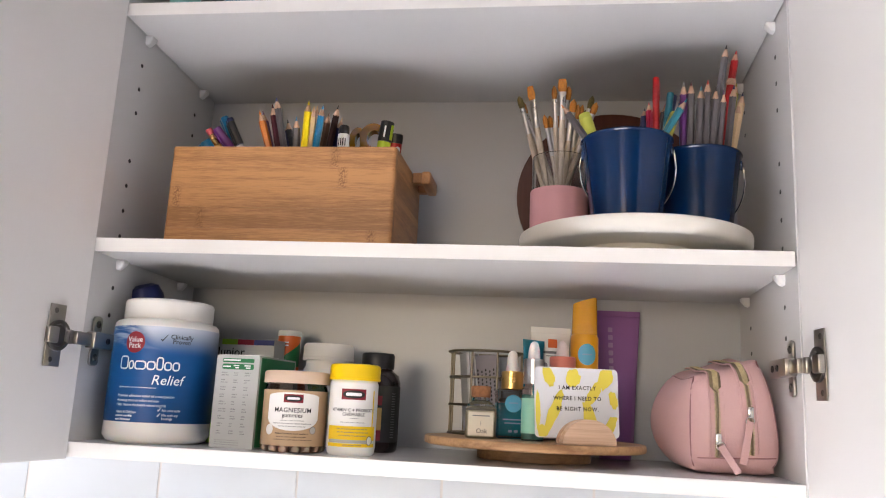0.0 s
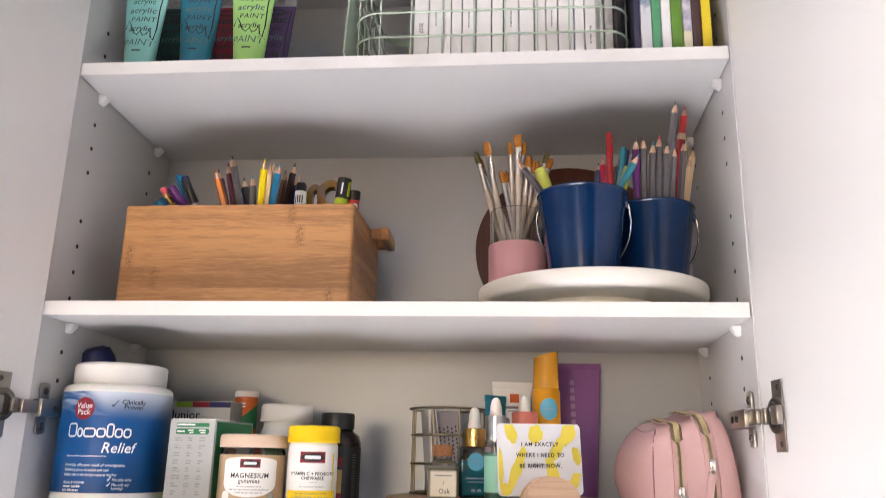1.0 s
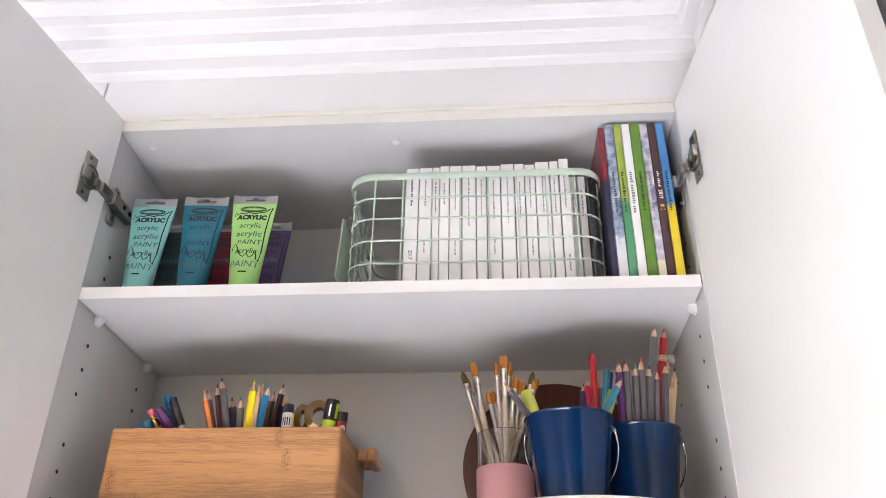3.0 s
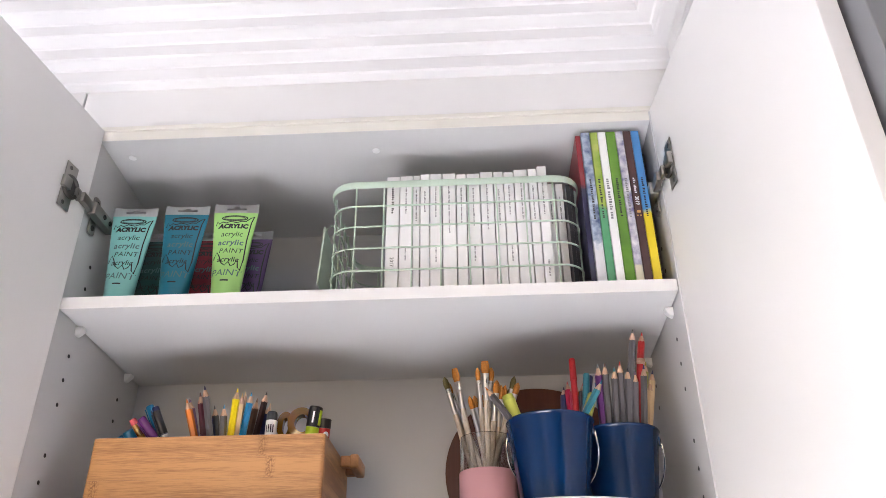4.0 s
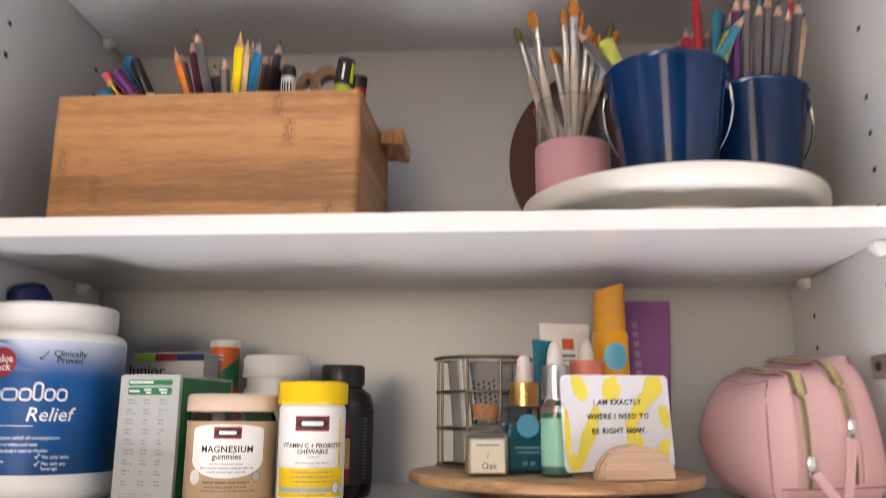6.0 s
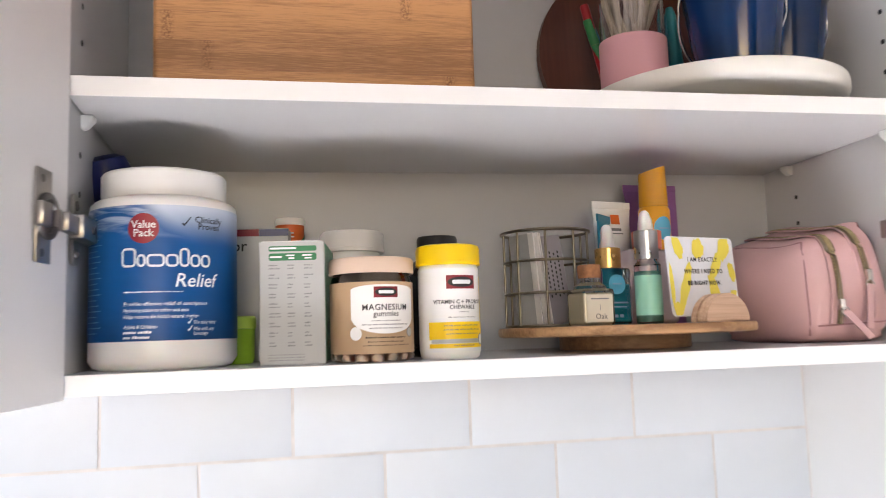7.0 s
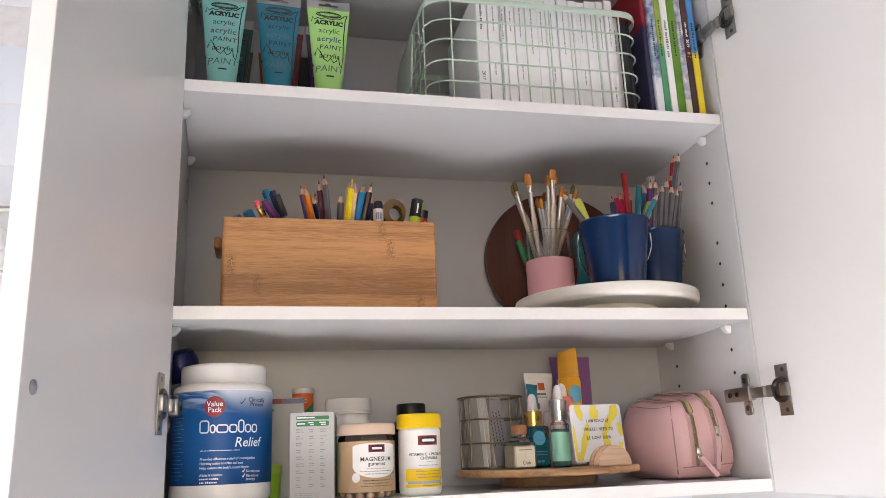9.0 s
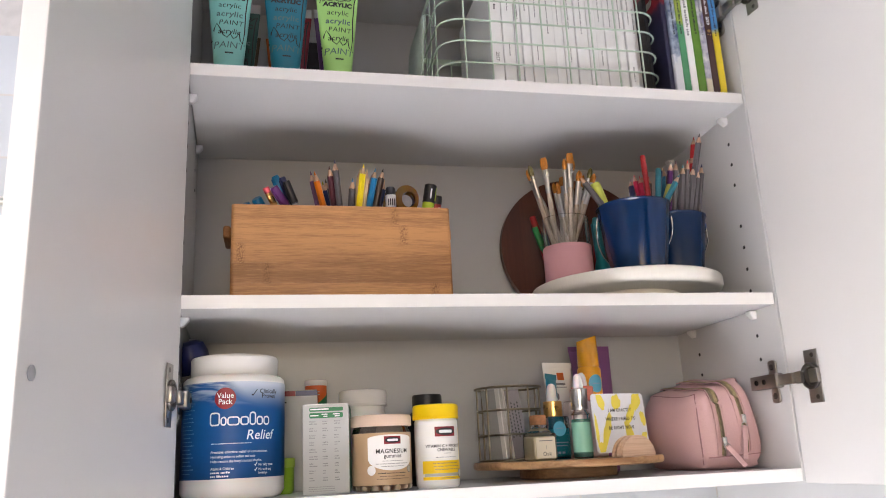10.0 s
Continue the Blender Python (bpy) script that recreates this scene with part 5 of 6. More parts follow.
def pen(base, tip, colour, cap=None, r=0.005, label="slim plastic pen with a cap", group="pens in the box", band=None):
    m, L = along(base, tip)
    t = thing("pen", m, label, "pen", group)
    part("barrel", lathe([(0, 0), (r * 0.9, 0), (r, 0.003), (r, L - 0.03), (0, L - 0.03)], 18), PM[colour], t, "", 40)
    part("cap", lathe([(0, L - 0.0298), (r * 1.08, L - 0.0298), (r * 1.1, L - 0.028), (r * 1.02, L - 0.0015), (r * 0.85, L), (0, L)], 18), PM[cap or colour], t, "", 40)
    if band:
        part("band", lathe([(r * 1.04, L - 0.040), (r * 1.04, L - 0.031)], 18), band, t, "", 60)
    return t


def bamboo_box():
    x0, x1, y0, y1, h = 0.054, 0.3365, 0.052, 0.228, 0.1285
    t = thing("bamboo_box", pose(x0, y0, ZM), "open bamboo storage box with side handles, full of pencils", "box")
    w, d, n = x1 - x0, y1 - y0, 5
    for i in range(n):
        hs = h / n
        for yy0, yy1 in ((0.0, 0.011), (d - 0.011, d)):
            off = (0.258, 0.045, 0.012, 0.219, 0.208)[i] if yy0 == 0.0 else (0.21, 0.07, 0.15, 0.03, 0.12)[i]
            sb = box(-off, w - off, 0, yy1 - yy0, 0, hs - 0.00015)
            outer = 0.0 if yy0 == 0.0 else yy1 - yy0
            bmesh.ops.bevel(sb, geom=[e for e in sb.edges if abs(e.verts[0].co.z - e.verts[1].co.z) > 0.01 and abs(e.verts[0].co.y - outer) < 1e-5], offset=0.0052, segments=5, affect="EDGES", profile=0.5)
            if i == n - 1:
                bmesh.ops.bevel(sb, geom=[e for e in sb.edges if min(v.co.z for v in e.verts) > hs - 0.001], offset=0.0012, segments=2, affect="EDGES", profile=0.5)
            ob = part("strip", sb, M["bamboo"], t)
            ob.location = (off, yy0, i * hs)
        for xx in (0.0, w - 0.011):
            ob = part("side_strip", box(0, 0.011, 0.011, d - 0.011, 0, hs - 0.00015), M["bamboo_side"], t)
            ob.location = (xx, 0, i * hs)
    part("floor", box(0.011, w - 0.011, 0.011, d - 0.011, 0.002, 0.010), M["bamboo_side"], t)
    for s, xx in ((-1, 0.0), (1, w)):
        hd = part("handle", box(xx + 0.013 if s > 0 else xx - 0.016, xx + 0.025 if s > 0 else xx - 0.006, 0.104, 0.166, 0.1125, 0.1305, 0.003, 3), M["bamboo_side"], t, "darker wooden grip", 40)
        for yy in (0.106, 0.150):
            part("handle_post", box(min(xx + s * 0.0005, xx + (0.014 if s > 0 else -0.007)), max(xx + s * 0.0005, xx + (0.014 if s > 0 else -0.007)), yy, yy + 0.014, 0.1140, 0.1290, 0.002), M["bamboo_side"], hd)
    return t


M["bamboo_side"] = wood_mat("bamboo_end", (0.315, 0.138, 0.048), (0.54, 0.262, 0.100), "Y", 300, 0.42, 0.12, run=0.055)
bamboo_box()
ZI = ZM + 0.0105
def rooted(tip, bx, z0, zr, yr):
    """The foot of a pencil whose shaft clears the near rim at height zr, depth yr."""
    k = (tip[2] - z0) / (tip[2] - zr)
    y = tip[1] + (max(yr, tip[1] + 0.012) - tip[1]) * k
    return (bx, y, z0)


ZR = ZM + 0.1285
# pencils in the box: tip, foot x, colour, lead
for tip, fx, c, ld in (
        ((0.1579, 0.060, 1.9278), 0.205, "orange", "orange"), ((0.1540, 0.080, 1.9352), 0.196, "lilac", "lilac"), ((0.1770, 0.052, 1.9330), 0.200, "maroon", "maroon"),
        ((0.1835, 0.046, 1.9395), 0.208, "grey", "navy"), ((0.1708, 0.100, 1.9290), 0.212, "navy", "olive"), ((0.1761, 0.112, 1.9360), 0.201, "dark", "dark"),
        ((0.2080, 0.056, 1.9182), 0.203, "grey", "steelblue"), ((0.2230, 0.054, 1.9380), 0.204, "yellow", "yellow"), ((0.2280, 0.060, 1.9335), 0.210, "cream", "cream"),
        ((0.2222, 0.090, 1.9458), 0.209, "cream", "cream"), ((0.2395, 0.060, 1.9345), 0.209, "blue", "blue"), ((0.2385, 0.090, 1.9365), 0.207, "brown", "brown"),
        ((0.2528, 0.080, 1.9421), 0.214, "darkbrown", "black"), ((0.2559, 0.090, 1.9296), 0.215, "navy", "cream"), ((0.2480, 0.096, 1.9300), 0.216, "black", "black")):
    pencil(rooted(tip, fx, ZI, ZR, 0.069), tip, c, ld, 0.0045, "coloured pencils in the box")
# pens and markers leaning away from the pencils
em, L = along(rooted((0.0957, 0.056, 1.9023), 0.176, ZI, ZR, 0.069), (0.0957, 0.056, 1.9023))
ep = thing("pencil", em, "yellow pencil with a pink eraser and gold ferrule, eraser up", "pencil", "coloured pencils in the box")
part("barrel", lathe([(0, 0), (0.0042, 0), (0.0042, L - 0.026), (0, L - 0.026)], 6), PM["cream"], ep)
part("ferrule", lathe([(0.0043, L - 0.026), (0.0046, L - 0.025), (0.0043, L - 0.020), (0.0046, L - 0.015), (0.0043, L - 0.0075), (0, L - 0.0075)], 16), M["gold"], ep, "ribbed gold ferrule", 60)
part("eraser", lathe([(0.0043, L - 0.0076), (0.0043, L - 0.001), (0.0036, L), (0, L)], 16), PM["pinkred"], ep, "pink eraser", 40)
for tip, fx, c, cp, rr, lab, band in (
        ((0.1059, 0.056, 1.9035), 0.215, "purple", "purple", 0.0052, "purple plastic pen standing in the bamboo box", M["plastic"]),
        ((0.1072, 0.072, 1.9240), 0.183, "blue", "blue", 0.0050, "blue plastic pen standing in the bamboo box", None),
        ((0.1165, 0.068, 1.9210), 0.181, "navy", "navy", 0.0044, "navy click pen with a silver band", M["silver"]),
        ((0.1216, 0.060, 1.9130), 0.186, "navy", "black", 0.0048, "black gel pen with a navy cap", M["silver"])):
    p = pen(rooted(tip, fx, ZI, ZR, 0.070), tip, c, cp, rr, lab, band=band)
    part("pocket_clip", box(-0.0012, 0.0012, -rr - 0.0022, -rr - 0.0010, (Vector(tip) - Vector(rooted(tip, fx, ZI, ZR, 0.070))).length - 0.032, (Vector(tip) - Vector(rooted(tip, fx, ZI, ZR, 0.070))).length - 0.003, 0.0004), PM[cp], p)
pen((0.165, 0.17, ZI), (0.0840, 0.073, 1.893), "blue", "blue", 0.0068, "blue marker lying low in the bamboo box")
pen((0.140, 0.17, ZI), (0.0700, 0.084, 1.8895), "teal", "steelblue", 0.0055, "dark blue marker lying low in the bamboo box")
# white bottle with black cap, highlighter, red lid
mk = thing("ink_bottle", pose(0.262, 0.082, ZI), "slim white marker with a black cap", "marker")
part("body", lathe([(0, 0), (0.0068, 0), (0.0072, 0.002), (0.0072, 0.143), (0, 0.143)], 24), M["plastic"], mk, "", 40)
part("cap", lathe([(0, 0.1432), (0.0068, 0.1432), (0.0066, 0.1520), (0.0056, 0.1545), (0, 0.1546)], 24), M["black"], mk, "black cap", 40)
part("band_print", bent(bars([(-0.0042, 0.1320, 0.0014, 0.0100), (-0.0014, 0.1320, 0.0014, 0.0100), (0.0014, 0.1320, 0.0014, 0.0100), (0.0042, 0.1320, 0.0014, 0.0100)]), 0.0075, 0), M["ink"], mk)
hm, L = along((0.294, 0.10, ZI), (0.3180, 0.078, 1.9195))
hl = thing("highlighter", hm, "lime highlighter with a black cap", "highlighter")
part("body", lathe([(0, 0), (0.0076, 0), (0.0082, 0.002), (0.0082, L - 0.026), (0.0070, L - 0.0255), (0, L - 0.0255)], 24), paint((0.46, 0.62, 0.03), 0.35), hl, "", 40)
part("cap", lathe([(0, L - 0.0253), (0.0086, L - 0.0253), (0.0084, L - 0.0012), (0.0072, L), (0, L)], 24), M["black"], hl, "black cap", 40)
part("lime_panel", bent(plate(-0.004, 0.009, L - 0.0230, L - 0.0045, 8), 0.0087, 30), paint((0.46, 0.62, 0.03), 0.35), hl, "lime panel on the cap")
part("body_print", bent(bars([(0.004, L - 0.010, 0.006, 0.0022), (0.003, L - 0.0145, 0.004, 0.0030), (0.004, L - 0.036, 0.005, 0.008)]), 0.0090, 30), M["ink"], hl)
part("silver_print", bent(bars([(-0.010, L - 0.014, 0.0022, 0.014)]), 0.0089, 20), M["inkwhite"], hl)
gm, L = along((0.313, 0.12, ZI), (0.3273, 0.090, 1.9075))
gl = thing("glue_stick", gm, "small red glue stick with a dark lid", "glue stick")
part("body", lathe([(0, 0), (0.0080, 0), (0.0080, L - 0.012), (0, L - 0.012)], 24), PM["red"], gl, "", 40)
part("lid", lathe([(0, L - 0.0118), (0.0084, L - 0.0118), (0.0084, L - 0.001), (0.0075, L), (0, L)], 24), M["black"], gl, "dark lid", 40)
part("round_print", bent(shift(disc(0.0042, 0.0050), 0.0, L - 0.021), 0.0083, 10), M["inkwhite"], gl)
sc = thing("scissors", pose(0.284, 0.122, ZI, 0, 0, 6), "scissors with dark amber handles standing in the box", "scissors")


def amber_loop(name, cx, zc, rx, rz, thick, depth, y):
    """A broad bow-shaped handle ring, deep across its width."""
    n = 40
    bm = bmesh.new()
    rows = []
    for i in range(n):
        a = 2 * math.pi * i / n
        c, q = math.cos(a), math.sin(a)
        wall = thick * (1.0 + 0.35 * max(0.0, q) - 0.25 * c)
        rows.append([bm.verts.new((cx + (rx + o) * c, y + dy, zc + (rz + o) * q)) for o, dy in ((0, -depth), (wall, -depth * 0.8), (wall, depth * 0.8), (0, depth))])
    for i in range(n):
        A, B = rows[i], rows[(i + 1) % n]
        for k in range(4):
            bm.faces.new((A[k], A[(k + 1) % 4], B[(k + 1) % 4], B[k]))
    return part(name, bm, M["scissor"], sc, "dark amber plastic handle", 50)


amber_loop("handle", 0.0080, 0.1500, 0.0098, 0.0115, 0.0074, 0.0075, 0.0)
amber_loop("handle", -0.0140, 0.1480, 0.0036, 0.0110, 0.0062, 0.0075, 0.006)
liner = [(0.0080 + 0.0090 * math.cos(2 * math.pi * i / 32), 0.0, 0.1500 + 0.0107 * math.sin(2 * math.pi * i / 32)) for i in range(20, 38)]
part("grip_liner", wire(liner, 0.0012, 8, False, None, 0.0014), M["black"], sc, "black grip lining", 60)
part("shank", box(-0.0230, 0.0140, -0.004, 0.004, 0.108, 0.1335, 0.002), M["scissor"], sc, "dark amber plastic handle", 40)
for s in (-1, 1):
    part("blade", prism([(s * 0.004, 0.122), (s * 0.010, 0.118), (s * 0.002, 0.005), (-s * 0.003, 0.004)], s * 0.0012, s * 0.0026), M["steel"], sc)

# white turntable with pots
tt = thing("marble_turntable", pose(0.619, 0.137, ZM), "white marble lazy susan with a small chip on its rim", "turntable")
part("foot", lathe([(0, 0.0005), (0.075, 0.0005), (0.076, 0.002), (0.076, 0.019), (0, 0.019)], 64), M["marble"], tt, "", 40)
part("disc", lathe([(0, 0.0192), (0.128, 0.0192), (0.1330, 0.0200), (0.1362, 0.0225), (0.1376, 0.0260), (0.1380, 0.0345), (0.1372, 0.0376), (0.1355, 0.0385), (0, 0.0385)], 128), M["marble"], tt, "", 40)
bm = bmesh.new()
for a in (-118,):
    lathe([(0, 0), (0.0011, 0.0), (0.0009, 0.0004), (0, 0.0005)], 8, bm, pose(0, 0, 0.0345, 0, 0, a) @ pose(0.1374, 0, 0, 0, 90, 0))
part("chip", bm, M["inkgrey"], tt, "dark chip on the rim")
ZP = ZM + 0.0388

rb = thing("round_board", pose(0.604, 0.258, ZM + 0.0005, -5, 0, 0), "round dark-stained wooden board leaning on the back panel", "board")
bm = bmesh.new()
n = 64
out = [(0.134 * math.cos(2 * math.pi * i / n), 0.1270 + 0.1270 * math.sin(2 * math.pi * i / n)) for i in range(n)]
bm = prism(out, -0.006, 0.006)
bmesh.ops.bevel(bm, geom=[e for e in bm.edges if abs(e.verts[0].co.y - e.verts[1].co.y) < 1e-6], offset=0.003, segments=2, affect="EDGES", profile=0.5)
part("panel", bm, M["board"], rb, "", 40)

cup = thing("brush_cup", pose(0.529, 0.128, ZP), "clear glass tumbler in a dusty pink silicone sleeve", "tumbler")
R = 0.0352
part("glass", lathe([(0, 0.001), (0.0335, 0.001), (0.0338, 0.003), (0.0338, 0.099), (0.0332, 0.0995), (0.0318, 0.099), (0.0315, 0.004), (0, 0.004)], 56), M["clear"], cup, "clear glass", 40)
part("sleeve", lathe([(0, 0.0), (0.0345, 0.0), (R + 0.0004, 0.0015), (R + 0.0004, 0.0545), (R, 0.0555), (0.0340, 0.0555), (0.0340, 0.0009), (0, 0.0009)], 56), M["pinkcup"], cup, "dusty pink silicone sleeve", 40)


def brush(base, tip, bristle, flat=False, r=0.0034, bl=0.017):
    m, L = along(base, tip)
    t = thing("paint_brush", m, "paint brush with a whitewashed wooden handle and silver ferrule", "paint brush", "paint brushes in the tumbler")
    f0 = L - bl - 0.033
    part("handle", lathe([(0, 0), (r * 0.45, 0.0), (r * 0.6, 0.02), (r * 1.15, f0 * 0.7), (r, f0 - 0.002), (r * 0.95, f0), (0, f0)], 12), M["washed"], t, "", 60)
    fer = lathe([(r * 1.0, f0 - 0.002), (r * 1.04, f0), (r * 1.04, f0 + 0.008), (r * 1.02, f0 + 0.010), (r * 1.05, f0 + 0.012), (r * 1.0, L - bl), (0, L - bl)], 14)
    bri = lathe([(r * 0.95, L - bl), (r * 1.2, L - bl * 0.65), (r * 1.05, L - bl * 0.3), (r * (0.9 if flat else 0.45), L - bl * (0.03 if flat else 0.1)), (0, L)], 14)
    if flat:
        for bmx in (fer, bri):
            for v in bmx.verts:
                k = min(1, max(0, (v.co.z - f0 - 0.006) / 0.018))
                v.co.x *= 1 + 0.35 * k
                v.co.y *= 1 - 0.55 * k
    part("ferrule", fer, M["silver"], t, "silver ferrule", 50)
    part("bristles", bri, M[bristle], t, "", 60)


rnd = random.Random(21)
CX, CY = 0.529, 0.128
for x, z, y, bri, fl in ((0.4762, 1.9690, 0.118, "bristle_olive", 0), (0.4905, 1.9721, 0.095, "bristle", 1), (0.5202, 1.9693, 0.087, "bristle", 0), (0.5303, 1.9788, 0.089, "bristle", 1),
                         (0.5385, 1.9740, 0.100, "bristle", 0), (0.5089, 1.9340, 0.094, "bristle", 0), (0.5448, 1.9535, 0.092, "bristle", 0), (0.5560, 1.9514, 0.105, "bristle", 0),
                         (0.5680, 1.9620, 0.102, "bristle_olive", 0), (0.5725, 1.9530, 0.102, "bristle", 0), (0.4830, 1.9600, 0.140, "bristle_olive", 1), (0.5500, 1.9500, 0.100, "bristle", 0),
                         (0.5355, 1.9600, 0.140, "bristle", 1), (0.5150, 1.9450, 0.125, "bristle", 0), (0.5420, 1.9480, 0.118, "bristle", 0), (0.5610, 1.9500, 0.118, "bristle_olive", 0), (0.5260, 1.9500, 0.138, "bristle", 0), (0.5640, 1.9560, 0.128, "bristle", 0), (0.4800, 1.9700, 0.140, "bristle", 0)):
    bx, by = CX - (x - CX) * 0.10 + rnd.uniform(-0.014, 0.014), CY - (y - CY) * 0.2 + rnd.uniform(-0.012, 0.012)
    brush((bx, by, ZP + 0.006), (x, y, z), bri, bool(fl), rnd.uniform(0.0029, 0.0038), rnd.uniform(0.015, 0.020))


def bucket(x, y, turn):
    t = thing("pencil_bucket", pose(x, y, ZP, 0, 0, turn), "glossy navy enamel bucket with a wire bail handle", "bucket", "navy buckets")
    bm = lathe([(0, 0.0), (0.0365, 0.0), (0.0380, 0.0012), (0.0384, 0.003), (0.0505, 0.0925), (0.0512, 0.0935), (0.0522, 0.0948), (0.0518, 0.0965), (0.0500, 0.0965), (0.0494, 0.0945), (0.0374, 0.004), (0, 0.003)], 144)
    for v in bm.verts:
        if 0.002 < v.co.z < 0.0926:
            k = 1 + 0.0045 * math.cos(12 * math.atan2(v.co.y, v.co.x))
            v.co.x *= k
            v.co.y *= k
    part("shell", bm, M["enamel"], t, "", 35)
    # the bail hangs down behind, bulging past the sides
    pts = [(0.0515 * math.cos(a) * (1 + 0.30 * math.sin(a)), 0.050 * math.sin(a) * math.sin(a), 0.083 - 0.066 * math.sin(a)) for a in [math.pi * i / 32 for i in range(33)]]
    part("bail", wire(pts, 0.0014, 8), M["chrome"], t, "thin silver wire handle", 60)
    for s in (-1, 1):
        ear = part("ear", lathe([(0, 0), (0.006, 0), (0.006, 0.0016), (0.003, 0.003), (0, 0.003)], 16), M["enamel"], t, "", 40)
        ear.matrix_local = pose(s * 0.0492, 0, 0.083, 0, 90 * s, 0)
    return t


bucket(0.604, 0.0555, -12)
bucket(0.6915, 0.112, -14)
# pencils in the near bucket
RB = ZP + 0.0965
for tip, fx, c, ld in (((0.6345, 0.100, 1.9520), 0.636, "crimson", "pinkred"), ((0.6400, 0.094, 1.9480), 0.634, "crimson", "crimson"), ((0.6300, 0.104, 1.9460), 0.616, "navy", "navy"),
                       ((0.6460, 0.098, 1.9480), 0.624, "orange", "orange"), ((0.6530, 0.090, 1.9460), 0.626, "grey", "pinkred"), ((0.6676, 0.028, 1.9268), 0.588, "teal", "teal"), ((0.5293, 0.061, 1.9335), 0.626, "grey", "orange")):
    pencil((fx, 0.056 + (tip[1] - 0.056) * 0.25, ZP + 0.004), tip, c, ld, 0.0044, "pencils in the near bucket")
pen((0.637, 0.062, ZP + 0.004), (0.6404, 0.078, 1.9734), "red", "red", 0.0040, "bright red felt pen standing in a navy bucket", "pens in the buckets")
pen((0.636, 0.066, ZP + 0.004), (0.6546, 0.062, 1.9476), "teal", "teal", 0.0040, "dark teal felt pen standing in a navy bucket", "pens in the buckets")
pen((0.628, 0.066, ZP + 0.004), (0.6590, 0.066, 1.9460), "teal", "navy", 0.0040, "dark teal felt pen standing in a navy bucket", "pens in the buckets")
pen((0.612, 0.045, ZP + 0.004), (0.6560, 0.036, 1.9130), "olive", "olive", 0.0056, "lime and black glue pen standing in a navy bucket", "pens in the buckets", band=M["black"])
for k, (x, y, z) in enumerate(((0.590, 0.062, 1.898), (0.600, 0.070, 1.902), (0.612, 0.074, 1.905))):
    pen((x + 0.008, y - 0.02, ZP + 0.004), (x, y, z), "black", "black", 0.0055, "short black marker in a navy bucket", "pens in the buckets")
lm, L = along((0.595, 0.062, ZP + 0.006), (0.5560, 0.070, 1.9255))
mk = thing("marker", lm, "lime marker printed with black marks", "marker")
part("body", lathe([(0, 0), (0.0072, 0), (0.0076, 0.002), (0.0076, L - 0.008), (0, L - 0.008)], 24), paint((0.55, 0.60, 0.10), 0.4), mk, "", 40)
part("top", lathe([(0, L - 0.0078), (0.0078, L - 0.0078), (0.0068, L - 0.001), (0, L)], 24), paint((0.50, 0.55, 0.09), 0.4), mk, "", 40)
part("marks", bent(bars([(-0.003, L - 0.018, 0.004, 0.004), (0.003, L - 0.017, 0.004, 0.004), (0.0, L - 0.028, 0.010, 0.0016)]), 0.0079, 0), M["ink"], mk)
# felt pens and a teal cloth behind the tumbler
for x, y, z, c, bx in ((0.505, 0.205, 1.862, "red", 0.535), (0.508, 0.206, 1.845, "green", 0.540), (0.515, 0.212, 1.838, "teal", 0.548)):
    pen((bx, 0.200, ZP + 0.003), (x - 0.006, y - 0.02, z + 0.048), c, c, 0.0050, "capped felt pen leaning behind the tumbler", "felt pens behind the tumbler")
cm, L = along((0.598, 0.160, ZP + 0.003), (0.597, 0.172, 1.905))
pen((0.590, 0.172, ZP + 0.003), (0.6000, 0.180, 1.880), "red", "red", 0.0050, "capped felt pen leaning behind the tumbler", "felt pens behind the tumbler")
cl = thing("correction_pen", cm, "chunky teal correction pen behind the navy bucket", "pen")
part("body", lathe([(0, 0), (0.010, 0.002), (0.014, 0.014), (0.012, 0.03), (0.008, 0.045), (0.0065, L - 0.01), (0.004, L), (0, L)], 24), paint((0.01, 0.24, 0.26), 0.35), cl, "", 60)
part("clip", box(0.006, 0.0085, -0.002, 0.002, 0.03, L - 0.01, 0.0008), PM["teal"], cl)
# pencils in the far bucket
for tip, fx, c, ld in (((0.6667, 0.046, 1.9541), 0.676, "purple", "dark"), ((0.6751, 0.046, 1.9550), 0.680, "grey", "maroon"), ((0.6867, 0.048, 1.9500), 0.685, "grey", "teal"), ((0.6937, 0.046, 1.9567), 0.694, "grey", "red"),
                       ((0.7031, 0.048, 1.9491), 0.696, "grey", "black"), ((0.7129, 0.036, 1.9943), 0.690, "grey", "dark"), ((0.7116, 0.050, 1.9459), 0.704, "grey", "lilac"), ((0.7258, 0.062, 1.9572), 0.714, "grey", "navy"),
                       ((0.7350, 0.090, 1.9720), 0.706, "olive", "olive"), ((0.7380, 0.092, 1.9480), 0.716, "cream", "cream"), ((0.7440, 0.098, 1.9630), 0.716, "cream", "navy"), ((0.6700, 0.078, 1.9560), 0.676, "steelblue", "cream"),
                       ((0.6790, 0.090, 1.9600), 0.684, "brown", "brown"), ((0.7000, 0.086, 1.9560), 0.696, "grey", "grey"), ((0.7190, 0.090, 1.9560), 0.706, "dark", "dark")):
    k = (RB - ZP - 0.004) / (tip[2] - ZP - 0.004)
    dx = fx + (tip[0] - fx) * k - 0.6915
    near = 0.112 - math.sqrt(max(0.0, 0.0425 ** 2 - dx * dx))
    foot = rooted(tip, fx, ZP + 0.004, RB, near) if tip[1] < near + 0.01 else (fx, 0.112 + (tip[1] - 0.112) * 0.5, ZP + 0.004)
    pencil((foot[0], min(foot[1], 0.136), foot[2]), tip, c, ld, 0.0044, "pencils in the far bucket")
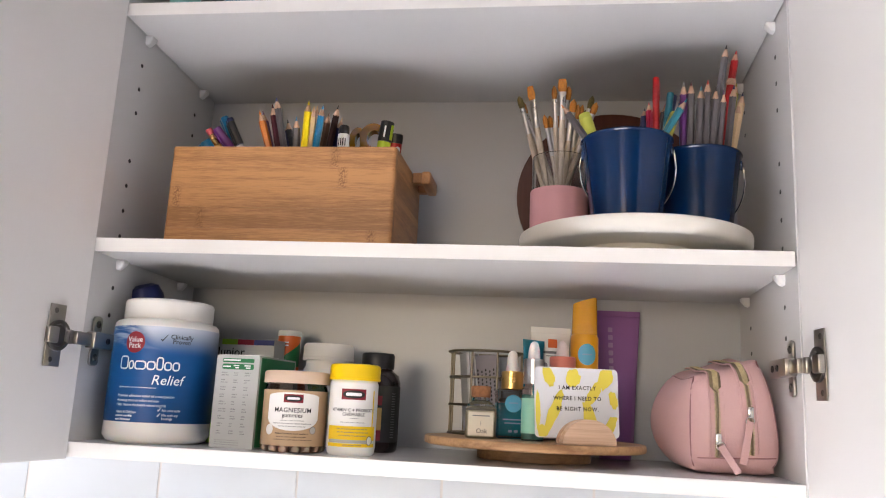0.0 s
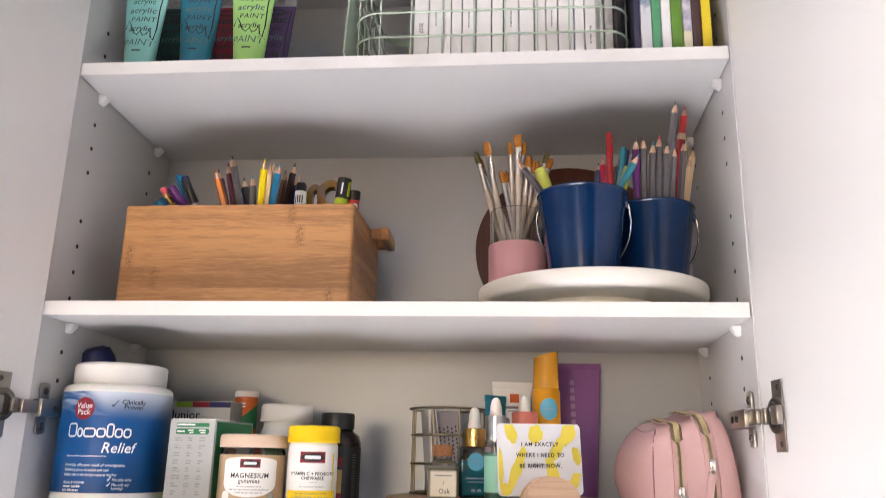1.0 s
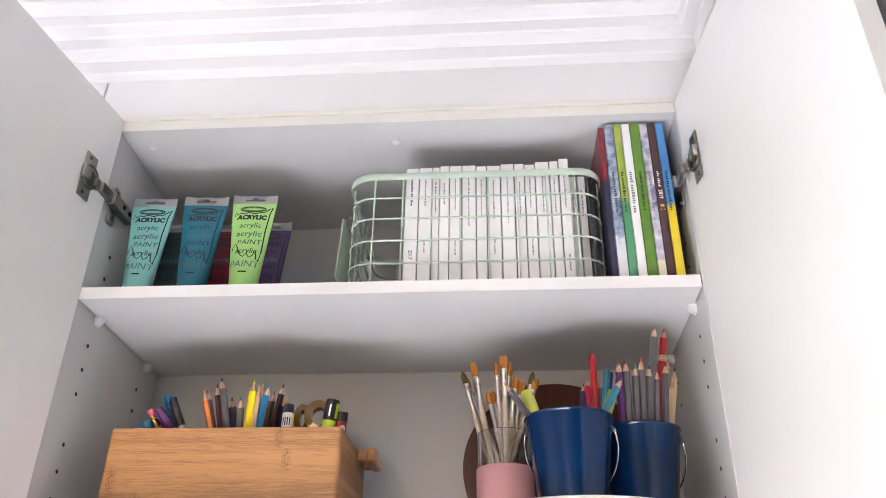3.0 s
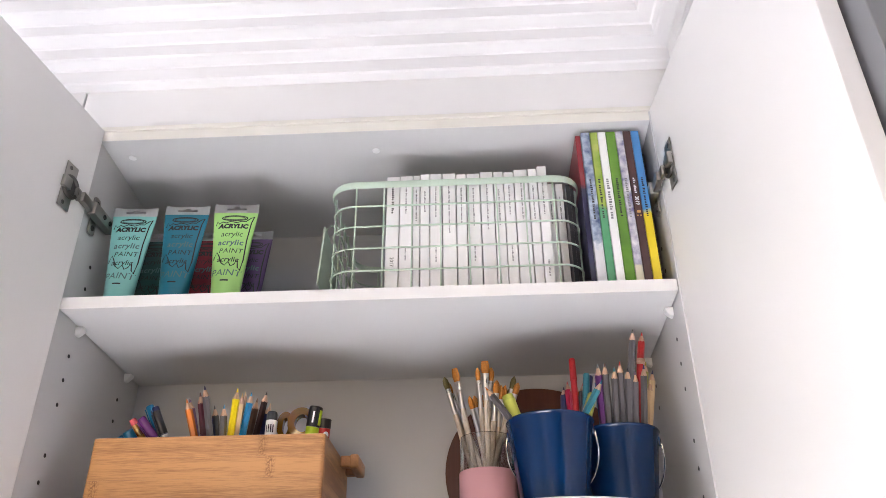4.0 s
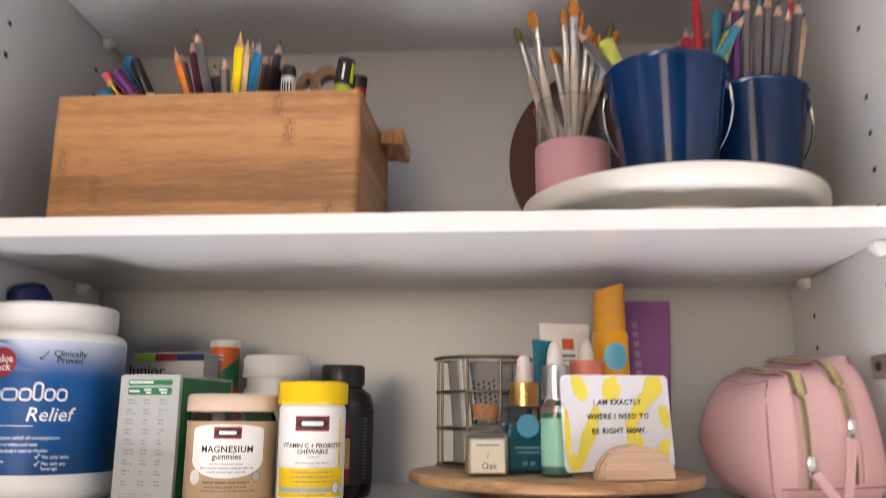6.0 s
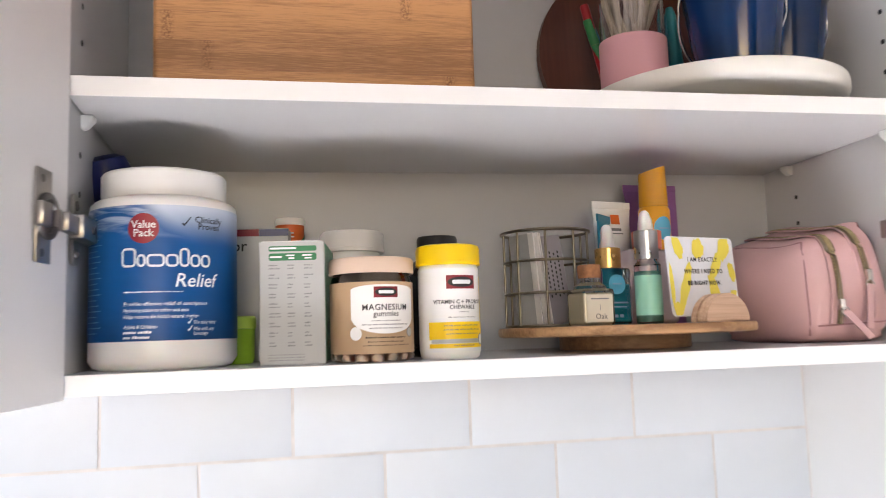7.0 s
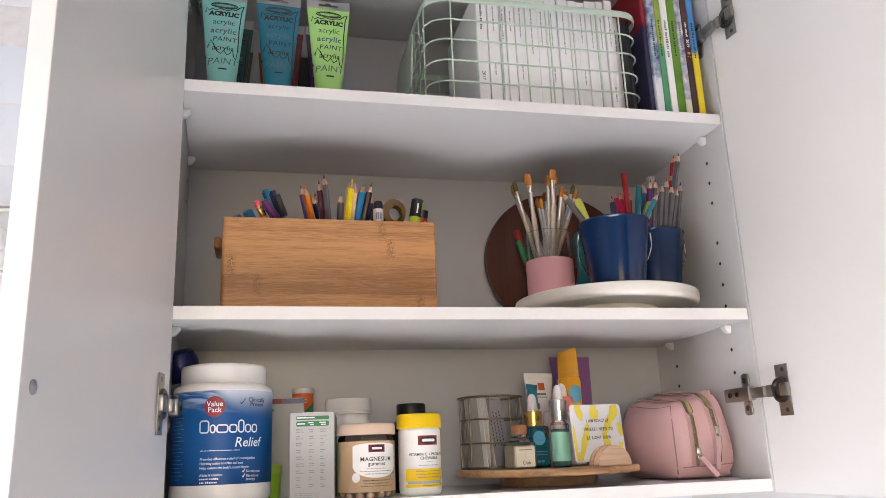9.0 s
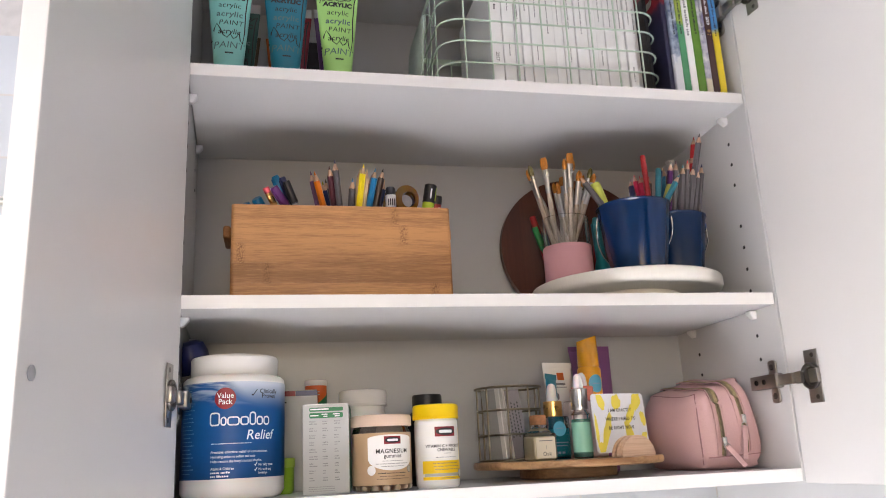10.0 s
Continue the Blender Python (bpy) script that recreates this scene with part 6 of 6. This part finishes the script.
rp = pencil((0.700, 0.104, ZP + 0.004), (0.7353, 0.088, 2.0120), "red", "red", 0.0046, "pencils in the far bucket")
part("rubber_band", lathe([(0.0052, 0.178), (0.0058, 0.180), (0.0052, 0.182), (0.0057, 0.184), (0.0052, 0.186)], 14), M["wood"], rp, "tan rubber band")

# ---- top shelf ----
def outline_wave(pts, width):
    bm = wire([(x, 0, z) for x, z in pts], width, 5)
    for v in bm.verts:
        v.co.y = 0
    return bm


def paint_tube(x, y, colour, yaw=0.0, detail=True, z_extra=0.0):
    """A soft acrylic paint tube on its cap, hang hole in the clear crimp."""
    h, cap, ch, wt, rb_ = 0.1645, 0.016, 0.0150, 0.0615, 0.0180
    t = thing("paint_tube", pose(x, y, ZT, 0, 0, yaw), "acrylic paint tube, %s, with a clear crimped end" % colour[0], "paint tube", "paint tubes")
    m = paint(colour[1], 0.3, vary=0.04)
    part("cap", lathe([(0, 0), (0.015, 0), (0.0162, 0.0015), (0.0175, cap), (0, cap)], 28), M["plastic"], t, "white cap", 40)
    part("body", tube_skin(wt, rb_, h - ch, cap), m, t, "", 60)
    # crimp with a sagging top edge and a hang slot with a notch
    w = wt / 2
    bm = bmesh.new()
    xs = sorted([-w + i * w / 10 for i in range(21)] + [-0.0135, -0.0039, -0.0035, 0.0035, 0.0039, 0.0135])
    cols = []
    for cx in xs:
        notch = h - 0.0046 if abs(cx) < 0.0037 else h - 0.0072
        sag = 0.0024 * (1 - (cx / w) ** 2) - 0.0010 * math.exp(-(cx / 0.008) ** 2)
        cols.append([bm.verts.new((cx, 0, cz)) for cz in (h - ch, h - 0.0100, notch, h - sag)])
    for c0, c1 in zip(cols, cols[1:]):
        for k in range(3):
            if k != 1 or abs(c0[0].co.x + c1[0].co.x) > 0.0270:
                bm.faces.new((c0[k], c1[k], c1[k + 1], c0[k + 1]))
    bmesh.ops.solidify(bm, geom=bm.faces[:], thickness=0.0016)
    part("crimp", bm, M["tubeseal"], t, "clear flat crimp with a hang slot")
    g = (wt, rb_, h - ch, cap)
    s = lambda bm, lift=0.0004: on_tube(bm, *g, lift)
    n = 30
    for rx, rz, wd in ((0.0175, 0.0042, 0.0009), (0.0145, 0.0026, 0.0005)):
        oval = [(rx * math.cos(2 * math.pi * i / n), 0.1395 + rz * math.sin(2 * math.pi * i / n)) for i in range(n + 1)]
        part("mark_ring", s(outline_wave(oval, wd)), M["ink"], t)
    if detail:
        for txt, size, z, ink, ls, sp in (("ACRYLIC", 0.0098, 0.1250, "ink", 0.0006, 1.0), ("acrylic", 0.0116, 0.1115, "ink", 0.0, 1.0), ("acrylic", 0.0118, 0.0975, "half", 0.0003, 1.1), ("PAINT", 0.0105, 0.0840, "ink", 0.0, 1.1), ("acrylic", 0.0112, 0.0700, "ink", 0.0001, 1.0), ("PAINT", 0.0140, 0.0490, "half", 0.0, 1.0)):
            bm = writing(txt, size, bold=ls, spacing=sp)
            for v in bm.verts:
                v.co.x += 0.12 * v.co.z
            bm = shift(bm, 0.002 if txt == "PAINT" and size < 0.012 else 0.0, z)
            part("print_writing", s(bm, 0.0005), M["ink"] if ink == "ink" else PR["half"], t)
        drip = [(-0.022, 0.060), (-0.0195, 0.078), (-0.0165, 0.086), (-0.0125, 0.079), (-0.008, 0.068), (-0.003, 0.064), (0.001, 0.070), (0.005, 0.063), (0.009, 0.066), (0.0125, 0.074), (0.014, 0.062), (0.017, 0.058), (0.0195, 0.075), (0.0205, 0.105), (0.0235, 0.135), (0.0265, 0.1460), (0.0225, 0.1435), (0.017, 0.1385)]
        part("drip_line", s(outline_wave([(a, b - 0.0035) for a, b in drip], 0.0008)), M["ink"], t)
        drip = [(-0.0245, 0.131), (-0.023, 0.1385), (-0.020, 0.134), (-0.016, 0.1375), (-0.011, 0.1355), (-0.005, 0.1382), (0.004, 0.1360), (0.010, 0.1385), (0.017, 0.1385)]
        part("drip_line", s(outline_wave([(a, b - 0.0045) for a, b in drip], 0.0008)), M["ink"], t)
        part("volume_print", s(bars([(0.0, 0.0370, 0.011, 0.0022)])), M["ink"], t)
    else:
        rows = []
        for z, wd in ((0.133, 0.030), (0.118, 0.030), (0.104, 0.032), (0.089, 0.022), (0.074, 0.030), (0.052, 0.028)):
            rows += words(-wd / 2, z, wd, 0.0058, int(z * 1000))
        part("block_print", s(bars(rows)), M["ink"], t)


PR = {"half": mat("print_soft_black", (0.09, 0.16, 0.17), 0.5)}
for x, c in ((0.0465, ("pale aqua", (0.22, 0.56, 0.53), 1)), (0.1205, ("deep teal", (0.006, 0.155, 0.235), 1)), (0.1905, ("light lime", (0.36, 0.68, 0.20), 1))):
    paint_tube(x, 0.052, c, 4)
for x, y, c in ((0.0545, 0.124, ("dark green", (0.012, 0.07, 0.06), 0)), (0.1285, 0.126, ("deep red", (0.22, 0.006, 0.02), 0)), (0.1930, 0.126, ("violet", (0.085, 0.035, 0.14), 0)),
                (0.0540, 0.192, ("brown", (0.11, 0.06, 0.03), 0)), (0.1230, 0.194, ("orange", (0.50, 0.10, 0.01), 0)), (0.1660, 0.198, ("black", (0.012, 0.012, 0.014), 0))):
    paint_tube(x, y, c, 2, y < 0.15)


def wire_basket():
    x0, x1, y0, y1, h = 0.330, 0.6635, 0.022, 0.262, 0.1725
    w, d = x1 - x0, y1 - y0
    t = thing("wire_basket", pose(x0, y0, ZT), "sage green wire basket with a flat rim, holding white books", "basket")
    part("rim", wire(rounded_loop(-0.003, w + 0.003, -0.003, d + 0.003, 0.034, h - 0.006), 0.0012, 8, True, None, 0.0055), M["sage"], t, "flat sage green rim", 50)

    def inset(z):
        k = (1 - z / h) * 0.010
        return k

    for z in (0.004, 0.036, 0.069, 0.102, 0.134):
        k = inset(z) * 0
        part("hoop_wire", wire(rounded_loop(k, w - k, k, d - k, 0.032, z), 0.0013, 7, True), M["sage"], t, "", 60)
    xs = [0.034 + i * (w - 0.068) / 7 for i in range(8)]
    for x in xs:
        pts = [(x, 0.0006, h - 0.004), (x, 0.0006, 0.006), (x, 0.004, 0.0022), (x, d - 0.004, 0.0022), (x, d - 0.0006, 0.006), (x, d - 0.0006, h - 0.004)]
        part("upright_wire", wire(pts, 0.0012, 6), M["sage"], t, "", 60)
    for i in range(6):
        y = 0.034 + i * (d - 0.068) / 5
        pts = [(0.0006, y, h - 0.004), (0.0006, y, 0.006), (0.004, y, 0.0034), (w - 0.004, y, 0.0034), (w - 0.0006, y, 0.006), (w - 0.0006, y, h - 0.004)]
        part("upright_wire", wire(pts, 0.0012, 6), M["sage"], t, "", 60)
    hd = part("handle", box(-0.0030, 0.0, d * 0.16, d * 0.66, -0.088, 0.0, 0.0012), M["sage"], t, "flat sage green end handle", 40)
    hd.matrix_local = pose(-0.0135, 0, 0.128, 0, 3, 0)
    for yy in (d * 0.22, d * 0.60):
        loop = [(-0.0015, yy, -0.010), (-0.0015, yy, 0.004), (0.004, yy, 0.010), (0.012, yy, 0.008), (0.0150, yy, 0.002), (0.0145, yy, -0.006)]
        part("handle_loop", wire(loop, 0.0013, 6), M["sage"], hd, "", 60)


wire_basket()


def book(x, w, y, d, h, zbase, spine_m, label, group, marks=(), tilt=0.0, cover_m=None, yaw=0.0):
    t = thing("book", pose(x + w / 2, y, zbase, 0, tilt, yaw), label, "book", group)
    k = min(0.0012, w * 0.14)
    bm = box(-w / 2, w / 2, 0, 0.0016, 0, h, 0.0005)
    part("spine", bm, spine_m, t)
    for s in (-1, 1):
        part("cover_board", box(min(s * (w / 2 - k), s * (w / 2)), max(s * (w / 2 - k), s * (w / 2)), 0.0017, d, 0, h), cover_m or spine_m, t)
    part("pages", box(-w / 2 + k + 0.0001, w / 2 - k - 0.0001, 0.0018, d - 0.002, 0.002, h - 0.002), M["pages"], t)
    for (z, mw, mh, im) in marks:
        part("spine_print", shift(bars([(0, z, mw, mh)]), 0, 0, -0.0003), im, t)
    return t


def turned(text, size, bold=0.0):
    """Lettering that runs down a spine."""
    bm = writing(text, size, bold=bold)
    for v in bm.verts:
        v.co.x, v.co.z = v.co.z, -v.co.x
    return bm


rnd = random.Random(8)
x = 0.4035
ZK = ZT + 0.0052
ws = (60, 58, 32, 43, 54, 61, 46, 60, 59, 45, 46, 62, 40, 44, 44, 36)
for i, u in enumerate(ws):
    w = u * 0.000311
    recess = 0.0 if i < 14 else 0.035
    hh = 0.183 + (0.0045 if i in (11, 12) else 0) + (0.007 if i == 13 else 0) + rnd.uniform(-0.001, 0.001)
    marks = []
    t = book(x + 0.0005, w - 0.0013, 0.0285 + recess + rnd.uniform(0, 0.004), 0.17, hh, ZK, M["bookwhite"], "slim white photo book with faint grey spine print", "white photo books")
    if i == 0:
        part("spine_writing", shift(turned("2017", 0.0070, 0.00005), 0, 0.048, -0.0003), M["ink"], t)
        part("spine_print", shift(bars(spine_words(0.165, 0.040, 0.0032, 5)), 0, 0, -0.0003), M["ink"], t)
    else:
        rows = spine_words(hh - rnd.uniform(0.018, 0.030), rnd.uniform(0.030, 0.075), 0.0021, i)
        if i % 3 == 1:
            rows += spine_words(rnd.uniform(0.04, 0.07), 0.022, 0.0021, 60 + i)
        part("spine_print", shift(bars(rows), 0, 0, -0.0003), M["inkgrey"], t)
    x += w
for k in range(2):
    book(x + 0.0005 + k * 0.006, 0.0054, 0.040 + 0.01 * k, 0.17, 0.165, ZK, PM["black"], "thin black notebook at the end of the basket", "black notebooks")

# tall picture books beside the basket
def art_mat(name, a, b, scale=22, c=None, zsplit=None):
    m = mat(name, a, 0.3, vary=0.0, scale=scale, tint=b, coat=0.2)
    if zsplit:
        n, l = m.node_tree.nodes, m.node_tree.links
        bs = n["Principled BSDF"]
        col = bs.inputs["Base Color"].links[0].from_socket
        co = [q for q in n if q.type == "TEX_COORD"][0]
        sp = n.new("ShaderNodeSeparateXYZ")
        l.new(co.outputs["Object"], sp.inputs[0])
        no = [q for q in n if q.type == "TEX_NOISE"][0]
        ad = n.new("ShaderNodeMath")
        ad.operation = "MULTIPLY_ADD"
        ad.inputs[1].default_value = 0.06
        l.new(no.outputs["Fac"], ad.inputs[0])
        l.new(sp.outputs["Z"], ad.inputs[2])
        mr = n.new("ShaderNodeMapRange")
        mr.inputs["From Min"].default_value, mr.inputs["From Max"].default_value = zsplit - 0.004 + 0.03, zsplit + 0.004 + 0.03
        l.new(ad.outputs[0], mr.inputs["Value"])
        mx = n.new("ShaderNodeMix")
        mx.data_type = "RGBA"
        l.new(mr.outputs[0], mx.inputs["Factor"])
        mx.inputs["A"].default_value = (*c, 1)
        l.new(col, mx.inputs["B"])
        l.new(mx.outputs["Result"], bs.inputs["Base Color"])
    return m


A1 = art_mat("art_blue_white", (0.03, 0.06, 0.17), (0.50, 0.58, 0.68), 70, (0.70, 0.71, 0.74), 0.060)
A2 = art_mat("art_lime_teal", (0.20, 0.36, 0.03), (0.46, 0.52, 0.10), 40, (0.08, 0.32, 0.15), 0.115)
A4 = art_mat("art_green", (0.085, 0.22, 0.02), (0.14, 0.31, 0.03), 22)
A5 = art_mat("art_white_violet", (0.10, 0.09, 0.26), (0.82, 0.81, 0.80), 60, (0.70, 0.66, 0.50), 0.022)
A6 = art_mat("art_brown", (0.055, 0.022, 0.022), (0.085, 0.035, 0.03), 20)
A7 = art_mat("art_blue_yellow", (0.05, 0.22, 0.52), (0.08, 0.28, 0.60), 18, (0.80, 0.62, 0.03), 0.105)
ARED = art_mat("art_red", (0.20, 0.010, 0.015), (0.28, 0.02, 0.03), 20, (0.025, 0.022, 0.06), 0.150)
bx = 0.6740
book(bx - 0.0072, 0.0068, 0.018, 0.19, 0.2355, ZT + 0.0005, ARED, "tall red and navy picture book set back on the shelf", "tall picture books")
for w, mm, lab_, txt, ink in ((0.0124, A1, "tall picture book with a blue and white painted spine", "bars", M["ink"]), (0.0108, A2, "tall picture book with a lime and teal spine", "bars", M["ink"]),
                              (0.0112, M["bookwhite"], "tall picture book with a plain white spine", "outline", M["inkgrey"]), (0.0132, A4, "tall picture book with a leaf green spine", "bars", M["ink"]),
                              (0.0104, A5, "tall picture book with a white and violet spine", "bars", M["inkgrey"]), (0.0108, A6, "tall yearly album with a dark brown spine", "year", M["inkwhite"]),
                              (0.0112, A7, "tall yearly album with a blue and yellow spine", "bars", M["ink"])):
    t = book(bx, w - 0.0008, 0.0125, 0.215, 0.2365, ZT + 0.0005, mm, lab_, "tall picture books")
    rows = spine_words(0.158, 0.060 if txt != "year" else 0.024, 0.0031 if txt != "outline" else 0.0040, int(bx * 1e4))
    part("spine_print", shift(bars(rows), 0, 0, -0.0003), ink, t)
    if txt == "year":
        part("spine_writing", shift(turned("2019", 0.0068, 0.0002), 0, 0.122, -0.0003), ink, t)
        part("spine_motif", shift(bars([(0, 0.105, 0.005, 0.004), (-0.002, 0.099, 0.002, 0.002), (0.002, 0.099, 0.002, 0.002)]), 0, 0, -0.0003), M["gold"], t)
    bx += w

book(bx + 0.0005, 0.0105, 0.052, 0.17, 0.226, ZT + 0.0005, mat("art_black_brown", (0.022, 0.016, 0.013), 0.4, vary=0.3, scale=30), "tall black-brown album set back against the side panel", "tall picture books")
# ---- concealed hinges ----
def hinge(side, z, door_angle):
    """side -1: on the left panel, +1: on the right. Door plate, cup, arm and mounting plate."""
    sgn = -side
    x = 0.0 if side < 0 else W
    t = thing("cabinet_hinge", pose(x, 0, z), "nickel-plated concealed hinge on the open cupboard door", "hinge", "cupboard hinges")
    X = lambda a, b: (min(sgn * a, sgn * b), max(sgn * a, sgn * b))
    # winged mounting plate on the side panel
    x0, x1 = X(0.0002, 0.0030)
    lobes = []
    for up in (1, -1):
        lobes += [(0.026 + q * up, zc * up) for q, zc in ((0.0062, 0.0095), (0.0082, 0.0125), (0.0088, 0.0240), (0.0072, 0.0272), (0.0030, 0.0285), (-0.0030, 0.0285), (-0.0072, 0.0272), (-0.0088, 0.0240), (-0.0082, 0.0125), (-0.0062, 0.0095))]
    pb = prism(lobes, x0, x1)
    for v in pb.verts:
        v.co.x, v.co.y = v.co.y, v.co.x
    bmesh.ops.bevel(pb, geom=pb.edges[:], offset=0.0005, segments=1, affect="EDGES", profile=0.5)
    mp = part("mounting_plate", pb, M["steel"], t, "", 40)
    for zz in (-0.019, 0.019):
        s = part("screw", lathe([(0, 0), (0.0042, 0), (0.0040, 0.0012), (0.0020, 0.0018), (0.0012, 0.0006), (0, 0.0006)], 18), M["steel_dark"], mp, "", 40)
        s.matrix_local = pose(sgn * 0.0030, 0.026, zz, 0, 90 * sgn, 0)
    x0, x1 = X(0.0032, 0.0145)
    arm = part("arm", box(x0, x1, 0.004, 0.062, -0.0092, 0.0092, 0.0012), M["steel"], t, "", 40)
    for yy, r in ((0.047, 0.0036), (0.030, 0.0034)):
        s = part("adjuster_screw", lathe([(0, 0), (r, 0), (r, 0.0012), (r * 0.4, 0.0004), (0, 0.0004)], 16), M["black"], arm, "", 40)
        s.matrix_local = pose(sgn * 0.0147, yy, 0, 0, 90 * sgn, 0)
    x0, x1 = X(0.0030, 0.0110)
    part("link", box(x0, x1, -0.024, 0.0038, -0.0070, 0.0070, 0.0012), M["steel"], t, "", 40)
    x0, x1 = X(0.0010, 0.0070)
    part("link_tongue", box(x0, x1, -0.036, -0.0242, -0.0078, 0.0078, 0.0012), M["steel"], t, "", 40)
    # plate and cup on the door, turned with it
    a = radians(door_angle)
    cp = part("door_plate", box(0, 0.0016, -0.0105, 0.0125, -0.033, 0.033, 0.0006), M["steel"], t, "", 40)
    base = Vector((0.0052 if side < 0 else 0.0, -0.004, 0)) + Vector((math.cos(a), math.sin(a), 0)) * 0.046
    turn = door_angle + 90
    cp.matrix_local = pose(base.x + sgn * 0.0004, base.y, 0, 0, 0, turn) @ (Matrix.Identity(4) if side < 0 else pose(-0.0016, 0, 0))
    dome = [(0.0165, 0.0), (0.0168, 0.0010), (0.0164, 0.0026), (0.0150, 0.0034), (0.0125, 0.0034), (0.0118, 0.0026), (0.0115, 0.0006), (0, 0.0005)]
    cup_ = part("cup", lathe(dome, 36), M["steel_dark"], cp, "dished hinge cup", 40)
    cup_.matrix_local = pose(0.0016 if side < 0 else 0.0, 0.004, 0, 0, 90 * sgn, 0)
    part("cup_bridge", box(*X(0.0018, 0.0080), -0.0150, 0.0000, -0.0085, 0.0085, 0.0015), M["steel"], cp, "", 40)
    for zz in (-0.026, 0.026):
        s = part("plate_screw", lathe([(0, 0), (0.0030, 0), (0.0028, 0.0004), (0.0010, 0.0002), (0, 0.0002)], 16), M["steel_dark"], cp, "", 40)
        s.matrix_local = pose(0.0016 if side < 0 else 0.0, -0.002, zz, 0, 90 * sgn, 0)


for zz in (1.633, 2.180):
    hinge(-1, zz, -97.3)
    hinge(1, zz, -85.4)

# ---- wall tiles ----
Z0 = 1.4065
for row in range(-2, 8):
    z0 = Z0 + row * TH
    x_first = -0.041 if row % 2 == 0 else 0.064
    for k in range(-6, 5):
        x0 = x_first + k * TW
        x1 = x0 + TW if x0 + TW < XR - 0.04 else XR - 0.001
        if x1 - x0 < 0.05:
            continue
        if z0 > 1.49 and x0 > -0.03:
            continue
        if row >= 1 and x0 < -0.9:
            continue
        if row < 1 and x0 < -0.6:
            continue
        tile(x0, x1, z0, z0 + TH)
